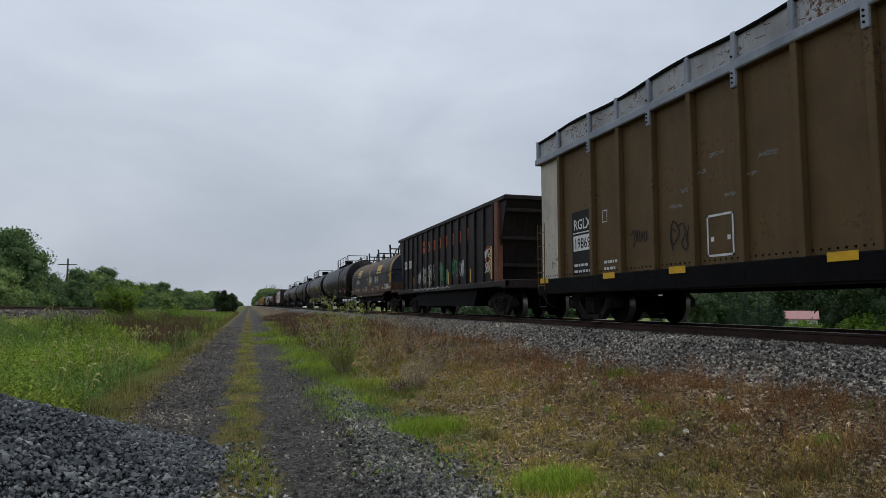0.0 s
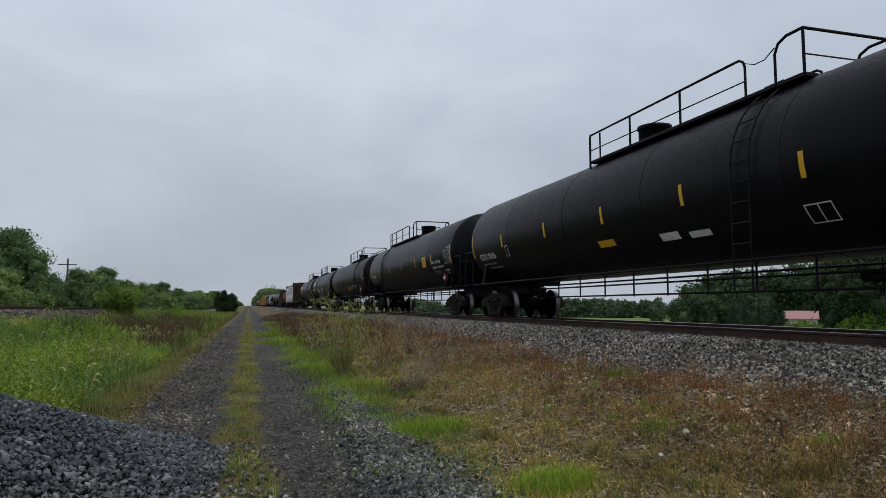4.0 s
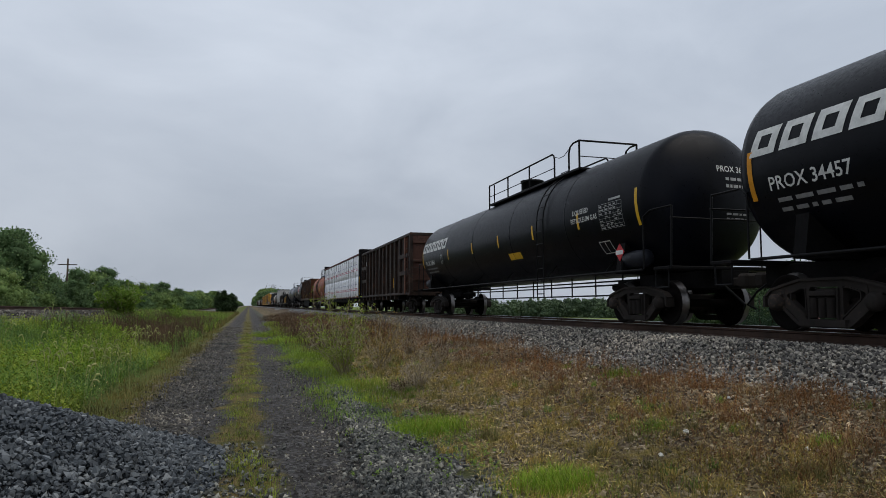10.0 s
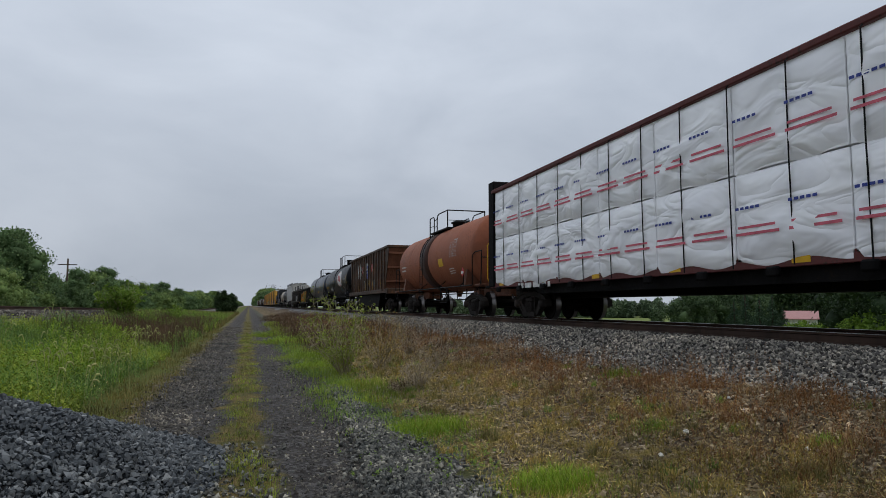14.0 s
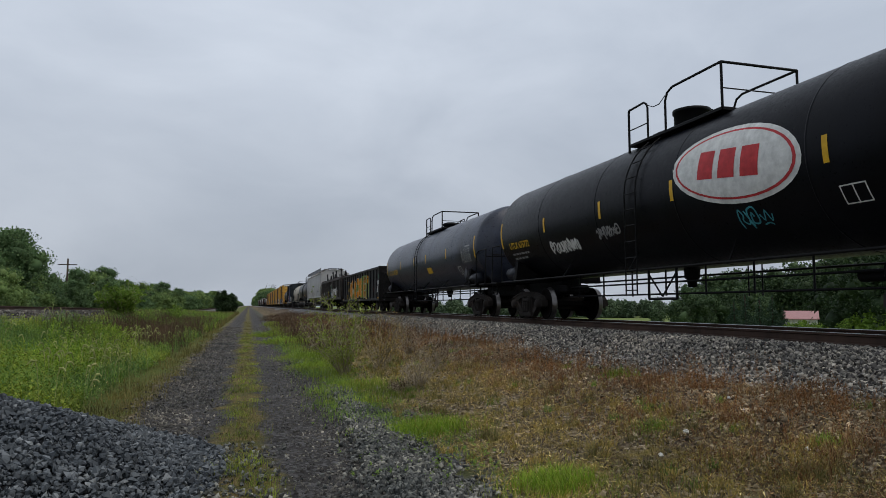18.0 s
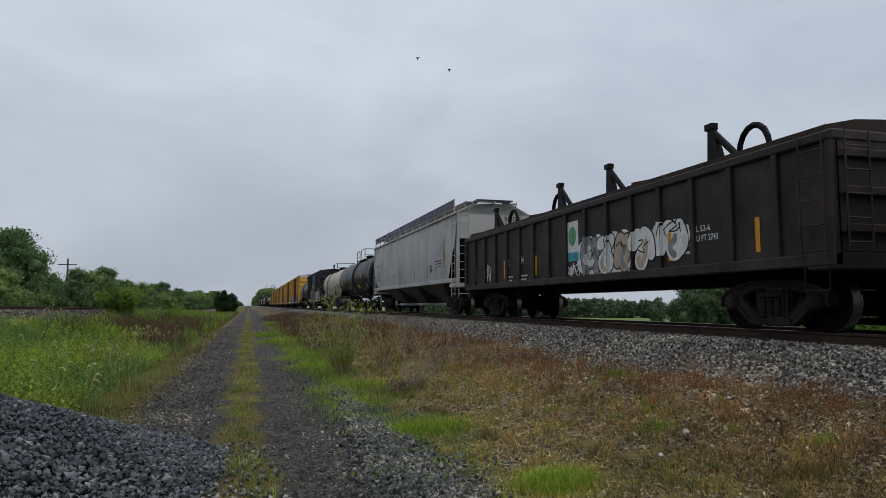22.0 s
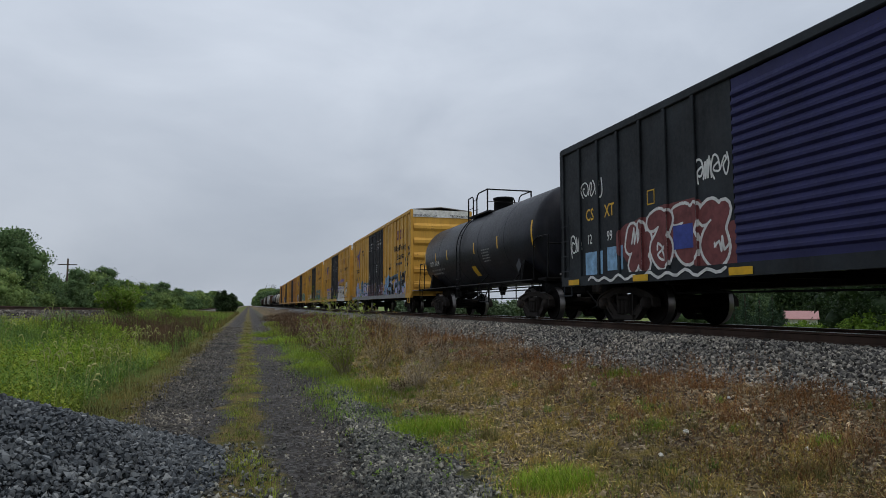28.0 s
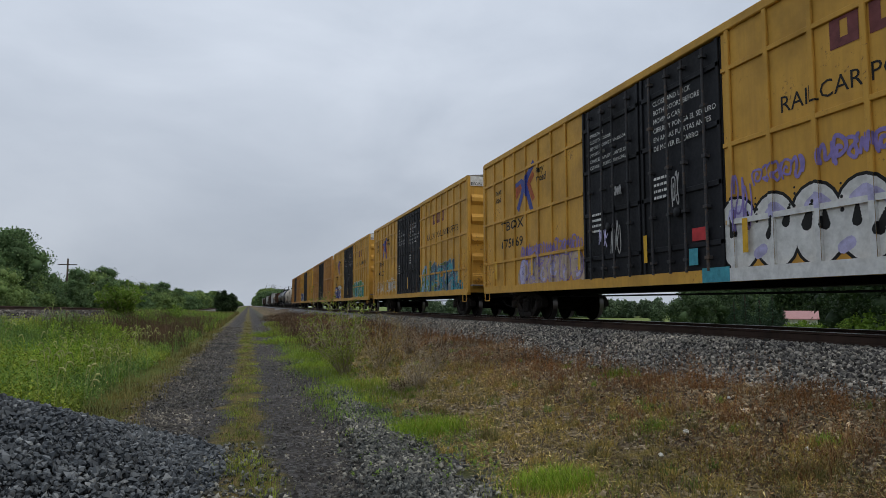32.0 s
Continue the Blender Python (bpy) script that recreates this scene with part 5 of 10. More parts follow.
def glyphs(text, size, bold=0.0, slant=0.0):
    """Flat letters as points (right, up) and faces."""
    key = (text, round(size, 3), bold, slant)
    if key not in GLYPHS:
        cu = bpy.data.curves.new("letters", "FONT")
        cu.body, cu.size, cu.resolution_u = text, size, 2
        cu.offset, cu.shear = bold * size, slant
        ob = bpy.data.objects.new("letters", cu)
        me = bpy.data.meshes.new_from_object(ob)
        GLYPHS[key] = ([(v.co.x, v.co.y) for v in me.vertices], [tuple(p.vertices) for p in me.polygons])
        bpy.data.objects.remove(ob)
        bpy.data.meshes.remove(me)
    return GLYPHS[key]


def flat_side(w):
    """Surface of the near side: along the car y, height z, raised by e."""
    return lambda y, z, e: (-w - e, y, z)


def drum_side(r, zc):
    def on(y, z, e):
        a = (z - zc) / r
        return (-(r + e) * math.cos(a), y, zc + (r + e) * math.sin(a))
    return on


def end_face(y):
    """The leading end: u across to +x."""
    return lambda u, z, e: (-u, y - e, z)


def head_face(h, r, zc, heads=0.62):
    """The leading dished head of a tank: u across to +x."""
    return lambda u, z, e: (-u, -h - heads * math.sqrt(max(0.0, 1 - (u * u + (z - zc) ** 2) / (r * r))) - e, z)


def lettering(car, surf, text, size, y, z, mat, name="lettering", stretch=1.0, bold=0.012, slant=0.0, ribs=(), rib_depth=0.05, rib_w=0.09):
    vs, fs = glyphs(text, size, bold, slant)
    if not ribs:
        return part(name, Geo().add([surf(y - u * stretch, z + w, 0.006) for u, w in vs], fs), mat, car)
    flats = [([(y - vs[i][0] * stretch, z + vs[i][1]) for i in f], 0.006, 0) for f in fs]
    return part(name, drape(flats, surf, ribs, rib_depth, rib_w), mat, car)


def patch(car, surf, y0, y1, z0, z1, mat, name="marking", raise_by=0.005, cuts=3, label=""):
    g = Geo()
    patch_geo(g, surf, y0, y1, z0, z1, raise_by, cuts)
    return part(name, g, mat, car, label)


def patch_geo(g, surf, y0, y1, z0, z1, e=0.005, cuts=3, slot=0):
    vs = []
    for k in range(cuts + 1):
        z = z0 + (z1 - z0) * k / cuts
        vs += [surf(y0, z, e), surf(y1, z, e)]
    g.add(vs, [(2 * k, 2 * k + 1, 2 * k + 3, 2 * k + 2) for k in range(cuts)], slot)
    return g


def bars(car, surf, y, z, width, height, lines, mat, seed=0, name="stencil"):
    """Lines of small unreadable stencilling."""
    rng = random.Random(seed)
    g = Geo()
    step = height / lines
    for k in range(lines):
        u = 0.0
        while u < width * rng.uniform(0.75, 1.0):
            w = rng.uniform(0.06, 0.22) * max(0.4, width)
            patch_geo(g, surf, y - u, y - min(width, u + w), z - k * step - step * 0.42, z - k * step, 0.005, 1)
            u += w + 0.05 * width
    return part(name, g, mat, car)


def frame_box(car, surf, y, z, w, h, t, mat, name="stencil_box", split=False):
    g = Geo()
    patch_geo(g, surf, y, y - w, z, z + t)
    patch_geo(g, surf, y, y - w, z + h - t, z + h)
    patch_geo(g, surf, y, y - t, z, z + h)
    patch_geo(g, surf, y - w + t, y - w, z, z + h)
    if split:
        patch_geo(g, surf, y - w * 0.5 + t / 2, y - w * 0.5 - t / 2, z, z + h)
    return part(name, g, mat, car)


SHAPES = [
    [[(-0.45, -0.3), (-0.2, 0.45), (0.05, 0.1), (-0.15, -0.2), (0.1, -0.5), (0.4, -0.1), (0.3, 0.4)]],
    [[(-0.5, 0.2), (-0.25, 0.5), (-0.05, 0.0), (-0.3, -0.4), (0.0, -0.5), (0.25, 0.05), (0.1, 0.5), (0.45, 0.3), (0.5, -0.2)]],
    [[(0.1, 0.1), (-0.2, 0.15), (-0.25, -0.2), (0.15, -0.35), (0.4, 0.0), (0.25, 0.45), (-0.3, 0.5), (-0.5, 0.0), (-0.3, -0.5)]],
    [[(-0.5, -0.45), (-0.35, 0.4), (-0.2, -0.3), (-0.05, 0.5), (0.1, -0.4), (0.25, 0.45), (0.5, -0.35)]],
    [[(-0.45, 0.4), (-0.1, 0.5), (0.15, 0.25), (-0.1, 0.0), (-0.35, -0.25), (0.0, -0.5), (0.3, -0.3), (0.1, 0.05), (0.4, 0.45)]],
    [[(-0.4, -0.5), (-0.5, 0.1), (-0.2, 0.5), (0.0, 0.2), (-0.2, -0.1), (0.1, -0.2), (0.45, 0.1), (0.35, 0.5), (0.5, -0.5)]],
    [[(-0.5, 0.0), (-0.3, 0.3), (-0.1, -0.3), (0.1, 0.35), (0.3, -0.25), (0.5, 0.1)], [(-0.35, -0.5), (0.0, -0.35), (0.4, -0.5)]],
]


def smooth_line(p, steps=6):
    """A curve through points."""
    q = [p[0]] + list(p) + [p[-1]]
    pts = []
    for k in range(1, len(q) - 2):
        for s in range(steps):
            t = s / steps
            pts.append(tuple(0.5 * (2 * q[k][m] + (q[k + 1][m] - q[k - 1][m]) * t + (2 * q[k - 1][m] - 5 * q[k][m] + 4 * q[k + 1][m] - q[k + 2][m]) * t * t + (3 * q[k][m] - q[k - 1][m] - 3 * q[k + 1][m] + q[k + 2][m]) * t ** 3) for m in (0, 1)))
    return pts + [p[-1]]


def wavy(rng, w, h, pick=None, jitter=0.07):
    """Smooth strokes of one sprayed figure, centred on 0."""
    lines = SHAPES[rng.randrange(len(SHAPES)) if pick is None else pick]
    return [smooth_line([((a + rng.uniform(-jitter, jitter)) * w, (b + rng.uniform(-jitter, jitter)) * h) for a, b in line]) for line in lines]


def over_ribs(surf, ribs, depth, width):
    """The same side, followed out over its ribs."""
    def on(y, z, e):
        near = any(abs(y - r) < width / 2 + 0.004 for r in ribs)
        return surf(y, z, e + (depth + 0.002 if near else 0))
    return on


def drape(flats, surf, ribs=(), depth=0.07, width=0.10):
    """Flat figures (points y, z; lift; slot) laid on a side, cut at its ribs and carried over them."""
    bm = bmesh.new()
    lift, slot = bm.faces.layers.float.new("lift"), bm.faces.layers.int.new("slot")
    lo = hi = None
    for pts, e, k in flats:
        f = bm.faces.new([bm.verts.new((y, z, 0)) for y, z in pts])
        f[lift], f[slot] = e, k
        ys = [y for y, _ in pts]
        lo, hi = min(ys + ([lo] if lo is not None else [])), max(ys + ([hi] if hi is not None else []))
    inside = [r for r in ribs if lo - width < r < hi + width]
    for r in inside:
        for s in (-0.5, 0.5):
            bmesh.ops.bisect_plane(bm, geom=bm.verts[:] + bm.edges[:] + bm.faces[:], plane_co=(r + s * width, 0, 0), plane_no=(1, 0, 0))
    g = Geo()
    for f in bm.faces:
        c = f.calc_center_median().x
        up = depth + 0.002 if any(abs(c - r) < width / 2 for r in inside) else 0
        g.add([surf(v.co.x, v.co.y, f[lift] + up) for v in f.verts], [tuple(range(len(f.verts)))], f[slot])
        for e in f.edges if up else ():
            p, q = (v.co for v in e.verts)
            for r in inside:
                if abs(p.x - r + width / 2) < 1e-4 and abs(q.x - r + width / 2) < 1e-4:
                    y = p.x - f[lift] * 0.3 - 0.001
                    g.add([surf(y, p.y, 0.001), surf(y, q.y, 0.001), surf(y, q.y, up), surf(y, p.y, up)], [(0, 1, 2, 3)], f[slot])
    bm.free()
    return g


def fat(flats, pts, cy, cz, half, e, slot, limits, sides=10):
    """A round-ended band of paint along points (right, up): a disc at each point and a bar between."""
    z0, z1 = limits
    clip = lambda z: min(z1, max(z0, z))
    for k, (a, b) in enumerate(pts):
        up = e + 0.00003 * k
        flats.append(([(cy - a - half * math.cos(6.2832 * m / sides), clip(cz + b + half * math.sin(6.2832 * m / sides))) for m in range(sides)], up, slot))
        if k:
            p, q = pts[k - 1]
            L = math.hypot(a - p, b - q)
            if L > 1e-4:
                nx, nz = -(b - q) / L * half, (a - p) / L * half
                flats.append(([(cy - p - nx, clip(cz + q + nz)), (cy - a - nx, clip(cz + b + nz)), (cy - a + nx, clip(cz + b - nz)), (cy - p + nx, clip(cz + q - nz))], up + 0.000015, slot))


def stroke(g, on, pts, cy, cz, half, e, slot, limits):
    """A band of paint along points (right, up), with round ends, kept inside the limits z0, z1."""
    z0, z1 = limits
    clip = lambda z: min(z1, max(z0, z))
    n = len(pts)
    vs = []
    for k, (a, b) in enumerate(pts):
        p, q = pts[max(0, k - 1)], pts[min(n - 1, k + 1)]
        dx, dz = q[0] - p[0], q[1] - p[1]
        L = math.hypot(dx, dz) or 1
        nx, nz = -dz / L * half, dx / L * half
        vs += [on(cy - a - nx, clip(cz + b + nz), e), on(cy - a + nx, clip(cz + b - nz), e)]
    g.add(vs, [(2 * k, 2 * k + 1, 2 * k + 3, 2 * k + 2) for k in range(n - 1)], slot)
    for a, b in (pts[0], pts[-1]):
        g.add([on(cy - a - half * math.cos(0.785 * m), clip(cz + b + half * math.sin(0.785 * m)), e + 0.0003) for m in range(8)], [tuple(range(8))], slot)


FIGURES = {
    "G": [[(0.38, 0.28), (0.10, 0.46), (-0.26, 0.36), (-0.40, 0.0), (-0.26, -0.38), (0.10, -0.45), (0.38, -0.28), (0.38, -0.02), (0.08, 0.0)]],
    "R": [[(-0.34, -0.46), (-0.34, 0.44), (0.12, 0.44), (0.34, 0.22), (0.12, 0.02), (-0.22, 0.0)], [(0.02, 0.0), (0.22, -0.2), (0.38, -0.46)]],
    "O": [[(0.0, 0.46), (-0.34, 0.30), (-0.42, -0.05), (-0.26, -0.40), (0.10, -0.46), (0.38, -0.22), (0.40, 0.18), (0.20, 0.42), (0.0, 0.46)]],
    "S": [[(0.36, 0.30), (0.08, 0.46), (-0.28, 0.34), (-0.28, 0.08), (0.10, -0.04), (0.36, -0.20), (0.20, -0.44), (-0.16, -0.46), (-0.38, -0.30)]],
    "E": [[(0.38, 0.44), (-0.30, 0.42), (-0.34, -0.44), (0.38, -0.44)], [(-0.28, 0.0), (0.26, 0.0)]],
}


def spray(car, surf, y0, y1, z0, z1, fills, line, seed, letters=5, shade=None, name="graffiti", ribs=(), rib_depth=0.07, rib_w=0.10, thick=0.035, ground=True, bold=1.0, word="", spots=0):
    """A sprayed piece: a soft ground, fat outlined figures and thin highlights. y0 is the far end."""
    rng = random.Random(seed)
    letters = len(word) or letters
    w, h = (y0 - y1) / letters, z1 - z0
    slots = list(fills) + [line] + ([shade] if shade else [])
    nl = len(fills)
    flats = []
    lim = (z0 - 0.02, z1 + 0.04 * h)
    under = nl + 1 if shade else rng.randrange(nl)
    for k in range(int(letters * 2.2) if ground else 0):
        cy, cz, r = rng.uniform(y1 + 0.1, y0 - 0.1), z0 + h * rng.uniform(0.25, 0.75), h * rng.uniform(0.16, 0.34)
        fat(flats, [(-r + 0.5 * r * m, 0.18 * r * math.sin(m * 1.7 + k)) for m in range(5)], cy, cz, r, 0.003 + 0.0002 * (k % 8), under, lim, 14)
    for k in range(letters):
        cy, cz = y0 - (k + 0.5) * w, (z0 + z1) / 2 + rng.uniform(-0.04, 0.04) * h
        wide, high = (w * 0.72, h * 0.68) if word else (w * 0.78, h * 0.66)
        figure = [[p for p in smooth_line([(a * wide, b * high) for a, b in line_])] for line_ in FIGURES[word[k]]] if word else wavy(rng, wide, high, jitter=0.05)
        body = min(0.20 * w, 0.17 * h) * bold
        f = rng.randrange(nl)
        base = 0.0052 + 0.0035 * (k % 2)
        for m, pts in enumerate(figure):
            fat(flats, pts, cy, cz, body + thick, base, nl, lim)
        for m, pts in enumerate(figure):
            fat(flats, pts, cy, cz, body, base + 0.0022, f, lim)
        for m, pts in enumerate(figure):
            fat(flats, pts[len(pts) // 3: 2 * len(pts) // 3 + 1], cy, cz - 0.02 * h, body * 0.5, base + 0.0040, (f + 1) % nl, lim)
        for m in range(spots):
            a, b = rng.choice(rng.choice(figure))
            fat(flats, [(a + rng.uniform(-0.6, 0.6) * body, b + rng.uniform(-0.6, 0.6) * body)], cy, cz, body * rng.uniform(0.10, 0.24), base + 0.0058 + 0.0001 * m, (f + 1) % nl, lim, 7)
        if not word:
            fat(flats, wavy(rng, w * 0.5, h * 0.25, jitter=0.2)[0][::3], cy + rng.uniform(-0.2, 0.2) * w, cz + rng.uniform(-0.3, 0.3) * h, thick * 0.4, base + 0.0062, nl, lim, 6)
    return part(name, drape(flats, surf, ribs, rib_depth, rib_w), slots, car)


def wild(car, surf, y0, y1, z0, z1, fills, line, haze, seed, letters=5, name="graffiti", **rib):
    """An angular piece: a hazy ground, slanted blocky strokes with pale edges, sharp tips, splashes and drips."""
    rng = random.Random(seed)
    w, h = (y0 - y1) / letters, z1 - z0
    nl = len(fills)
    lim = (z0, z1 + 0.12 * h)
    flats = []
    for k in range(letters * 5):
        r = h * rng.uniform(0.10, 0.24)
        u = rng.random()
        fat(flats, [(-r + 0.6 * r * m, rng.uniform(-0.2, 0.2) * r) for m in range(4)], y0 - u * (y0 - y1), z0 + h * rng.uniform(0.05, 0.40 + 0.30 * math.sin(u * 9 + seed) ** 2), r, 0.003 + 0.0002 * (k % 9), nl + 1 + k % len(haze), lim, 12)

    def bar(pts, cy, cz, half, e, slot, cap):
        for (a, b), (c, d) in zip(pts, pts[1:]):
            L = math.hypot(c - a, d - b) or 1
            ux, uz = (c - a) / L, (d - b) / L
            quad = [(a - ux * cap - uz * half, b - uz * cap + ux * half), (a - ux * cap + uz * half, b - uz * cap - ux * half), (c + ux * cap * 1.6, d + uz * cap * 1.6 - ux * half * 0.25), (c + ux * cap * 0.9 - uz * half, d + uz * cap * 0.9 + ux * half)]
            flats.append(([(cy - p, min(lim[1], max(z0, cz + q))) for p, q in quad], e, slot))
            e += 0.0001

    for k in range(letters):
        cy, cz = y0 - (k + 0.5) * w, z0 + h * rng.uniform(0.42, 0.52)
        tall = h * rng.uniform(0.34, 0.52)
        lean = rng.uniform(-0.25, 0.35) * w
        f = rng.randrange(nl)
        base = 0.0056 + 0.0034 * (k % 2)
        shapes = (
            [[(-0.40, -0.9), (-0.18, 0.8), (0.22, 1.0)], [(0.20, 0.95), (0.40, -0.1), (0.16, -0.95)], [(-0.28, -0.2), (0.46, 0.1)]],
            [[(0.48, 0.75), (-0.10, 0.9), (-0.42, 0.2)], [(-0.42, 0.25), (0.30, -0.1), (0.46, -0.6)], [(0.44, -0.6), (-0.10, -0.95), (-0.55, -0.7)]],
            [[(-0.45, 0.85), (-0.36, -0.5), (-0.1, -0.95)], [(-0.12, -0.9), (0.34, -0.6), (0.50, 1.05)], [(0.1, 0.2), (0.14, -0.5)]],
            [[(-0.50, 0.7), (0.34, 0.9)], [(0.05, 0.9), (-0.12, -0.2), (0.05, -0.95)], [(-0.40, -0.85), (0.62, -0.6)]],
            [[(-0.38, -0.95), (-0.40, 0.6)], [(-0.38, 0.6), (0.18, 1.0), (0.36, 0.45), (-0.22, 0.05)], [(-0.1, 0.0), (0.30, -0.4), (0.62, -0.95)]])
        strokes = [[(a * w * 1.15 + lean * max(0, b), b * tall) for a, b in line_] for line_ in shapes[(k * 2 + seed) % 5]]
        if rng.random() < 0.6:
            strokes.append([(-0.10 * w, -0.85 * tall), (0.52 * w, -0.70 * tall)])
        half = 0.115 * w + 0.05 * h
        for pts in strokes:
            bar(pts, cy, cz, half + 0.022, base, nl, half * 0.5 + 0.022)
        for m, pts in enumerate(strokes):
            bar(pts, cy, cz, half, base + 0.0014, (f + (m == 1)) % nl, half * 0.5)
        for pts in strokes[:3]:
            bar([(a + 0.02, b - 0.03) for a, b in pts], cy, cz, half * 0.38, base + 0.0026, (f + 1) % nl, 0.0)
        for m in range(4):
            a, b = rng.uniform(-0.5, 0.5) * w, rng.uniform(-1, 1.1) * tall
            fat(flats, [(a, b), (a + rng.uniform(-0.10, 0.14), b + rng.uniform(-0.16, 0.16))], cy, cz, 0.011, base + 0.0038, nl, lim, 6)
        for m in range(2):
            a = rng.uniform(-0.45, 0.45) * w
            flats.append(([(cy - a, z0), (cy - a - 0.014, z0), (cy - a - 0.014, z0 + h * rng.uniform(0.1, 0.3)), (cy - a, z0 + h * 0.2)], base + 0.0042, nl))
    return part(name, drape(flats, surf, rib.get("ribs", ()), rib.get("rib_depth", 0.07), rib.get("rib_w", 0.10)), list(fills) + [line] + list(haze), car)


def bubble(car, surf, y0, y1, z0, z1, fill, line, shade, seed, letters=6, name="graffiti", **rib):
    """A throw-up: one run of swollen letters with a scalloped dark edge, black counters and shaded crowns."""
    rng = random.Random(seed)
    w, h = (y0 - y1) / letters, z1 - z0
    lim = (z0 - 0.05, z1 + 0.12)
    flats = []
    crowns = []
    for k in range(letters):
        cy, top = y0 - (k + 0.5) * w, z1 - h * rng.uniform(0.0, 0.10)
        crowns.append((cy, top))
        for grow, e, slot in ((0.050, 0.003, 1), (0.0, 0.0052, 0)):
            r = w * 0.52 + grow
            fat(flats, [(-0.06 * w, top - z0 - w * 0.52), (0.04 * w, 0.5 * h), (0.0, w * 0.50)], cy, z0, r, e + 0.0003 * (k % 2), slot, lim, 18)
    flats.append(([(y0 - 0.1, z0 + 0.25 * h), (y1 + 0.1, z0 + 0.25 * h), (y1 + 0.1, z0 + 0.70 * h), (y0 - 0.1, z0 + 0.70 * h)], 0.0058, 0))
    for k, (cy, top) in enumerate(crowns):
        # shade in the crown
        s = rng.uniform(0.20, 0.30) * w
        fat(flats, [(-s * 0.7, -w * 0.40), (0.0, -w * 0.30), (s * 0.8, -w * 0.44)], cy, top, s * 0.62, 0.0066 + 0.0003 * (k % 2), 2, lim, 10)
        fat(flats, [(-s * 0.9, -w * 0.52), (s, -w * 0.56)], cy, top, s * 0.34, 0.0074, 0, lim, 8)
        # counter: a black drop, upright or slanted
        a, b = rng.uniform(-0.1, 0.1) * w, z0 + h * rng.uniform(0.34, 0.52)
        for m in range(2):
            x, z = a + (m - 0.5) * w * 0.42, b + rng.uniform(-0.14, 0.14) * h
            sz, slant = w * rng.uniform(0.085, 0.13), rng.uniform(-0.3, 0.5)
            for q in range(6):
                fat(flats, [(x + slant * sz * q * 0.55, sz * 0.62 * q)], cy, z, sz * (1 - 0.14 * q), 0.0082 + 0.0001 * q, 1, lim, 8)
        if k:
            gap = (cy + crowns[k - 1][0]) / 2
            for m in range(5):
                fat(flats, [(rng.uniform(-0.02, 0.02), 0.09 * m)], gap, z0 + h * 0.60 + 0.04 * (k % 3), 0.035 - 0.004 * m, 0.0090 + 0.0001 * m, 1, lim, 7)
            if k % 2:
                s = w * 0.16
                fat(flats, [(0, 0), (s, s * 0.5)], gap, z0 + h * rng.uniform(0.12, 0.26), s * 0.7, 0.0078, 2, lim, 9)
    return part(name, drape(flats, surf, rib.get("ribs", ()), rib.get("rib_depth", 0.07), rib.get("rib_w", 0.10)), [fill, line, shade], car)


def tag(car, surf, y0, y1, z0, z1, mat, seed, strokes=9, thick=0.022, name="graffiti_tag", ribs=(), rib_depth=0.07, rib_w=0.10):
    """A quick sprayed scrawl of thin joined figures."""
    rng = random.Random(seed * 7 + 1)
    flats = []
    n = max(2, round((y0 - y1) / max(0.12, (z1 - z0) * 0.62)))
    w, h = (y0 - y1) / n, z1 - z0
    half = min(thick * 0.42, 0.075 * h)
    for k in range(n):
        for m, pts in enumerate(wavy(rng, w * 1.05, h * rng.uniform(0.7, 1.0), jitter=0.12)):
            fat(flats, pts[::2], y0 - (k + 0.5) * w, (z0 + z1) / 2 + rng.uniform(-0.08, 0.08) * h, half * rng.uniform(0.8, 1.2), 0.0100 + 0.0014 * m + 0.0028 * (k % 2), 0, (z0 - 0.1, z1 + 0.1), 6)
    return part(name, drape(flats, surf, ribs, rib_depth, rib_w), mat, car)


def blocks(car, surf, y, z, width, height, gap, count, mat, lean=0.25, raise_by=0.008, name="company_mark", label="", hollow=0.0):
    """Plain slanted blocks in a row, in place of a company's device; hollow: the thickness of an open block's rim."""
    on = lambda yy, zz, e: surf(yy - (zz - z) * lean, zz, e)
    for k in range(count):
        yy = y - k * (width + gap)
        if not hollow:
            patch(car, on, yy, yy - width, z, z + height, mat, name, raise_by, 4, label)
            continue
        g = Geo()
        patch_geo(g, on, yy, yy - width, z, z + hollow, raise_by, 1)
        patch_geo(g, on, yy, yy - width, z + height - hollow, z + height, raise_by, 1)
        patch_geo(g, on, yy, yy - hollow * 1.3, z + hollow, z + height - hollow, raise_by, 3)
        patch_geo(g, on, yy - width + hollow * 1.3, yy - width, z + hollow, z + height - hollow, raise_by, 3)
        part(name, g, mat, car, label)


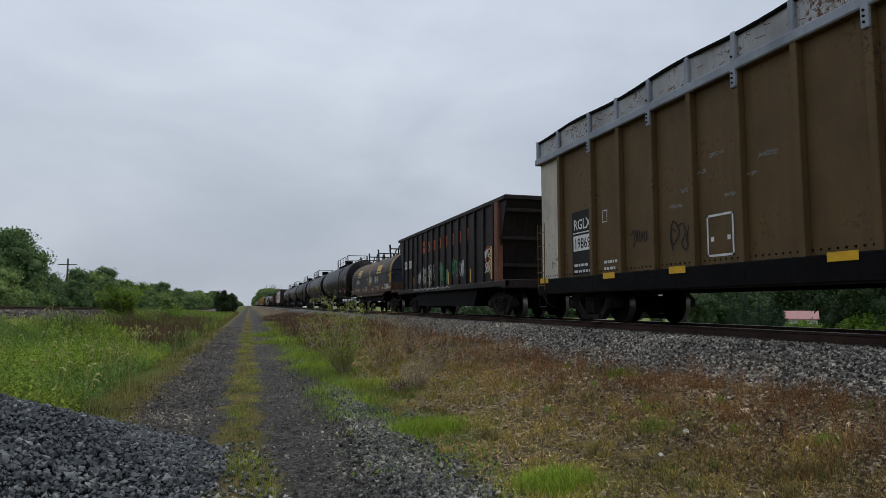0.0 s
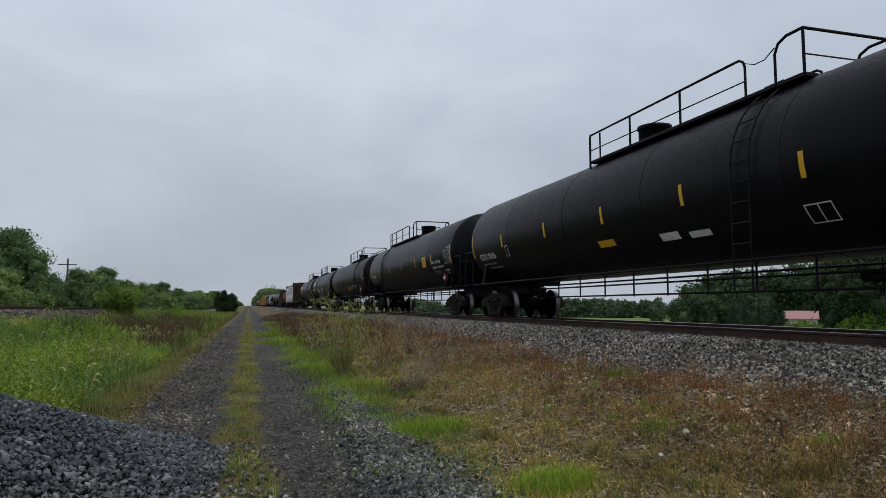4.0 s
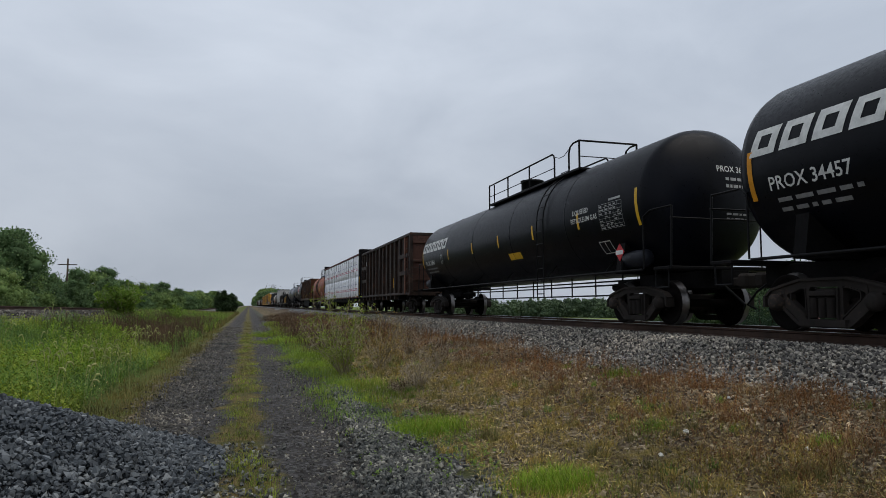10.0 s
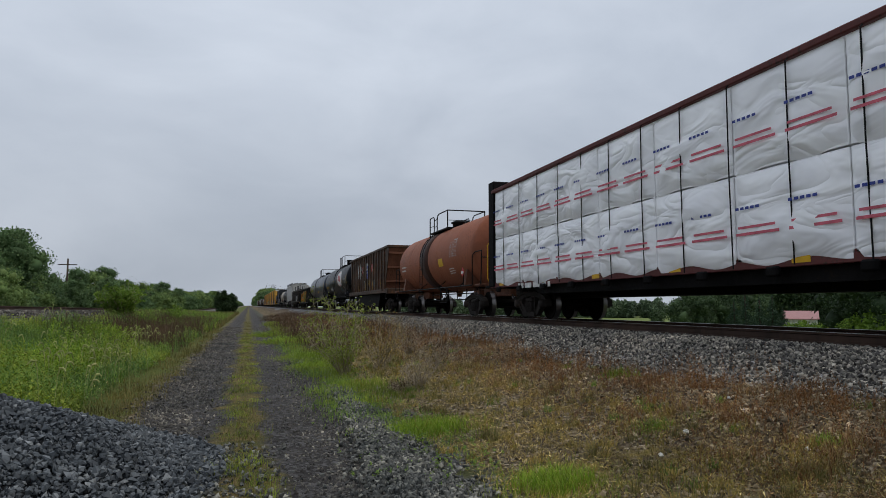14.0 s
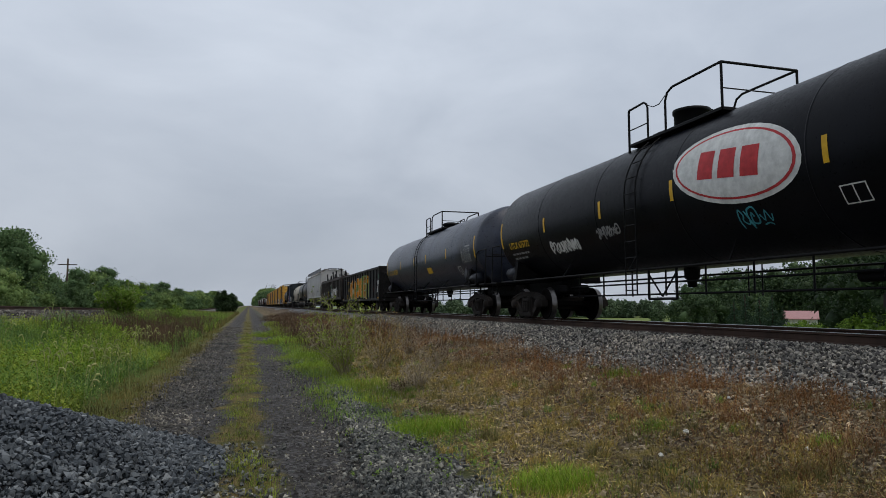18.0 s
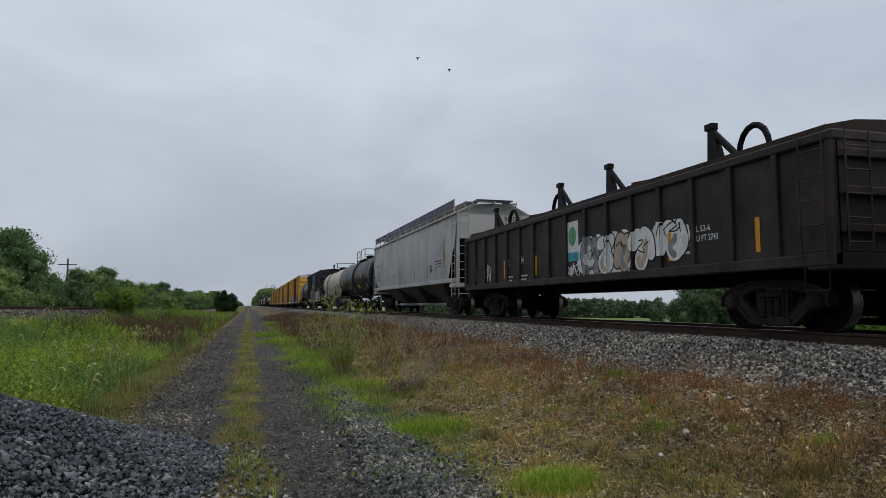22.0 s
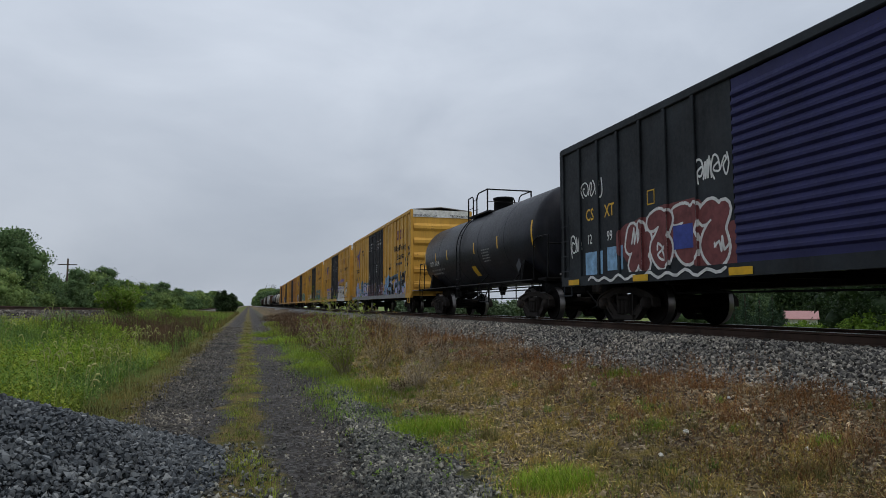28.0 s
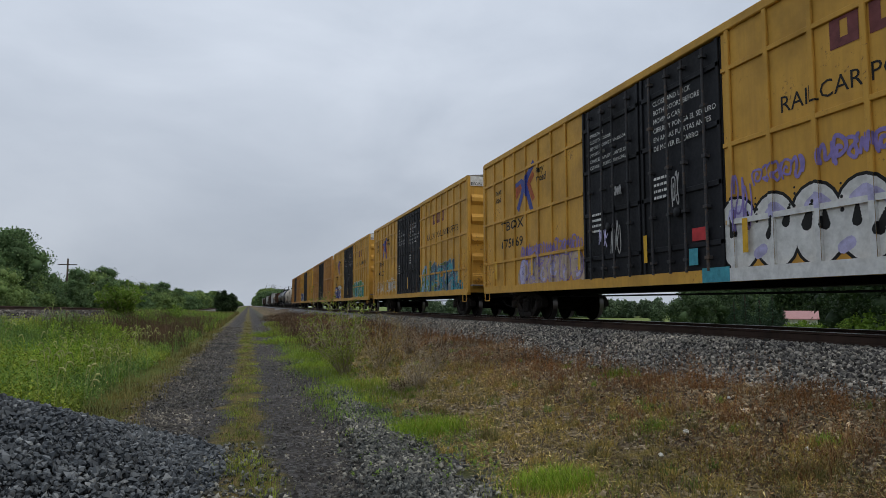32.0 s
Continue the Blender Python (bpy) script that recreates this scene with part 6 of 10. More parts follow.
def wheelset_mesh():
    half = [(-1.12, 0.0), (-1.12, 0.085), (-1.0, 0.09), (-0.95, 0.07), (-0.86, 0.08), (-0.85, 0.14), (-0.80, 0.15), (-0.775, 0.33), (-0.815, 0.37), (-0.825, 0.43), (-0.815, 0.452), (-0.70, 0.458), (-0.69, 0.484), (-0.665, 0.484), (-0.66, 0.37), (-0.70, 0.33), (-0.71, 0.15), (-0.68, 0.13), (-0.60, 0.085)]
    prof = half + [(-a, r) for a, r in half[::-1]]
    slots = [0] * (len(prof) - 1)
    for k in (10, 11, 12):
        slots[k] = slots[len(prof) - 2 - k] = 1
    g = Geo().lathe(prof, "x", n=28, slots=slots)
    for sx in (-1, 1):
        for k in range(3):
            a = k * 2.094
            y, z = 0.05 * math.cos(a), 0.05 * math.sin(a)
            g.box(sx * 1.13 - 0.015, sx * 1.13 + 0.015, y - 0.014, y + 0.014, z - 0.014, z + 0.014, slot=1)
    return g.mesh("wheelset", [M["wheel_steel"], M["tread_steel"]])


def side_frame_mesh():
    """A cast truss: arched top, dropped spring seat, two windows, pedestal jaws over the axle boxes, flanged edges."""
    g = Geo()

    def web(pts, half=0.045):
        g.side(pts, -half, half)

    def flange(pts, t=0.040, half=0.078):
        for (y0, z0), (y1, z1) in zip(pts, pts[1:]):
            L = math.hypot(y1 - y0, z1 - z0)
            ny, nz = -(z1 - z0) / L * t / 2, (y1 - y0) / L * t / 2
            g.side([(y0 + ny, z0 + nz), (y1 + ny, z1 + nz), (y1 - ny, z1 - nz), (y0 - ny, z0 - nz)], -half, half)

    for s in (-1, 1):
        top = [(0, 0.80), (s * 0.42, 0.80), (s * 0.74, 0.73), (s * 1.02, 0.66), (s * 1.14, 0.56)]
        low = [(0, 0.68), (s * 0.42, 0.68), (s * 0.62, 0.62), (s * 0.74, 0.56), (s * 0.74, 0.44)]
        web([(0, 0.80), (s * 0.42, 0.80), (s * 0.42, 0.68), (0, 0.68)])
        web([(s * 0.42, 0.80), (s * 0.74, 0.73), (s * 0.74, 0.56), (s * 0.62, 0.62), (s * 0.42, 0.68)])
        web([(s * 0.74, 0.73), (s * 1.02, 0.66), (s * 1.14, 0.56), (s * 1.14, 0.40), (s * 1.04, 0.40), (s * 1.02, 0.56), (s * 0.76, 0.56)])
        web([(s * 0.24, 0.20), (s * 0.31, 0.20), (s * 0.33, 0.70), (s * 0.25, 0.70)])
        web([(s * 0.30, 0.12), (s * 0.44, 0.12), (s * 0.80, 0.40), (s * 0.72, 0.56), (s * 0.64, 0.48), (s * 0.34, 0.22)])
        web([(s * 0.70, 0.34), (s * 0.80, 0.34), (s * 0.80, 0.58), (s * 0.70, 0.58)])
        flange(top)
        flange([(0, 0.10), (s * 0.40, 0.10), (s * 0.50, 0.15), (s * 0.78, 0.38), (s * 0.80, 0.44)], 0.05)
        flange([(s * 0.33, 0.24), (s * 0.63, 0.49), (s * 0.63, 0.60), (s * 0.42, 0.67), (s * 0.34, 0.66), (s * 0.33, 0.24)], 0.018, 0.055)
        flange([(s * 0.25, 0.20), (s * 0.26, 0.66)], 0.035, 0.075)
        flange([(s * 1.14, 0.56), (s * 1.15, 0.38)], 0.04, 0.10)
        # axle box: adapter and round bearing with its cap
        g.side([(s * 0.80, 0.52), (s * 0.98, 0.52), (s * 1.00, 0.58), (s * 0.78, 0.58)], -0.09, 0.09)
        for face in (-1, 1):
            g.lathe([(face * 0.03, 0.135), (face * 0.13, 0.135), (face * 0.14, 0.115), (face * 0.15, 0.115), (face * 0.17, 0.07), (face * 0.17, 0.0)], "x", (0, s * 0.89, 0.458), n=16)
    g.side([(-0.42, 0.10), (0.42, 0.10), (0.42, 0.20), (-0.42, 0.20)], -0.12, 0.12)
    return g.mesh("side_frame", M["truck_steel"])


def spring_mesh():
    g = Geo()
    for y in (-0.15, 0.0, 0.15):
        prof = []
        for k in range(9):
            z = 0.22 + k * 0.036
            prof += [(z, 0.052), (z + 0.018, 0.074)]
        g.lathe(prof, "z", (0, y, 0), n=9)
        g.lathe(prof, "z", (-0.07, y, 0), n=9)
    g.box(-0.10, 0.10, -0.24, 0.24, 0.545, 0.62, 0.01)
    return g.mesh("spring_pack", M["truck_steel"])


WHEELSET, SIDE_FRAME, SPRINGS = wheelset_mesh(), side_frame_mesh(), spring_mesh()
BOLSTER = Geo().box(-1.02, 1.02, -0.19, 0.19, 0.44, 0.66, 0.03).lathe([(0.66, 0.0), (0.66, 0.2), (0.74, 0.2), (0.74, 0.0)], "z", n=14).mesh("bogie", M["truck_steel"])
BRAKE = Geo().box(-0.9, 0.9, -0.05, 0.05, 0.30, 0.42, 0.01).box(-0.84, -0.66, -0.07, 0.07, 0.24, 0.52, 0.01).box(0.66, 0.84, -0.07, 0.07, 0.24, 0.52, 0.01).mesh("brake_beam", M["truck_steel"])
SPINNERS = []


def bogie(car, y):
    b = part("bogie", BOLSTER, None, car, at=pose(0, y, 0))
    for sx in (-1, 1):
        part("side_frame", SIDE_FRAME, None, b, at=pose(sx * 0.98, 0, 0))
        part("spring_pack", SPRINGS, None, b, at=pose(sx * 0.98, 0, 0))
    for sy in (-1, 1):
        SPINNERS.append((part("wheelset", WHEELSET, None, b, at=pose(0, sy * 0.89, 0.458)), sy))
        part("brake_beam", BRAKE, None, b, at=pose(0, sy * 0.36, 0))
    return b


def coupler(car, y_from, y_to):
    s = 1 if y_to > y_from else -1
    g = Geo().box(-0.09, 0.09, min(y_from, y_to - s * 0.14), max(y_from, y_to - s * 0.14), 0.79, 0.95, 0.02)
    g.box(-0.17, 0.13, min(y_to - s * 0.2, y_to + s * 0.08), max(y_to - s * 0.2, y_to + s * 0.08), 0.73, 1.02, 0.05)
    part("coupler", g, M["truck_steel"], car)
    h = Geo().path([(-0.28, y_from, 0.80), (-0.30, y_from + s * 0.25, 0.66), (-0.26, y_from + s * 0.55, 0.42), (-0.18, y_to, 0.34)], 0.022, 6)
    part("brake_hose", h, M["rail_black"], car)


def start_car(name, label, s0, s1, group="cars of the passing freight train"):
    """An empty at rail level in the middle of the body; s0, s1: where the body starts and ends along the train."""
    car = new(name)
    tagged(car, label, "freight car", group)
    car["along"] = (s0 + s1) / 2
    car.location = (TRACK_X, (s0 + s1) / 2, RAIL_Z)
    TRAIN.append(car)
    return car, (s1 - s0) / 2


TRAIN = []


def ladder_geo(g, x, y, z0, z1, w=0.42, n=6, r=0.014, across="y"):
    for s in (-0.5, 0.5):
        if across == "y":
            g.rod((x, y + s * w, z0), (x, y + s * w, z1), r, 5)
        else:
            g.rod((x + s * w, y, z0), (x + s * w, y, z1), r, 5)
    for k in range(n):
        z = z0 + (z1 - z0) * (k + 0.35) / n
        if across == "y":
            g.rod((x, y - 0.5 * w, z), (x, y + 0.5 * w, z), r * 0.9, 5)
        else:
            g.rod((x - 0.5 * w, y, z), (x + 0.5 * w, y, z), r * 0.9, 5)
    return g


def stirrup(car, x, y, z, mat, w=0.42, d=0.34):
    part("step", Geo().path([(x, y - w / 2, z), (x, y - w / 2, z - d), (x, y + w / 2, z - d), (x, y + w / 2, z)], 0.016, 5), mat, car)


# ---- tank cars ----
def tank_car(label, s0, s1, mat, r=1.5, zc=2.64, plat=(5.6, 0.65, -0.3, -1.0), ladder_y=0.0, marks=(), mark_mat="marking_yellow", house="can", rail_h=0.72, mark_z=2.46,
             frame="frame_black", heads=0.62, tank_bottom=True, rail_mat="rail_black", reservoir=False, bands=()):
    """A tank on stub sills: s0, s1 are the weld lines of its heads."""
    car, h = start_car("tank_car", label, s0, s1)
    on = drum_side(r, zc)
    prof = []
    for k in range(8):
        a = math.pi / 2 * k / 8
        prof.append((-h - heads * math.cos(a), r * math.sin(a)))
    body = [(-h, r), (-h * 0.5, r), (0, r), (h * 0.5, r), (h, r)]
    full = prof + body + [(-a, q) for a, q in prof[::-1]]
    tank = part("tank", Geo().lathe(full, "y", (0, 0, zc), n=56), mat, car)
    for k, y in enumerate((-h * 0.62, -h * 0.2, h * 0.2, h * 0.62)):
        part("weld_seam", Geo().lathe([(y - 0.02, r + 0.001), (y - 0.01, r + 0.007), (y + 0.01, r + 0.007), (y + 0.02, r + 0.001)], "y", (0, 0, zc), n=56), mat, tank)
    for y0, y1, bm in bands:
        part("band", Geo().lathe([(y0, r + 0.001), (y0, r + 0.012), (y1, r + 0.012), (y1, r + 0.001)], "y", (0, 0, zc), n=56), M[bm], tank)
    fm, rm = M[frame], M[rail_mat]
    # stub sills, saddles and end platforms
    end = h + heads + 0.35
    for s in (-1, 1):
        a, b = sorted((s * (h - 1.9), s * end))
        part("stub_sill", Geo().box(-0.33, 0.33, a, b, 0.74, 1.12, 0.02), fm, car)
        y = s * (h - 0.95)
        part("saddle", Geo().prism([(-1.45, 1.10), (1.45, 1.10), (1.34, 1.22 + 0.55), (0.9, zc - math.sqrt(max(0.01, r * r - 0.81))), (0, zc - r - 0.02), (-0.9, zc - math.sqrt(max(0.01, r * r - 0.81))), (-1.34, 1.22 + 0.55)], y - 0.12, y + 0.12), fm, car)
        a, b = sorted((s * (end - 0.55), s * end))
        part("end_platform", Geo().box(-1.50, 1.50, a, b, 1.10, 1.17, 0.015), fm, car)
        g = Geo()
        for x in (-1.46, 1.46):
            g.path([(x, s * (h + 0.05), 1.15), (x, s * (h + 0.05), 2.22), (x * 0.97, s * (h + 0.25), 2.34), (x * 0.97, s * end, 2.34), (x, s * end, 1.15)], 0.020, 6)
        g.path([(-1.46, s * end, 2.1), (1.46, s * end, 2.1)], 0.018, 6)
        part("end_handrail", g, rm, car)
        for x in (-1.46, 1.46):
            stirrup(car, x, s * (end - 0.3), 1.1, rm)
        coupler(car, s * end, s * (end + 0.42))
        part("brake_rigging", Geo().box(-0.5, 0.2, min(s * (h - 2.6), s * (h - 1.9)), max(s * (h - 2.6), s * (h - 1.9)), 0.78, 1.0, 0.03).rod((-0.2, s * (h - 3.2), 0.86), (-0.2, s * (h - 2.6), 0.86), 0.10, 10), fm, car)
        if reservoir:
            y0 = s * (h - 0.55)
            part("air_reservoir", Geo().lathe([(y0 - 0.42, 0.0), (y0 - 0.40, 0.13), (y0 - 0.33, 0.19), (y0 + 0.33, 0.19), (y0 + 0.40, 0.13), (y0 + 0.42, 0.0)], "y", (-1.22, 0, 1.40), n=14), M["tank_charcoal"], car)
        bogie(car, s * (h - 0.95))
    # side hand rails and the pipes under the tank
    g = Geo()
    for x in (-1.46, 1.46):
        g.rod((x, -h, 1.14), (x, h, 1.14), 0.026, 6)
    part("side_rail", g, rm, car)
    hang = Geo()
    y = -h + 1.5
    while y < h - 1.4:
        hang.path([(-1.46, y, 1.14), (-1.0, y + 0.35, zc - math.sqrt(max(0.02, r * r - 1.0)))], 0.018, 5)
        y += 3.1
    part("rail_bracket", hang, rm, car)
    g = Geo()
    for z, x in ((0.92, -0.35), (0.66, -0.35)):
        g.rod((x, -h + 2.4, z), (x, h - 2.4, z), 0.022, 5)
    y = -h + 2.6
    while y < h - 2.5:
        g.rod((-0.35, y, 0.62), (-0.35, y, 1.2 if abs(y) < 0.9 else 1.3), 0.022, 5)
        y += 1.35
    part("brake_pipe", g, rm, car)
    if tank_bottom:
        part("bottom_outlet", Geo().lathe([(0.80, 0.0), (0.80, 0.09), (0.95, 0.11), (1.0, 0.16), (zc - r + 0.06, 0.18)], "z", n=14), fm, car)
        part("outlet_guard", Geo().path([(-0.75, -0.5, 1.2), (-0.75, -0.5, 0.55), (-0.75, 0.5, 0.55), (-0.75, 0.5, 1.2)], 0.03, 5).path([(-0.75, -0.5, 1.1), (-0.75, 0.0, 0.6), (-0.75, 0.5, 1.1)], 0.02, 5), rm, car)
    # top platform, rails and fittings
    p1, q1, q0, p0 = plat
    top = zc + r
    zf = top - 0.12
    zt = zf + rail_h
    for x in (-0.88, 0.58):
        part("walkway", Geo().box(x, x + 0.30, p0, p1, zf - 0.035, zf + 0.035, 0.01), rm, car)
    part("walkway_end", Geo().box(-0.58, 0.58, p0, p0 + 0.26, zf - 0.03, zf + 0.03, 0.01), rm, car)
    g = Geo()
    for y in np.linspace(p0 + 0.2, p1 - 0.2, 6):
        for x in (-0.8, 0.8):
            g.rod((x, y, zf), (x * 0.8, y, zc + math.sqrt(r * r - 0.41) - 0.05), 0.02, 5)
    part("walkway_bracket", g, rm, car)
    for x in (-0.87, 0.87):
        g = Geo()
        g.path([(x, p1, zf - 0.25), (x, p1, zt - 0.06), (x, p1 - 0.05, zt), (x, p1 - 0.05, zt)], 0.028, 6)
        g.path([(x, p1, zt - 0.02), (x, q1 + 0.14, zt), (x, q1 + 0.04, zt - 0.06), (x, q1, zt - 0.16), (x, q1, zf)], 0.025, 6)
        if p1 - q1 > 2.4:
            g.path([(x, p1 - 0.5, zf), (x, p1 - 0.5, zt - 0.06)], 0.022, 5)
        n = max(1, round((p1 - q1) / 1.6))
        for k in range(1, n):
            g.rod((x, p1 + (q1 - p1) * k / n, zf), (x, p1 + (q1 - p1) * k / n, zt), 0.026, 5)
        g.rod((x, p1, zf + rail_h * 0.42), (x, q1, zf + rail_h * 0.42), 0.014, 5)
        z2 = zt + 0.03
        g.path([(x, q0, zf), (x, q0, z2 - 0.22), (x, q0 - 0.08, z2 - 0.07), (x, q0 - 0.26, z2), (x, p0, z2)], 0.026, 6)
        g.rod((x, p0, zf), (x, p0, z2), 0.028, 6)
        part("walkway_rail", g, rm, car)
    part("cross_rail", Geo().rod((-0.87, p0, zt + 0.03), (0.87, p0, zt + 0.03), 0.026, 6).rod((-0.87, p0, zf + rail_h * 0.45), (0.87, p0, zf + rail_h * 0.45), 0.014, 5), rm, car)
    part("safety_chain", Geo().path([(-0.87, q1, zt - 0.1), (-0.87, (q1 * 2 + q0) / 3, zt - 0.2), (-0.87, (q1 + 2 * q0) / 3, zt - 0.2), (-0.87, q0, zt - 0.08)], 0.010, 4), rm, car)
    yh = -0.15
    if house == "can":
        part("valve_housing", Geo().lathe([(top - 0.1, 0.37), (top + 0.40, 0.37), (top + 0.41, 0.40), (top + 0.48, 0.40), (top + 0.49, 0.37), (top + 0.50, 0.0)], "z", (0, yh, 0), n=24), rm, car)
    else:
        part("manway", Geo().lathe([(top - 0.1, 0.36), (top + 0.16, 0.36), (top + 0.18, 0.43), (top + 0.24, 0.43), (top + 0.32, 0.22), (top + 0.34, 0.0)], "z", (0, yh, 0), n=20), rm, car)
        part("valve", Geo().lathe([(top - 0.1, 0.12), (top + 0.18, 0.12), (top + 0.24, 0.05), (top + 0.25, 0.0)], "z", (0.1, yh - 0.75, 0), n=12), rm, car)
    # the ladder up the near and far side
    for s in (-1, 1):
        g = Geo()
        for dy in (-0.21, 0.21):
            pts = [(s * (r + 0.06), ladder_y + dy, 0.62)]
            for k in range(8):
                a = math.radians(-5 + k * 8.5)
                pts.append((s * (r + 0.07) * math.cos(a), ladder_y + dy, zc + (r + 0.07) * math.sin(a)))
            g.path(pts, 0.017, 5)
        for k in range(11):
            z = 0.72 + k * 0.34
            a = math.asin(max(-1, min(0.86, (z - zc) / (r + 0.07))))
            x = (r + 0.07) * (math.cos(a) if z > zc else 1)
            g.rod((s * x, ladder_y - 0.21, z), (s * x, ladder_y + 0.21, z), 0.014, 5)
        part("ladder", g, rm, car)
    for k, y in enumerate(marks):
        big = abs(y) > h - 0.45
        hh = 0.40 if big else 0.20
        patch(car, on, y - 0.05, y + 0.05, mark_z - hh, mark_z + hh, M[mark_mat], "reflective_strip", 0.006, 5)
    return car, h, on


def placard(car, y, z, x=-1.52):
    g = Geo().side([(y, z - 0.19), (y - 0.17, z), (y, z + 0.19), (y + 0.17, z)], x - 0.02, x)
    p = part("placard", g, M["marking_red"], car, "red and white diamond hazard placard")
    h = Geo().side([(y - 0.14, z - 0.045), (y + 0.14, z - 0.045), (y + 0.14, z + 0.045), (y - 0.14, z + 0.045)], x - 0.026, x - 0.021)
    part("number_panel", h, M["marking_white"], p)
    part("placard_post", Geo().rod((x + 0.02, y, 1.16), (x + 0.02, y, z - 0.1), 0.02, 5), M["rail_black"], car)


def oval(car, on, y, z, a, b, tilt, e, mat, name, label=""):
    """A disc laid on a curved side in rings."""
    n, rings = 32, 5
    vs = [on(y, z, e)]
    for r in range(1, rings + 1):
        for i in range(n):
            t = 6.2832 * i / n
            u = a * r / rings * math.cos(t)
            vs.append(on(y + u, z + b * r / rings * math.sin(t) + tilt * u, e))
    fs = [(0, 1 + i, 1 + (i + 1) % n) for i in range(n)]
    for r in range(rings - 1):
        fs += [(1 + r * n + i, 1 + (r + 1) * n + i, 1 + (r + 1) * n + (i + 1) % n, 1 + r * n + (i + 1) % n) for i in range(n)]
    return part(name, Geo().add(vs, fs), mat, car, label)


def data_panel(car, on, y, z, w=0.95, h=0.62, mat="stencil_white"):
    """A stencilled test table: rows of bars in a frame."""
    g = Geo()
    for k in range(8):
        zz = z + h * k / 7
        patch_geo(g, on, y, y - w, zz, zz + 0.007, 0.005, 1)
    for k in range(6):
        yy = y - w * (0, 0.28, 0.46, 0.64, 0.82, 1.0)[k]
        patch_geo(g, on, yy, yy - 0.007, z, z + h, 0.005, 4)
    rng = random.Random(int(y * 10))
    for k in range(7):
        for j in range(5):
            if rng.random() < 0.8:
                y1 = y - w * (0.02, 0.30, 0.48, 0.66, 0.84)[j]
                patch_geo(g, on, y1, y1 - w * (0.20 if j == 0 else 0.12) * rng.uniform(0.6, 1.1), z + h * k / 7 + 0.022, z + h * k / 7 + 0.052, 0.005, 1)
    patch_geo(g, on, y - w * 0.45, y - w * 0.95, z + h + 0.05, z + h + 0.10, 0.005, 1)
    part("test_panel", g, M[mat], car)


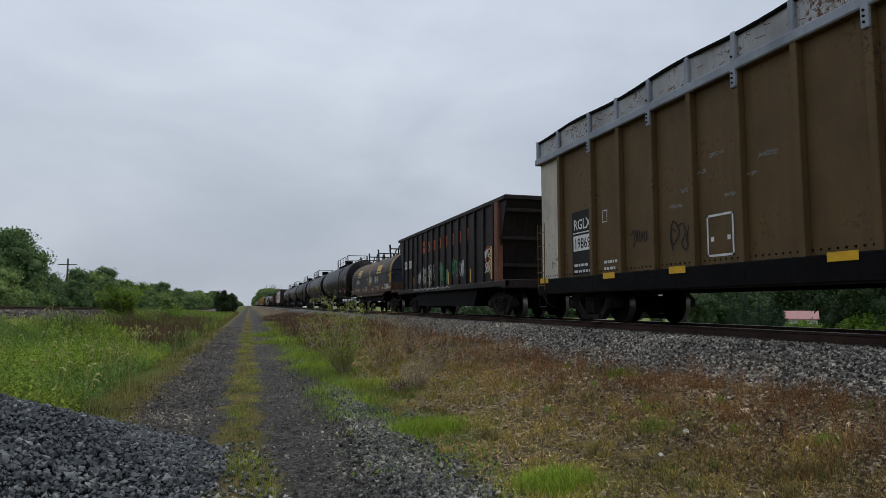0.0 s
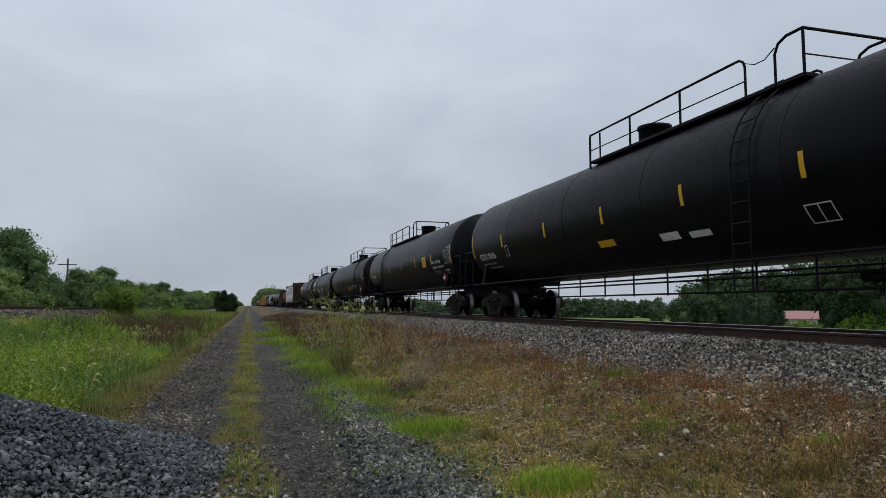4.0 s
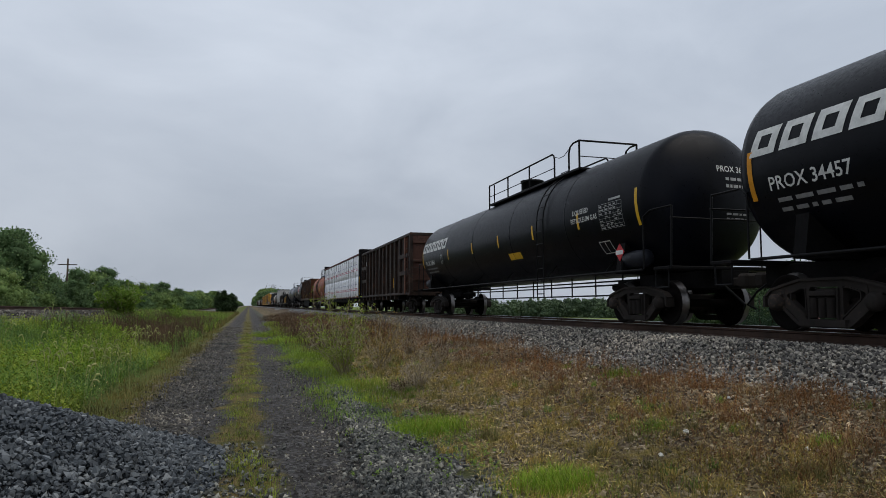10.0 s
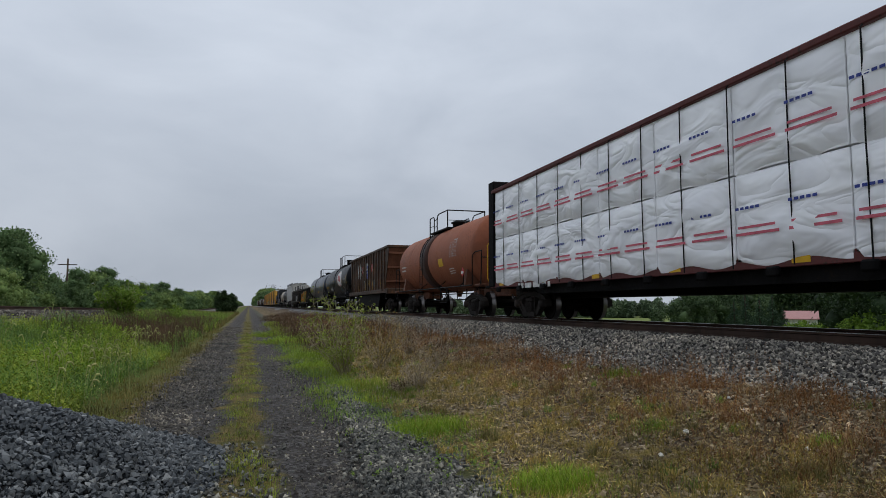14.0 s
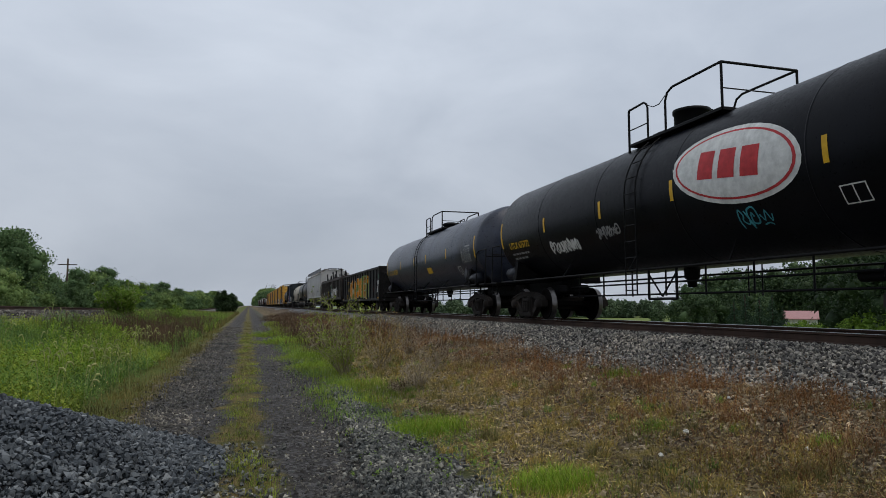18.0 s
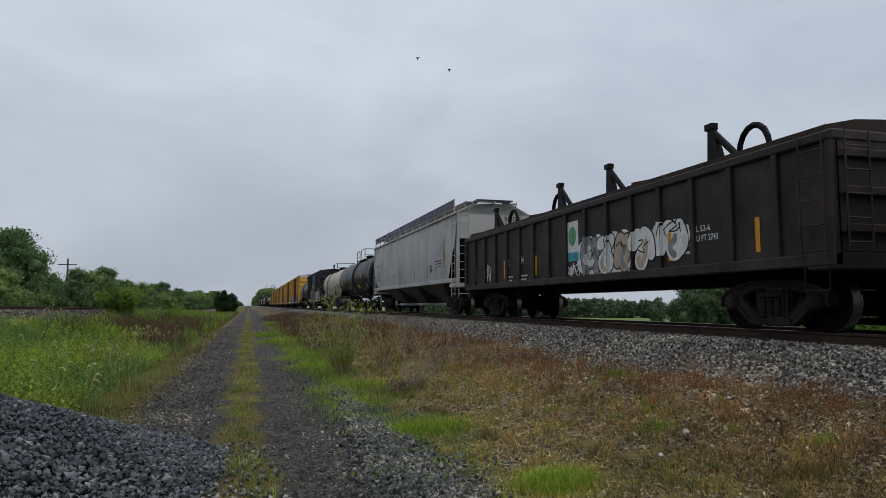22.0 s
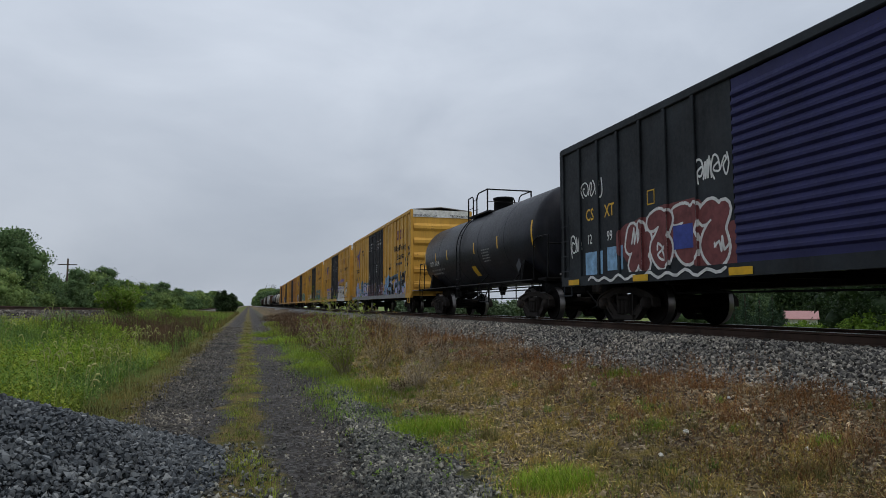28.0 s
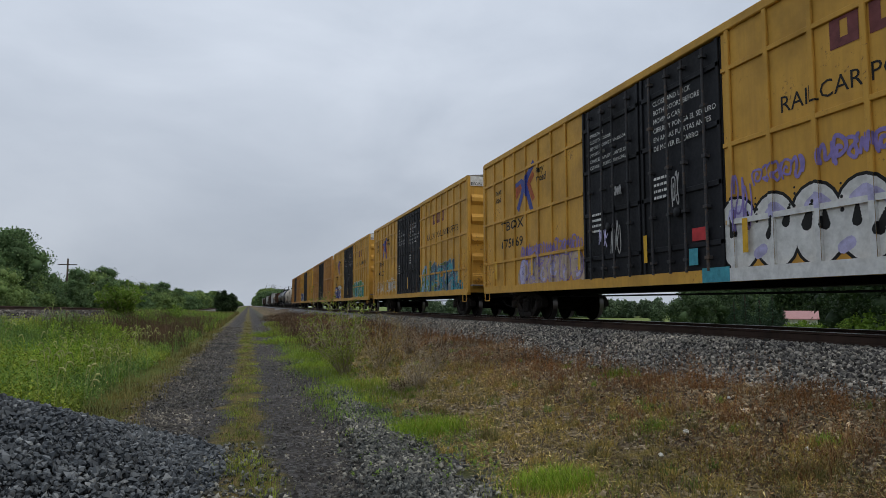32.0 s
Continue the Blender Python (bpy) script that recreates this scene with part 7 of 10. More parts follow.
# ---- ribbed open cars ----
def open_car(label, s0, s1, mat, w=1.58, z0=1.02, z1=3.85, ribs=12, rib_mat=None, rib_d=0.07, rib_w=0.11, slope=0.0, tub=0.0, end_mat=None, trucks=1.9, name="gondola_car", chord=0.12, sill=0.22, sill_mat=None, inner=True, end_ribs=3, sill_z=None, rib_ys=None, side_ladders=True):
    """A gondola or open hopper: plate sides, ribs, top chord, side sill, ends; slope: how far the end sheets lean out at the top."""
    car, h = start_car(name, label, s0, s1)
    rm, em, sm = rib_mat or mat, end_mat or mat, sill_mat or mat
    on = flat_side(w - rib_d)
    pw = w - rib_d
    zs = z0 + sill if sill_z is None else sill_z
    ys = rib_ys or [-h + 0.06 + slope + (2 * h - 0.12 - 2 * slope) * k / (ribs - 1) for k in range(ribs)]
    for s in (-1, 1):
        a, b = sorted((s * pw, s * (pw - 0.05)))
        part("side_plate", Geo().side([(-h + slope, z0 + 0.05), (h - slope, z0 + 0.05), (h, z1), (-h, z1)], a, b), mat, car)
        a, b = sorted((s * (w + 0.015), s * (pw - 0.06)))
        part("top_chord", Geo().box(a, b, -h, h, z1 - chord, z1 + 0.02, 0.02), rm, car)
        part("side_sill", Geo().box(a, b, -h, h, z0, z0 + sill, 0.02), sm, car)
        a, b = sorted((s * w, s * pw))
        for y in ys:
            part("rib", Geo().box(a, b, y - rib_w / 2, y + rib_w / 2, zs - 0.02, z1 - chord + 0.02, 0.012), rm, car)
        # ends
        y = s * h
        part("end_plate", Geo().add([(-pw + 0.02, y, z1), (pw - 0.02, y, z1), (pw - 0.02, s * (h - slope), z0 + 0.2), (-pw + 0.02, s * (h - slope), z0 + 0.2), (-pw + 0.02, y - s * 0.06, z1), (pw - 0.02, y - s * 0.06, z1), (pw - 0.02, s * (h - slope - 0.06), z0 + 0.2), (-pw + 0.02, s * (h - slope - 0.06), z0 + 0.2)], [(0, 1, 2, 3), (4, 7, 6, 5), (0, 4, 5, 1), (3, 2, 6, 7), (0, 3, 7, 4), (1, 5, 6, 2)]), em, car)
        for k in range(end_ribs):
            t = (k + 0.6) / end_ribs
            z = z0 + 0.2 + (z1 - z0 - 0.3) * t
            yy = s * (h - slope * (1 - t)) if slope else y
            a, b = sorted((yy, yy + s * 0.08))
            part("end_rib", Geo().box(-pw + 0.03, pw - 0.03, a, b, z - 0.06, z + 0.06, 0.015), em, car)
        a, b = sorted((y + s * 0.02, y - s * 0.12))
        part("end_chord", Geo().box(-w, w, a, b, z1 - chord, z1 + 0.03, 0.02), rm, car)
        part("end_sill", Geo().box(-w, w, min(s * (h - 0.5), s * h), max(s * (h - 0.5), s * h), z0 - 0.05, z0 + sill + 0.02, 0.02), sm, car)
        for x in (-1, 1):
            g = ladder_geo(Geo(), x * (w + 0.05), s * (h - slope - 0.32), z0 + 0.1, min(z1, z0 + 1.9), n=5)
            if side_ladders:
                part("ladder", g, rm, car)
            stirrup(car, x * w, s * (h - 0.32), z0, M["rail_black"])
        g = ladder_geo(Geo(), -w + 0.35, s * (h - slope + 0.1), z0 + 0.2, min(z1, z0 + 1.9), n=5, across="x")
        part("end_ladder", g, rm, car)
        if slope:
            part("end_platform", Geo().box(-w + 0.1, w - 0.1, min(s * (h - slope - 0.1), s * (h - 0.1)), max(s * (h - slope - 0.1), s * (h - 0.1)), z0 - 0.02, z0 + 0.05), rm, car)
        coupler(car, s * (h - 0.2), s * (h + 0.62))
        bogie(car, s * (h - trucks))
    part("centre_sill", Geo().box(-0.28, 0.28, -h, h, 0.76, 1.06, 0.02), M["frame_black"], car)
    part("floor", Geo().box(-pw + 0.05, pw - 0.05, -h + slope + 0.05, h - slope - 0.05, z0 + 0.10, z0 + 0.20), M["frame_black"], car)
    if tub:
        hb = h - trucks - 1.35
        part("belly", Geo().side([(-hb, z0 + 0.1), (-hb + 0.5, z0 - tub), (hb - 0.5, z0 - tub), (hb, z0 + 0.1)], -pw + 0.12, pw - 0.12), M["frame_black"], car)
    part("brake_cylinder", Geo().lathe([(-0.4, 0), (-0.38, 0.2), (0.3, 0.2), (0.4, 0.1), (0.42, 0)], "y", (-0.75, h - trucks - 1.9 if not tub else h - 0.9, 0.82), n=12), M["frame_black"], car)
    return car, h, on, ys


# ---- boxcars ----
def box_car(label, s0, s1, mat, w=1.60, z0=0.78, z1=5.08, ribs=16, rib_d=0.05, rib_w=0.09, doors=(-1.9, 1.9), door_mat=None, door_style="plug", roof_mat=None, end_mat=None, gaps=0, name="box_car", trucks=2.3, hoop=0):
    """A boxcar with ribbed sides, a door opening with one or two doors, ribbed ends and a low-pitched roof."""
    car, h = start_car(name, label, s0, s1)
    dm, rm, em = door_mat or mat, roof_mat or mat, end_mat or mat
    pw = w - rib_d
    on = flat_side(pw)
    d0, d1 = doors
    ys = [y for y in np.linspace(-h + 0.06, h - 0.06, ribs) if y < d0 - 0.15 or y > d1 + 0.15]
    for s in (-1, 1):
        a, b = sorted((s * pw, s * (pw - 0.06)))
        for y0, y1 in ((-h, d0), (d1, h)):
            part("side_wall", Geo().box(a, b, y0, y1, z0 + 0.1, z1), mat, car)
        e0, e1 = sorted((s * w, s * pw))
        for y in ys:
            part("rib", Geo().box(e0, e1, y - rib_w / 2, y + rib_w / 2, z0 + 0.16, z1 - 0.1, 0.01), mat, car)
        for k in range(hoop):
            z = 1.78 + k * 1.30
            for y0, y1 in ((-h, d0), (d1, h)):
                part("side_band", Geo().box(*sorted((s * (w - 0.006), s * (pw - 0.01))), y0 + 0.01, y1 - 0.01, z - 0.04, z + 0.04, 0.008), mat, car)
        a, b = sorted((s * (w + 0.01), s * (pw - 0.08)))
        part("side_sill", Geo().side([(-h, z0 + 0.02), (h, z0 + 0.02), (h, z0 + 0.24), (-h, z0 + 0.24)], a, b), mat, car)
        part("eave", Geo().box(a, b, -h, h, z1 - 0.12, z1 + 0.04, 0.015), mat, car)
        # doors
        n = 2 if door_style == "plug" else 1
        for k in range(n):
            y0, y1 = d0 + (d1 - d0) * k / n, d0 + (d1 - d0) * (k + 1) / n
            a, b = sorted((s * (pw + 0.005), s * (pw - 0.07)))
            door = part("door", Geo().box(a, b, y0 + 0.02, y1 - 0.02, z0 + 0.20, z1 - 0.14, 0.01), dm, car)
            if door_style == "plug":
                g0, g1 = sorted((s * (pw + 0.005), s * (pw + 0.045)))
                for z in np.linspace(z0 + 0.7, z1 - 0.6, 4):
                    part("door_beam", Geo().box(g0, g1, y0 + 0.04, y1 - 0.04, z - 0.05, z + 0.05, 0.01), dm, door)
                for y in (y0 + 0.08, y1 - 0.08):
                    part("door_edge", Geo().box(g0, g1, y - 0.04, y + 0.04, z0 + 0.2, z1 - 0.14, 0.01), dm, door)
                g = Geo()
                for y in (y0 + 0.42, (y0 + y1) / 2 - 0.22, (y0 + y1) / 2 + 0.26, y1 - 0.42):
                    part("lock_rod", Geo().rod((s * (pw + 0.072), y, z0 + 0.22), (s * (pw + 0.072), y, z1 - 0.2), 0.027, 8), M["door_rod"], door)
                    for z in np.linspace(z0 + 0.45, z1 - 0.35, 5):
                        g.box(*sorted((s * (pw + 0.006), s * (pw + 0.11))), y - 0.055, y + 0.055, z - 0.03, z + 0.03, 0.006)
                part("rod_guide", g, M["door_rod"], door)
                g = Geo().lathe([(0.0, 0.0), (0.0, 0.10), (0.04, 0.10), (0.05, 0.0)], "x", (s * (pw + 0.08) - 0.02, (y0 + y1) / 2, z0 + 1.35), n=14)
                part("lock_crank", g, M["door_black"], door)
            else:
                z = z0 + 0.36
                while z < z1 - 0.35:
                    c0, c1 = s * (pw + 0.005), s * (pw + 0.055)
                    part("corrugation", Geo().prism([(c0, z), (c1, z + 0.04), (c1, z + 0.085), (c0, z + 0.165)], y0 + 0.06, y1 - 0.06), dm, door)
                    z += 0.165
        # ends with horizontal ribs
        y = s * h
        a, b = sorted((y, y - s * 0.06))
        part("end_wall", Geo().prism([(-pw, z0 + 0.1), (pw, z0 + 0.1), (pw, z1), (0, z1 + 0.16), (-pw, z1)], a, b), em, car)
        for z in np.linspace(z0 + 0.62, z1 - 0.85, 5):
            c0, c1 = y, y + s * 0.09
            part("end_rib", Geo().side([(c0, z - 0.2), (c1, z - 0.07), (c1, z + 0.07), (c0, z + 0.2)], -pw + 0.12, pw - 0.12), em, car)
        for x in (-w + 0.06, w - 0.06):
            a, b = sorted((y + s * 0.07, y - s * 0.05))
            part("corner_post", Geo().box(x - 0.06, x + 0.06, a, b, z0 + 0.1, z1 + 0.02, 0.015), mat, car)
        part("end_panel", Geo().box(-pw + 0.02, pw - 0.02, min(y, y + s * 0.03), max(y, y + s * 0.03), z1 - 0.34, z1 + 0.02), M["white_panel"] if hoop or door_style == "plug" else em, car)
        for x in (-1, 1):
            part("ladder", ladder_geo(Geo(), x * (w + 0.06), s * (h - 0.30), z0 + 0.25, z0 + 1.75, n=4), mat, car)
            stirrup(car, x * w, s * (h - 0.30), z0 + 0.12, mat)
        part("end_ladder", ladder_geo(Geo(), -w + 0.36, s * (h + 0.16), z0 + 0.25, z0 + 1.75, n=4, across="x"), mat, car)
        if s < 0:
            g = Geo()
            n = 16
            ring = [(0.35 + 0.24 * math.cos(6.283 * k / n), s * (h + 0.28), z0 + 1.45 + 0.24 * math.sin(6.283 * k / n)) for k in range(n + 1)]
            g.path(ring, 0.016, 5).rod((0.11, s * (h + 0.28), z0 + 1.45), (0.59, s * (h + 0.28), z0 + 1.45), 0.012, 5).rod((0.35, s * (h + 0.28), z0 + 1.21), (0.35, s * (h + 0.28), z0 + 1.69), 0.012, 5)
            part("brake_wheel", g, M["rail_black"], car)
            part("brake_housing", Geo().box(0.2, 0.5, s * h - 0.26, s * h, z0 + 1.2, z0 + 1.7, 0.03), M["rail_black"], car)
        part("crossover_step", Geo().box(-w + 0.1, w - 0.1, min(y, y + s * 0.34), max(y, y + s * 0.34), z0 + 0.34, z0 + 0.38), M["roof_grey"], car)
        coupler(car, s * (h - 0.1), s * (h + 1.02))
        bogie(car, s * (h - trucks))
    part("roof", Geo().prism([(-w + 0.02, z1 + 0.0), (w - 0.02, z1 + 0.0), (w - 0.02, z1 + 0.05), (0, z1 + 0.20), (-w + 0.02, z1 + 0.05)], -h, h), rm, car)
    for y in np.linspace(-h + 0.6, h - 0.6, 14):
        part("roof_seam", Geo().prism([(-w + 0.2, z1 + 0.06), (0, z1 + 0.20), (w - 0.2, z1 + 0.06), (w - 0.2, z1 + 0.085), (0, z1 + 0.23), (-w + 0.2, z1 + 0.085)], y - 0.03, y + 0.03), rm, car)
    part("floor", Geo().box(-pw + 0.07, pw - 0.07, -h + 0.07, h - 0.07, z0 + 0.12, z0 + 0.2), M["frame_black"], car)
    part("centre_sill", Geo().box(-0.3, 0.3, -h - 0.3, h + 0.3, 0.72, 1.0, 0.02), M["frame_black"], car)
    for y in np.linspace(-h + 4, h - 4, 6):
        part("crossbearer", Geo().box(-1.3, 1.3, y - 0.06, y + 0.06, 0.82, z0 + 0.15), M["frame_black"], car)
    part("brake_rod", Geo().rod((-0.8, -h + 3.6, 0.60), (-0.8, h - 3.6, 0.66), 0.02, 5).rod((-0.8, -h + 3.6, 0.60), (-0.8, -h + 3.4, 0.9), 0.02, 5).rod((-0.8, h - 3.6, 0.66), (-0.8, h - 3.4, 0.9), 0.02, 5), M["rail_black"], car)
    return car, h, on, ys


# ---- coil car ----
def coil_car(label, s0, s1):
    car, h = start_car("coil_car", label, s0, s1)
    w = 1.52
    on = flat_side(w)
    bm = M["coil_body"]
    for s in (-1, 1):
        a, b = sorted((s * w, s * (w - 0.10)))
        part("side_plate", Geo().side([(-h, 1.30), (-h + 1.8, 1.22), (-h + 2.6, 1.02), (h - 2.6, 1.02), (h - 1.8, 1.22), (h, 1.30), (h, 1.72), (-h, 1.72)], a, b), bm, car)
        a, b = sorted((s * (w + 0.05), s * (w - 0.05)))
        part("side_flange", Geo().box(a, b, -h, h, 1.22, 1.30, 0.02), bm, car)
        part("end_platform", Geo().box(-w, w, min(s * (h - 0.05), s * (h + 0.55)), max(s * (h - 0.05), s * (h + 0.55)), 1.12, 1.24, 0.02), bm, car)
        part("end_plate", Geo().box(-w + 0.05, w - 0.05, min(s * h, s * (h - 0.1)), max(s * h, s * (h - 0.1)), 1.2, 1.74), bm, car)
        for x in (-w + 0.05, w - 0.05):
            part("end_handrail", Geo().path([(x, s * (h + 0.5), 1.2), (x, s * (h + 0.5), 2.25), (x, s * (h + 0.1), 2.25)], 0.018, 5), M["rail_black"], car)
            stirrup(car, x, s * (h + 0.3), 1.12, M["rail_black"])
        coupler(car, s * (h + 0.2), s * (h + 0.95))
        bogie(car, s * (h - 1.55))
    part("centre_sill", Geo().box(-0.35, 0.35, -h - 0.3, h + 0.3, 0.72, 1.15, 0.02), M["frame_black"], car)
    part("belly", Geo().side([(-h + 3.4, 1.05), (-h + 4, 0.7), (h - 4, 0.7), (h - 3.4, 1.05)], -1.2, 1.2), M["frame_black"], car)
    part("brake_cylinder", Geo().lathe([(-0.5, 0), (-0.48, 0.17), (0.4, 0.17), (0.5, 0)], "y", (-1.1, h - 3.9, 0.95), n=12), M["frame_black"], car)
    # two hoods
    for k, (y0, y1) in enumerate(((-h + 0.05, -0.06), (0.06, h - 0.05))):
        hood_mat = M["coil_hood"] if k == 0 else M["coil_hood_rust"]
        out = [(-w, 1.72), (-w, 2.36)]
        for i in range(1, 24):
            a = math.pi - math.pi * i / 24
            out.append((w * math.cos(a), 2.36 + 1.22 * math.sin(a)))
        out += [(w, 2.36), (w, 1.72)]
        g = Geo().prism(out, y0, y1, 0, True)
        for i, face in enumerate(g.f):
            if all(g.v[v][2] < 2.75 for v in face):
                g.s[i] = 1
            g.smooth[i] = len(face) == 4 and abs(g.v[face[0]][2] - g.v[face[1]][2]) < 0.5
        hood = part("hood", g, [hood_mat, M["coil_blue"]], car, "rounded weathered steel hood over coils")
        big = [(x * 1.012, 2.36 + (z - 2.36) * 1.012 if z > 2.36 else z) for x, z in out]
        for y in ((y0, y0 + 0.34), (y1 - 0.34, y1)):
            yellow = (k == 0)
            part("hood_band", Geo().prism(big, *y), M["yellow_band"] if yellow else M["coil_hood"], hood)
        part("hood_end", Geo().prism([(x * 0.985, z - 0.01) for x, z in out], y0 - 0.03, y0), M["hood_end_blue"], hood, "dark blue end sheet")
        if k == 0:
            lettering(hood, end_face(y0 - 0.03), "CSXT", 0.34, 0.10, 2.95, Y_, stretch=0.95)
            lettering(hood, end_face(y0 - 0.03), "CSXT 498660", 0.20, 0.45, 1.85, M["spray_tan"])
            part("end_seam", Geo().box(-w + 0.04, w - 0.04, y0 - 0.05, y0 - 0.028, 2.42, 2.47), M["rail_black"], hood)
        part("hood_ledge", Geo().box(-w - 0.03, -w + 0.02, y0, y1, 2.34, 2.39), M["coil_blue"], hood)
        for y in np.linspace(y0 + 1.1, y1 - 1.1, 4):
            part("hood_seam", Geo().box(-w - 0.012, -w, y - 0.03, y + 0.03, 1.74, 2.34), M["coil_blue"], hood)
        zt = 3.58
        for yy in (y1 - 0.35, (y0 + y1) / 2 - 0.55):
            part("lifting_guide", Geo().side([(yy - 0.10, 3.10), (yy, 3.10), (yy + 0.36, 4.16), (yy + 0.26, 4.16)], -0.94, -0.85).path([(-0.9, yy + 0.2, 3.9), (0.95, yy + 0.2, 3.9)], 0.04, 5).path([(-0.5, yy + 0.2, 3.9), (-0.75, yy - 0.25, 3.35)], 0.04, 5).side([(yy - 0.10, 3.10), (yy, 3.10), (yy + 0.36, 4.16), (yy + 0.26, 4.16)], 0.85, 0.94), M["rail_black"], hood)
        ym = (y0 + y1) / 2
        part("lifting_plate", Geo().box(-0.3, 0.3, ym - 0.75, ym + 0.75, zt - 0.04, zt + 0.05, 0.01), M["rail_black"], hood)
        n = 8
        for x in (-0.22, 0.22):
            part("lifting_eye", Geo().path([(x, ym + 0.32 * math.cos(math.pi * i / n), zt + 0.25 + 0.30 * math.sin(math.pi * i / n)) for i in range(n + 1)], 0.045, 6).rod((x, ym + 0.32, zt), (x, ym + 0.32, zt + 0.27), 0.045, 6).rod((x, ym - 0.32, zt), (x, ym - 0.32, zt + 0.27), 0.045, 6), M["rail_black"], hood)
        # company mark: a yellow bar device
        yl = ym + 0.75
        hs = lambda y, z, e: (-(w + e) * math.cos(min(1.5, max(0, (z - 2.36) / 1.35))), y, 2.36 + (1.22 + e) * math.sin(min(1.5, max(0, (z - 2.36) / 1.35)))) if z > 2.36 else (-w - e, y, z)
        blocks(hood, hs, yl, 2.55, 0.40, 0.42, 0.08, 3, M["marking_yellow"], 0.2, 0.02, label="yellow slanted block")
        patch(hood, hs, yl + 0.05, yl - 1.45, 2.40, 2.48, M["marking_yellow"], "underline", 0.02, 1)
        patch(car, on, y0 + 0.7, y0 + 0.28, 2.1, 2.22, M["marking_yellow"], "marking")
        tag(car, on, ym + 1.5, ym + 0.2, 1.85, 2.25, M["marking_white"], 5 + k, 7, 0.03)
        tag(car, on, y0 + 1.4, y0 + 0.5, 1.35, 1.68, M["marking_white"], 15 + k, 7, 0.03)
    tag(car, on, -0.4, -1.2, 1.85, 2.3, M["marking_white"], 44, 5, 0.06)
    lettering(car, on, "RESTRICTED LOADING", 0.17, -h + 4.9, 1.52, M["spray_tan"], stretch=0.92)
    lettering(car, on, "SEE EQUIPMENT REGISTER", 0.11, -h + 4.8, 1.38, M["spray_tan"])
    lettering(car, on, "CSXT", 0.30, h - 1.55, 1.40, M["spray_tan"], stretch=0.95)
    lettering(car, on, "498660", 0.30, h - 2.7, 1.40, M["spray_tan"], stretch=0.95)
    frame_box(car, on, -h + 1.9, 1.36, 0.55, 0.30, 0.03, M["marking_white"], split=True)
    for y in (-h + 0.2, -h + 2.3, -1.6, 1.9, h - 1.0, h - 0.1):
        patch(car, on, y + 0.38, y, 1.40, 1.52, M["marking_yellow"], "reflective_strip")
    return car


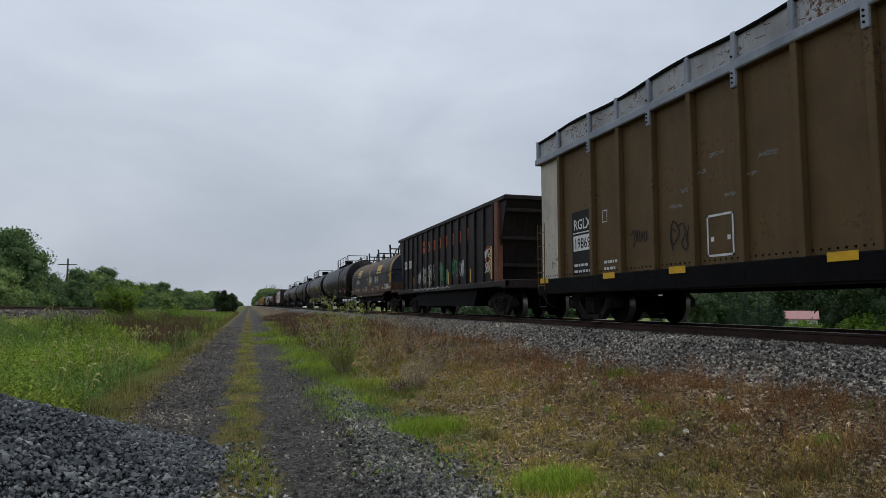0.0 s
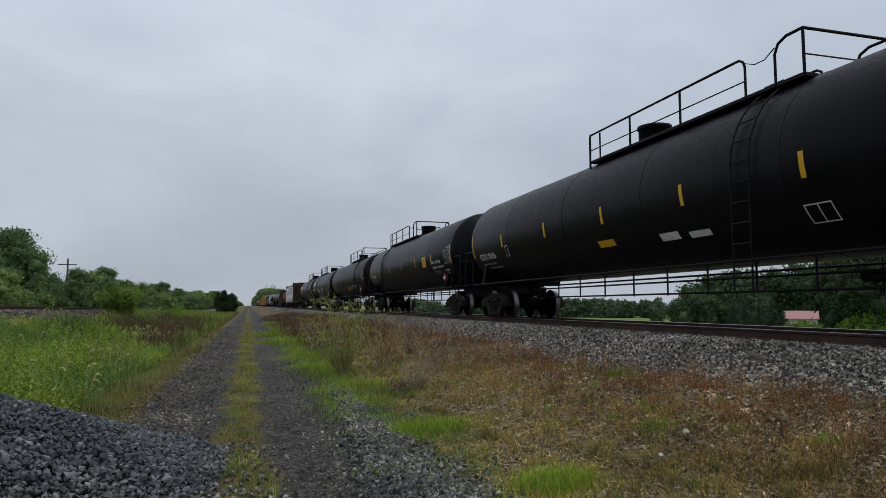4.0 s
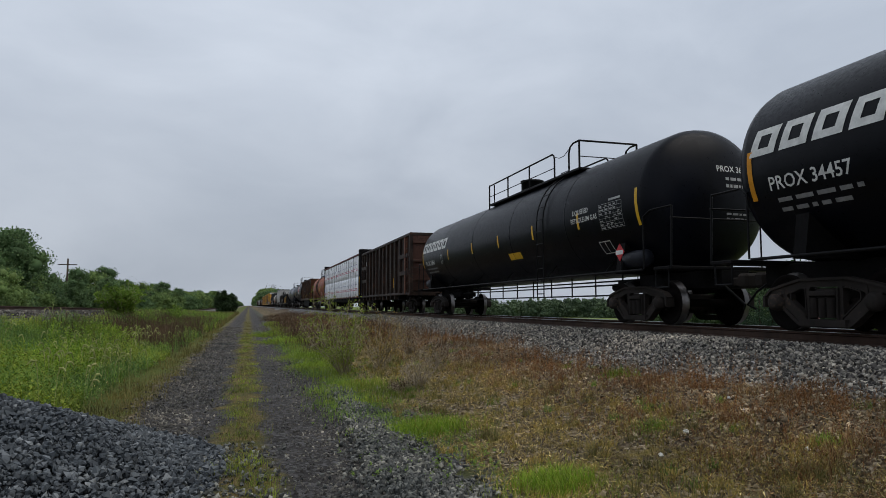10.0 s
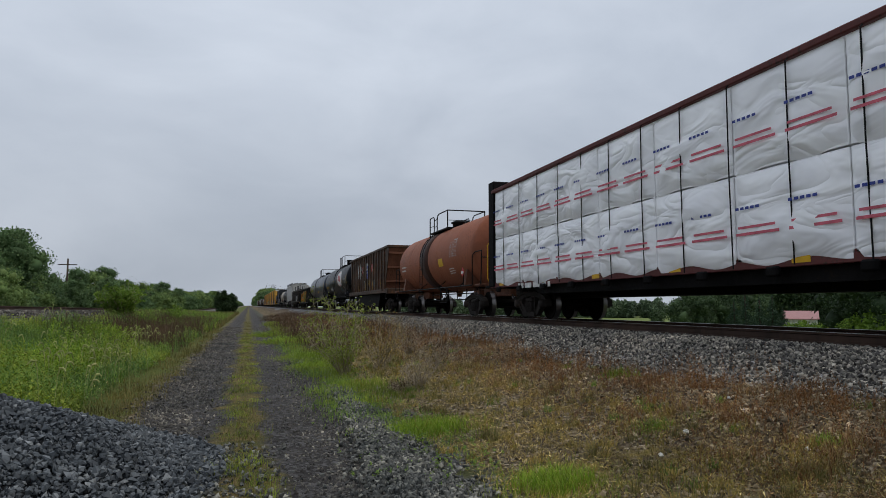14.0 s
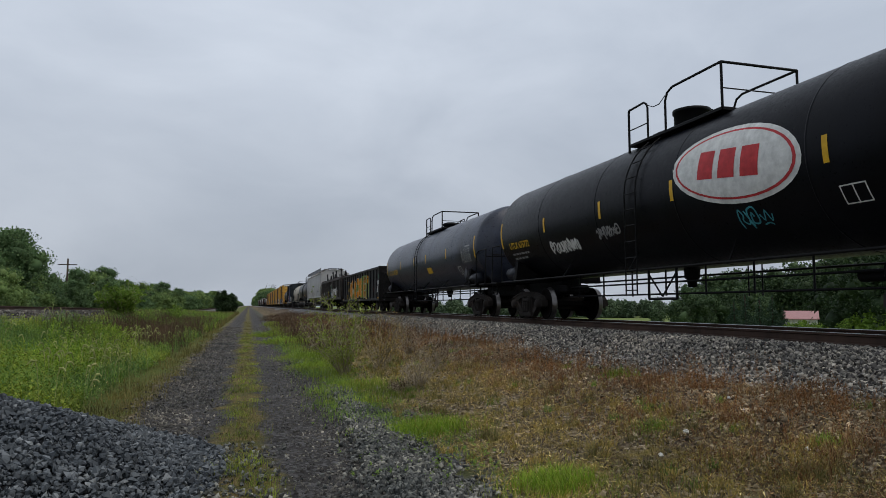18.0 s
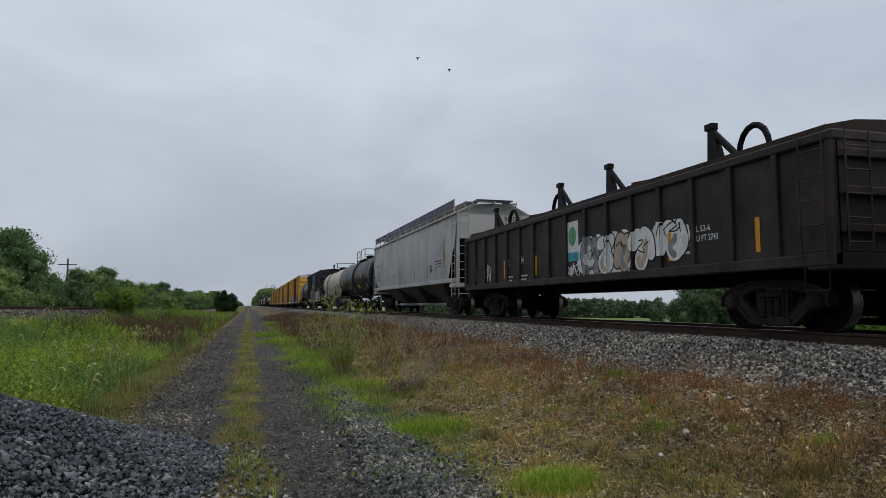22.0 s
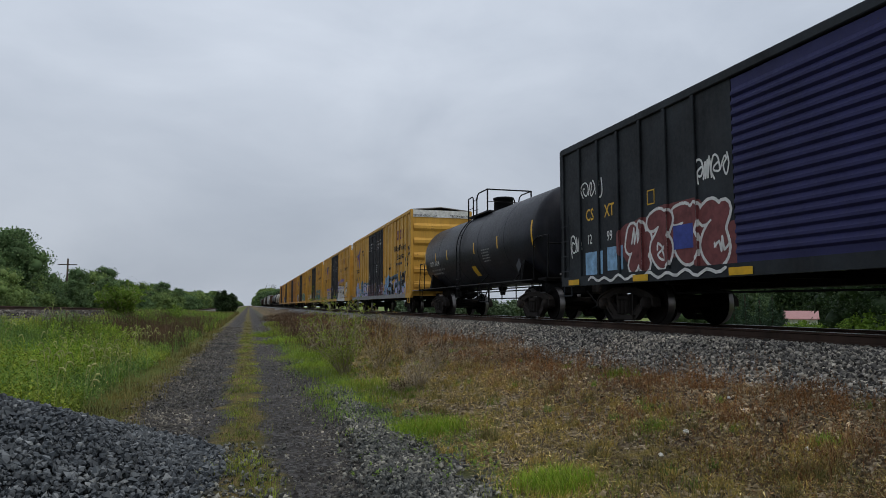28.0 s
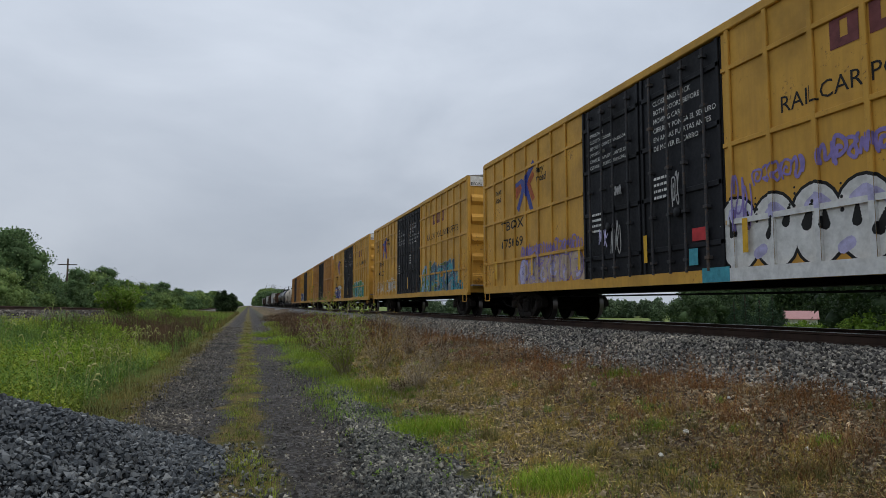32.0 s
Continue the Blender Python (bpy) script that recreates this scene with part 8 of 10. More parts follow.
# ---- centre-beam flat with wrapped lumber ----
def centre_beam(label, s0, s1):
    car, h = start_car("centre_beam_car", label, s0, s1)
    w, fm = 1.50, M["centre_red"]
    on = flat_side(w)
    for s in (-1, 1):
        a, b = sorted((s * w, s * (w - 0.12)))
        part("side_sill", Geo().box(a, b, -h, h, 0.98, 1.16, 0.01), fm, car)
        a, b = sorted((s * (w - 0.16), s * (w - 0.24)))
        part("sill_web", Geo().side([(-h + 2.8, 1.0), (-h + 3.6, 0.74), (h - 3.6, 0.74), (h - 2.8, 1.0)], a, b), M["frame_black"], car)
        part("bulkhead", Geo().box(-w - 0.06, w + 0.06, min(s * h, s * (h - 0.46)), max(s * h, s * (h - 0.46)), 1.02, 4.5, 0.03), M["frame_black"], car)
        for x in (-w + 0.07, w - 0.07):
            part("bulkhead_post", Geo().box(x - 0.08, x + 0.08, min(s * h, s * (h + 0.10)), max(s * h, s * (h + 0.10)), 1.0, 4.5, 0.02), M["frame_black"], car)
        for z in (1.9, 2.8, 3.7):
            part("bulkhead_rib", Geo().box(-w + 0.1, w - 0.1, min(s * h, s * (h + 0.10)), max(s * h, s * (h + 0.10)), z - 0.07, z + 0.07, 0.02), M["frame_black"], car)
        part("ladder", ladder_geo(Geo(), -w + 0.45, s * (h + 0.14), 1.1, 4.2, n=9, across="x"), M["rail_black"], car)
        part("end_platform", Geo().box(-w, w, min(s * h, s * (h + 0.5)), max(s * h, s * (h + 0.5)), 0.98, 1.06, 0.01), M["frame_black"], car)
        part("grab_iron", Geo().path([(-w - 0.02, s * (h + 0.05), 1.2), (-w - 0.08, s * (h + 0.05), 1.3), (-w - 0.08, s * (h + 0.05), 2.4), (-w - 0.02, s * (h + 0.05), 2.5)], 0.016, 5), M["marking_yellow"], car)
        coupler(car, s * (h + 0.1), s * (h + 0.95))
        bogie(car, s * (h - 2.2))
    part("deck", Geo().box(-w + 0.12, w - 0.12, -h, h, 1.06, 1.14), fm, car)
    part("centre_sill", Geo().box(-0.35, 0.35, -h, h, 0.62, 1.05, 0.02), M["frame_black"], car)
    part("top_chord", Geo().box(-0.22, 0.22, -h, h, 4.28, 4.46, 0.03), fm, car)
    for sx in (-1, 1):
        part("top_rail", Geo().box(min(sx * (w - 0.06), sx * (w + 0.07)), max(sx * (w - 0.06), sx * (w + 0.07)), -h + 0.3, h - 0.3, 4.09, 4.21, 0.02), fm, car)
    for y in np.linspace(-h + 1.5, h - 1.5, 15):
        part("beam_post", Geo().box(-0.06, 0.06, y - 0.08, y + 0.08, 1.14, 4.3), fm, car)
    for k, y in enumerate(np.linspace(-h + 0.9, h - 0.9, 14)):
        part("winch", Geo().box(-w - 0.10, -w, y - 0.13, y + 0.13, 0.84, 1.0, 0.03), M["frame_black"], car)
    for y in np.linspace(-h + 1.2, h - 1.2, 8):
        patch(car, on, y + 0.35, y, 1.03, 1.13, M["marking_yellow"], "reflective_strip")
    bars(car, on, h - 2.4, 1.06, 2.2, 0.34, 1, M["marking_white"], 5)
    # wrapped bundles, two tiers on the near side and the far side
    rng = random.Random(3)
    n, lo, span = 5, -h + 0.50, 2 * h - 1.0
    cols = 10
    for tier in range(2):
        z0, z1 = (1.10, 2.54) if tier == 0 else (2.56, 4.08)
        for k in range(cols):
            y0 = lo + span * k / cols + 0.01
            y1 = lo + span * (k + 1) / cols - 0.01
            for sx in (-1, 1):
                g = Geo()
                nu, nv = 20, 14
                vs = []
                ph = rng.uniform(0, 6)
                for j in range(nv + 1):
                    for i in range(nu + 1):
                        u, v = i / nu, j / nv
                        ed = min(u, 1 - u, 0.16) / 0.16 * min(v, 1 - v, 0.2) / 0.2
                        q = Vector((u * 2.6 + ph * 5, v * 3.4 + u * 1.2, tier * 7.0 + k * 3.1))
                        crease = noise.noise(q) * 0.9 + (0.5 - abs(noise.noise(q * 2.1))) * 0.6
                        bulge = 0.058 * ed * (0.75 + crease)
                        sag = -0.10 * (0.5 + 0.5 * math.sin(9 * u + ph)) * (1 - v) ** 3 if tier == 0 else -0.03 * math.sin(11 * u + ph) * (1 - v) ** 2
                        vs.append((sx * (w + 0.03 + bulge - (0.04 if ed == 0 else 0)), y0 + (y1 - y0) * u, z0 + (z1 - z0) * v + sag))
                fs = []
                for j in range(nv):
                    for i in range(nu):
                        a = j * (nu + 1) + i
                        fs.append((a, a + 1, a + nu + 2, a + nu + 1))
                g.add(vs, fs, 0, True)
                g.box(min(sx * 0.10, sx * w), max(sx * 0.10, sx * w), y0 + 0.005, y1 - 0.005, z0 + 0.01, z1 - 0.01)
                bundle = tagged(new("lumber_pack", g.mesh("lumber_pack", M["wrap_white"])), "bundle of boards in crinkled white printed plastic wrap", "lumber", "wrapped lumber on the centre-beam car")
                bundle.location = car.location
                LOAD.append((bundle, car))
                if sx < 0:
                    mk = Geo()
                    mb = Geo()
                    face = flat_side(w + 0.105)
                    for r in range(2):
                        yy = y1 - 0.12 - r * (y1 - y0) * 0.5
                        ln = (y1 - y0) * 0.36
                        zz = z0 + 0.42
                        patch_geo(mk, face, yy, yy - ln * 1.15, zz, zz + 0.045, 0.004, 1)
                        patch_geo(mk, face, yy - 0.05, yy - ln * 1.05, zz + 0.11, zz + 0.15, 0.004, 1)
                        for i in range(5):
                            yb = yy - i * ln * 0.14
                            patch_geo(mb, face, yb, yb - ln * 0.10, zz + 0.42, zz + 0.465, 0.004, 1)
                    part("red_print", mk, M["print_red"], bundle)
                    part("blue_print", mb, M["marking_blue"], bundle)
    # tie-down cables
    for y in np.linspace(lo + 0.95, lo + span - 0.95, 17):
        for sx in (-1, 1):
            part("tie_down", Geo().path([(sx * (w - 0.05), y, 4.20), (sx * (w + 0.09), y, 4.06), (sx * (w + 0.10), y, 2.6), (sx * (w + 0.08), y, 1.0)], 0.012, 5), M["rail_black"], car)
    return car


LOAD = []


# ---- covered hopper ----
def covered_hopper(label, s0, s1, name="covered_hopper"):
    car, h = start_car(name, label, s0, s1)
    w, mat = 1.58, M["hopper_grey"]
    z0, z1 = 1.46, 3.98
    side = []
    for k in range(9):
        t = k / 8
        side.append((w * (0.955 + 0.045 * math.sin(math.pi * t)), z0 + (z1 - z0) * t))

    def on(y, z, e):
        t = min(1, max(0, (z - z0) / (z1 - z0)))
        return (-(w * (0.955 + 0.045 * math.sin(math.pi * t)) + e), y, z)
    inset, knee = 1.25, z0 + 1.55
    # side sheets: full length above the knee, drawn in below it for the slope sheets
    for s in (-1, 1):
        g = Geo()
        rows = []
        for x, z in side:
            t = max(0.0, (knee - z) / (knee - z0))
            e = h - inset * t * (0.92 if t > 0 else 0)
            rows.append([(s * x, y * e, z) for y in np.linspace(-1, 1, 25)])
        vs = [p for r in rows for p in r]
        fs = [(j * 25 + i, j * 25 + i + 1, (j + 1) * 25 + i + 1, (j + 1) * 25 + i) for j in range(8) for i in range(24)]
        g.add(vs, fs, 0, True)
        part("side_sheet", g, mat, car)
        for y in np.linspace(-h + 1.5, h - 1.5, 11):
            part("side_seam", Geo().add([on(y - 0.02, z, 0.004) if s < 0 else (-on(y - 0.02, z, 0.004)[0], y - 0.02, z) for _, z in side] + [on(y + 0.02, z, 0.004) if s < 0 else (-on(y + 0.02, z, 0.004)[0], y + 0.02, z) for _, z in side], [(k, k + 1, k + 10, k + 9) for k in range(8)]), M["hopper_seam"], car)
        a, b = sorted((s * w * 0.955, s * (w * 0.955 - 0.12)))
        part("side_sill", Geo().box(a - 0.02, b + 0.02, -h + 0.15, h - 0.15, z0 - 0.14, z0 + 0.02, 0.02), mat, car)
        part("eave", Geo().box(min(s * 1.50, s * 1.60), max(s * 1.50, s * 1.60), -h, h, z1 - 0.02, z1 + 0.07, 0.02), mat, car)
        # ends
        y = s * h
        part("end_sheet", Geo().prism([(-1.52, knee), (1.52, knee), (1.52, z1), (0.9, z1 + 0.36), (0, z1 + 0.46), (-0.9, z1 + 0.36), (-1.52, z1)], min(y, y - s * 0.05), max(y, y - s * 0.05)), mat, car)
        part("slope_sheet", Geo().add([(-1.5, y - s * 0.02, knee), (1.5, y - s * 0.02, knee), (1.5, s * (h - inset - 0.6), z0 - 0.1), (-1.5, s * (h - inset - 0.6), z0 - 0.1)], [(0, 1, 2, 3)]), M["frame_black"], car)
        part("end_platform", Geo().box(-1.55, 1.55, min(s * (h - 0.9), s * h), max(s * (h - 0.9), s * h), z0 - 0.34, z0 - 0.18, 0.02), mat, car)
        for x in (-1.46, 1.46):
            part("corner_post", Geo().box(x - 0.06, x + 0.06, min(y, y - s * 0.1), max(y, y - s * 0.1), z0 - 0.2, knee + 0.1, 0.01), mat, car)
            part("ladder", ladder_geo(Geo(), x * 1.08, s * (h - 0.28), 0.75, z1 + 0.05, n=11), mat, car)
        part("end_ladder", ladder_geo(Geo(), -1.25, s * (h + 0.05), 0.75, z1 + 0.2, n=11, across="x"), mat, car)
        part("roof_step", Geo().box(-0.75, 0.75, min(s * (h - 0.3), s * (h + 0.2)), max(s * (h - 0.3), s * (h + 0.2)), z1 + 0.52, z1 + 0.57), M["tank_slate"], car)
        part("step_bracket", Geo().path([(-0.9, s * h, z1 + 0.2), (-0.9, s * (h + 0.2), z1 + 0.5)], 0.03, 5).path([(0.9, s * h, z1 + 0.2), (0.9, s * (h + 0.2), z1 + 0.5)], 0.03, 5).path([(0, s * h, z1 + 0.3), (0, s * (h + 0.2), z1 + 0.5)], 0.03, 5), mat, car)
        coupler(car, s * (h - 0.1), s * (h + 0.6))
        bogie(car, s * (h - 1.75))
    part("roof", Geo().prism([(-1.55, z1), (1.55, z1), (1.55, z1 + 0.05), (0.9, z1 + 0.38), (0, z1 + 0.46), (-0.9, z1 + 0.38), (-1.55, z1 + 0.05)], -h, h), mat, car)
    part("hatch_trough", Geo().box(-0.32, 0.32, -h + 0.7, h - 0.7, z1 + 0.40, z1 + 0.58, 0.03), mat, car)
    for x in (-1.05, 0.55):
        g = Geo()
        y = -h + 0.3
        while y < h - 0.3:
            g.box(x, x + 0.5, y, y + 0.035, z1 + 0.50, z1 + 0.54)
            y += 0.12
        for dx in (0.0, 0.24, 0.47):
            g.box(x + dx, x + dx + 0.03, -h + 0.3, h - 0.3, z1 + 0.48, z1 + 0.545)
        part("walkway_grating", g, M["roof_grey"], car)
        for y in np.linspace(-h + 0.6, h - 0.6, 12):
            part("walkway_bracket", Geo().box(x + 0.05, x + 0.1, y - 0.03, y + 0.03, z1 + 0.1, z1 + 0.5), mat, car)
    g = Geo()
    for y in np.linspace(-h + 0.35, h - 0.35, 13):
        g.rod((-1.50, y, z1 + 0.04), (-1.52, y, z1 + 0.62), 0.03, 5)
    part("walkway_post", g, mat, car)
    g = Geo()
    y = -h + 0.35
    while y < h - 0.35:
        g.box(-1.535, -1.525, y, y + 0.022, z1 + 0.26, z1 + 0.60)
        y += 0.05
    for zz in (0.26, 0.34, 0.42, 0.50, 0.58):
        g.box(-1.54, -1.52, -h + 0.35, h - 0.35, z1 + zz, z1 + zz + 0.02)
    part("edge_grating", g, M["tank_slate"], car)
    # discharge hoppers
    for yc in (-h * 0.50, 0.0, h * 0.50):
        q = h * 0.235
        vs = [(-1.46, yc - q, z0 - 0.1), (1.46, yc - q, z0 - 0.1), (1.46, yc + q, z0 - 0.1), (-1.46, yc + q, z0 - 0.1), (-0.5, yc - 0.45, 0.52), (0.5, yc - 0.45, 0.52), (0.5, yc + 0.45, 0.52), (-0.5, yc + 0.45, 0.52)]
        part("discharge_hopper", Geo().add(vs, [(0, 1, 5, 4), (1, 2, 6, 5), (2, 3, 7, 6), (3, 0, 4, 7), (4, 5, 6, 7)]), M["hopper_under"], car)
        part("outlet_gate", Geo().box(-0.75, 0.75, yc - 0.5, yc + 0.5, 0.40, 0.53, 0.02).rod((-0.95, yc, 0.46), (0.95, yc, 0.46), 0.03, 6), mat, car)
    part("centre_sill", Geo().box(-0.3, 0.3, -h, h, 0.74, 1.1, 0.02), M["frame_black"], car)
    return car, h, on


# ---- the cars in order, leading car first ----
W, Y_, B, G_ = M["marking_white"], M["marking_yellow"], M["marking_black"], M["marking_grey"]


def leading_gondola():
    ribs = [8.45] + [6.79 - 1.235 * k for k in range(13)] + [-9.3]
    car, h, on, ys = open_car("tall rust-brown gondola with a dented pale grey top extension", -2.6, 16.9, M["brown_gondola"], w=1.58, z0=0.71, z1=4.32, rib_ys=ribs, rib_mat=M["brown_gondola"], rib_w=0.13, rib_d=0.13, sill=0.40, sill_mat=M["frame_black"], chord=0.04, trucks=2.0)
    w = 1.58
    for s in (-1, 1):
        a, b = sorted((s * (w + 0.03), s * (w - 0.12)))
        part("trim_rail", Geo().box(a, b, -h - 0.08, h + 0.08, 4.29, 4.46, 0.02), M["pale_trim"], car, "pale grey steel trim rail")
        g = Geo()
        n = 60
        vs = []
        for j in range(2):
            for i in range(n + 1):
                y = -h + 2 * h * i / n
                vs.append((s * (w - 0.07 + 0.03 * math.sin(i * 1.3) * math.sin(i * 0.37)), y, 4.40 + j * (0.53 + 0.03 * math.sin(i * 0.5))))
        g.add(vs, [(i, i + 1, n + 2 + i, n + 1 + i) for i in range(n)])
        part("extension_plate", g, M["pale_extension"], car, "buckled pale grey extension plate")
        g = Geo().path([(s * (w - 0.04), -h + 2 * h * i / n, 4.94 + 0.035 * math.sin(i * 0.5)) for i in range(n + 1)], 0.04, 6)
        part("extension_rim", g, M["frame_black"], car)
        for y in [9.70] + ribs:
            part("extension_post", Geo().box(min(s * (w + 0.02), s * (w - 0.06)), max(s * (w + 0.02), s * (w - 0.06)), y - 0.05, y + 0.05, 4.42, 4.95, 0.01), M["pale_trim"], car)
        part("end_extension", Geo().box(-w + 0.1, w - 0.1, min(s * h, s * (h - 0.06)), max(s * h, s * (h - 0.06)), 4.3, 4.9), M["pale_extension"], car)
    for k in range(1, 14, 2):
        gus = part("gusset", Geo().box(-w - 0.04, -w + 0.02, ys[k] - 0.06, ys[k] + 0.06, 4.0, 4.62, 0.01), M["pale_trim"], car)
        g = Geo()
        for z in (4.08, 4.16, 4.24, 4.52):
            g.rod((-w - 0.06, ys[k], z), (-w - 0.04, ys[k], z), 0.018, 6)
        part("bolt_row", g, M["frame_black"], gus)
    rng = random.Random(8)
    g = Geo()
    for k in range(90):
        y, z = rng.uniform(-h + 0.4, h - 0.4), rng.uniform(4.52, 4.84)
        a, L = rng.uniform(-0.8, 0.8), rng.uniform(0.06, 0.28)
        dy, dz = L * math.cos(a), L * math.sin(a) * 0.5
        g.add([(-w + 0.028, y, z), (-w + 0.028, y + dy, z + dz), (-w + 0.028, y + dy, z + dz + 0.015), (-w + 0.028, y, z + 0.015)], [(0, 1, 2, 3)])
    part("scratches", g, M["rust_end"], car, "rusty scratches on the extension plate")
    patch(car, on, h - 0.03, h - 1.15, 0.98, 4.28, M["tank_cream"], "end_panel", 0.003)
    patch(car, on, 7.95, 6.88, 1.14, 2.72, M["gondola_black"], "stencil_panel", 0.003)
    patch(car, on, 7.88, 6.90, 1.74, 2.12, W, "number_panel", 0.005)
    patch(car, on, 7.88, 6.90, 2.17, 2.20, W, "rule", 0.005)
    lettering(car, on, "RGLX", 0.36, 7.86, 2.27, W, stretch=0.95)
    lettering(car, on, "19869", 0.36, 7.84, 1.80, B, stretch=0.92)
    bars(car, on, 7.85, 1.42, 0.9, 0.30, 2, W, 1)
    bars(car, on, 6.4, 1.42, 0.6, 0.30, 2, W, 2)
    frame_box(car, on, 6.45, 2.30, 0.22, 0.28, 0.02, W)
    frame_box(car, on, 2.82, 1.25, 0.68, 0.74, 0.04, W)
    patch(car, on, 2.72, 2.64, 1.52, 1.60, W, "marking")
    patch(car, on, 2.30, 2.22, 1.52, 1.60, W, "marking")
    tag(car, on, 5.22, 4.65, 1.68, 1.98, B, 3, 4, 0.03)
    tag(car, on, 3.9, 3.3, 1.42, 2.0, B, 4, 4, 0.035)
    for k in range(7):
        tag(car, on, 3.9 - 0.37 * (k % 3) - 1.2 * (k // 3), 3.5 - 0.37 * (k % 3) - 1.2 * (k // 3), 2.25 + 0.25 * (k % 4), 2.33 + 0.25 * (k % 4), G_, 30 + k, 2, 0.02)
    for k in range(len(ys)):
        part("rib_foot", Geo().box(-w - 0.02, -w + 0.06, ys[k] - 0.10, ys[k] + 0.10, 0.78, 1.02, 0.02), M["frame_black"], car)
    g = Geo()
    for y in np.arange(-h + 0.2, h - 0.2, 0.14):
        g.box(-w + 0.118, -w + 0.135, y - 0.014, y + 0.014, 1.18, 1.21)
    part("rivet_row", g, M["frame_black"], car)
    for y in (9.55, 6.2, 3.75, 0.15, -2.5, -5.6, -8.2):
        patch(car, on, y, y - 0.50, 1.00, 1.13, Y_, "reflective_strip", 0.16)


def slogan_hopper():
    car, h, on, ys = open_car("black ribbed open hopper with faded orange letters and white scrawls", 19.35, 34.85, M["dark_hopper"], z0=1.0, z1=3.86, ribs=15, slope=1.1, tub=0.62, trucks=1.75, name="open_hopper", rib_mat=M["dark_hopper"], end_mat=M["dark_hopper"], sill=0.20, side_ladders=False)
    part("corner_post", Geo().box(-1.60, -1.42, -h + 0.60, -h + 0.95, 1.15, 3.76, 0.02), M["rust_end"], car, "rust-orange corner post")
    blocks(car, on, 1.95, 2.80, 0.40, 0.44, 0.51, 7, M["marking_orange"], 0.12, 0.006, label="faded orange block", hollow=0.11)
    blocks(car, on, 2.80, 2.80, 0.20, 0.24, 0.03, 2, M["marking_orange"], 0.2, 0.006, "device")
    blocks(car, on, 2.86, 3.10, 0.20, 0.24, 0.03, 2, M["marking_orange"], 0.2, 0.006, "device")
    for y, t in ((6.46, "RM"), (5.54, "LX")):
        patch(car, on, y, y - 0.54, 2.24, 2.62, W, "marking", 0.004, 1)
        lettering(car, on, t, 0.34, y - 0.03, 2.31, B, stretch=0.85 if t == "RM" else 1.05, bold=0.0)
    tag(car, on, 3.6, 2.9, 1.35, 2.05, W, 1, 6, 0.035)
    tag(car, on, 2.8, 0.9, 1.35, 2.1, W, 2, 8, 0.035)
    tag(car, on, 2.75, 0.7, 1.5, 2.2, W, 22, 8, 0.03)
    tag(car, on, -0.1, -0.6, 1.3, 2.2, M["spray_green"], 3, 8, 0.06)
    tag(car, on, -1.0, -1.4, 1.3, 1.9, M["spray_green"], 13, 6, 0.05)
    tag(car, on, -1.9, -2.7, 1.5, 2.2, M["spray_green"], 4, 9, 0.07)
    tag(car, on, -2.8, -3.4, 1.5, 2.1, W, 5, 7, 0.04)
    tag(car, on, -5.5, -6.35, 1.9, 2.35, W, 6, 8, 0.045)
    tag(car, on, -5.6, -6.35, 1.45, 1.9, W, 7, 8, 0.045)
    frame_box(car, on, -5.85, 1.6, 0.4, 0.8, 0.03, M["marking_orange"], split=True)
    patch(car, flat_side(1.58), -6.46, -6.60, 1.28, 2.35, Y_, "reflective_strip", 0.01, 1)
    for y in (4.2, 1.34, -1.57, -4.37):
        patch(car, on, y - 0.06, y + 0.06, 1.24, 1.72, Y_, "reflective_strip", 0.075)
    g = Geo()
    stroke(g, flat_side(1.596), [(-3.0 + 0.12 * k, 0.035 * math.sin(k * 1.1) + 0.02 * math.sin(k * 2.7)) for k in range(51)], 1.2, 1.14, 0.010, 0.004, 0, (1.0, 1.3))
    for k in range(7):
        stroke(g, flat_side(1.596), [(-2.8 + k * 0.8, -0.06), (-2.75 + k * 0.8, 0.03), (-2.66 + k * 0.8, 0.06)], 1.2, 1.10, 0.010, 0.006, 0, (1.0, 1.3))
    part("graffiti_tag", g, W, car)


SEVEN = (9.05, 6.2, 2.95, -0.2, -3.2, -6.1, -9.05)
RAIL_A, RAIL_B = (5.6, 0.65, -0.3, -1.0), (1.4, -4.2, -4.9, -5.5)


def lpg(label, s0, s1, mark, texts, seed, mat="tank_black", zc=2.64, r=1.52, marks=SEVEN, table=None, box=None, mark_at=None, **kw):
    car, h, on = tank_car(label, s0, s1, M[mat], r=r, zc=zc, marks=[y * (h_of(s0, s1) - 0.1) / 9.05 for y in marks], tank_bottom=False, **kw)
    y, z = mark_at or (h - 0.5, 2.12)
    lettering(car, on, mark, 0.30, y, z, W, stretch=0.92)
    bars(car, on, y - 0.1, z - 0.14, 1.5, 0.32, 2, G_, seed)
    frame_box(car, on, y - 2.45, z - 0.02, 0.24, 0.36, 0.02, W)
    data_panel(car, on, -h + 1.55 if table is None else table, 2.12, 0.98, 0.58)
    for k, (t, yy, z, sz) in enumerate(texts):
        lettering(car, on, t, sz, yy, z, W)
    head = head_face(h, r, zc)
    lettering(car, head, mark, 0.18, 0.05, 3.16, W, stretch=0.95)
    for k in range(2):
        bars(car, head, -0.15, 3.04 - 0.15 * k, 0.75 - 0.15 * k, 0.15, 1, M["stencil_white"], seed + 3 + k)
    bars(car, head, -0.15, 2.30, 0.7, 0.20, 2, G_, seed + 8)
    frame_box(car, on, -h + 2.0 if box is None else box, 1.52, 0.5, 0.34, 0.02, W, split=True)
    placard(car, -h + 0.75, 1.55)
    return car, h, on


def h_of(s0, s1):
    return (s1 - s0) / 2


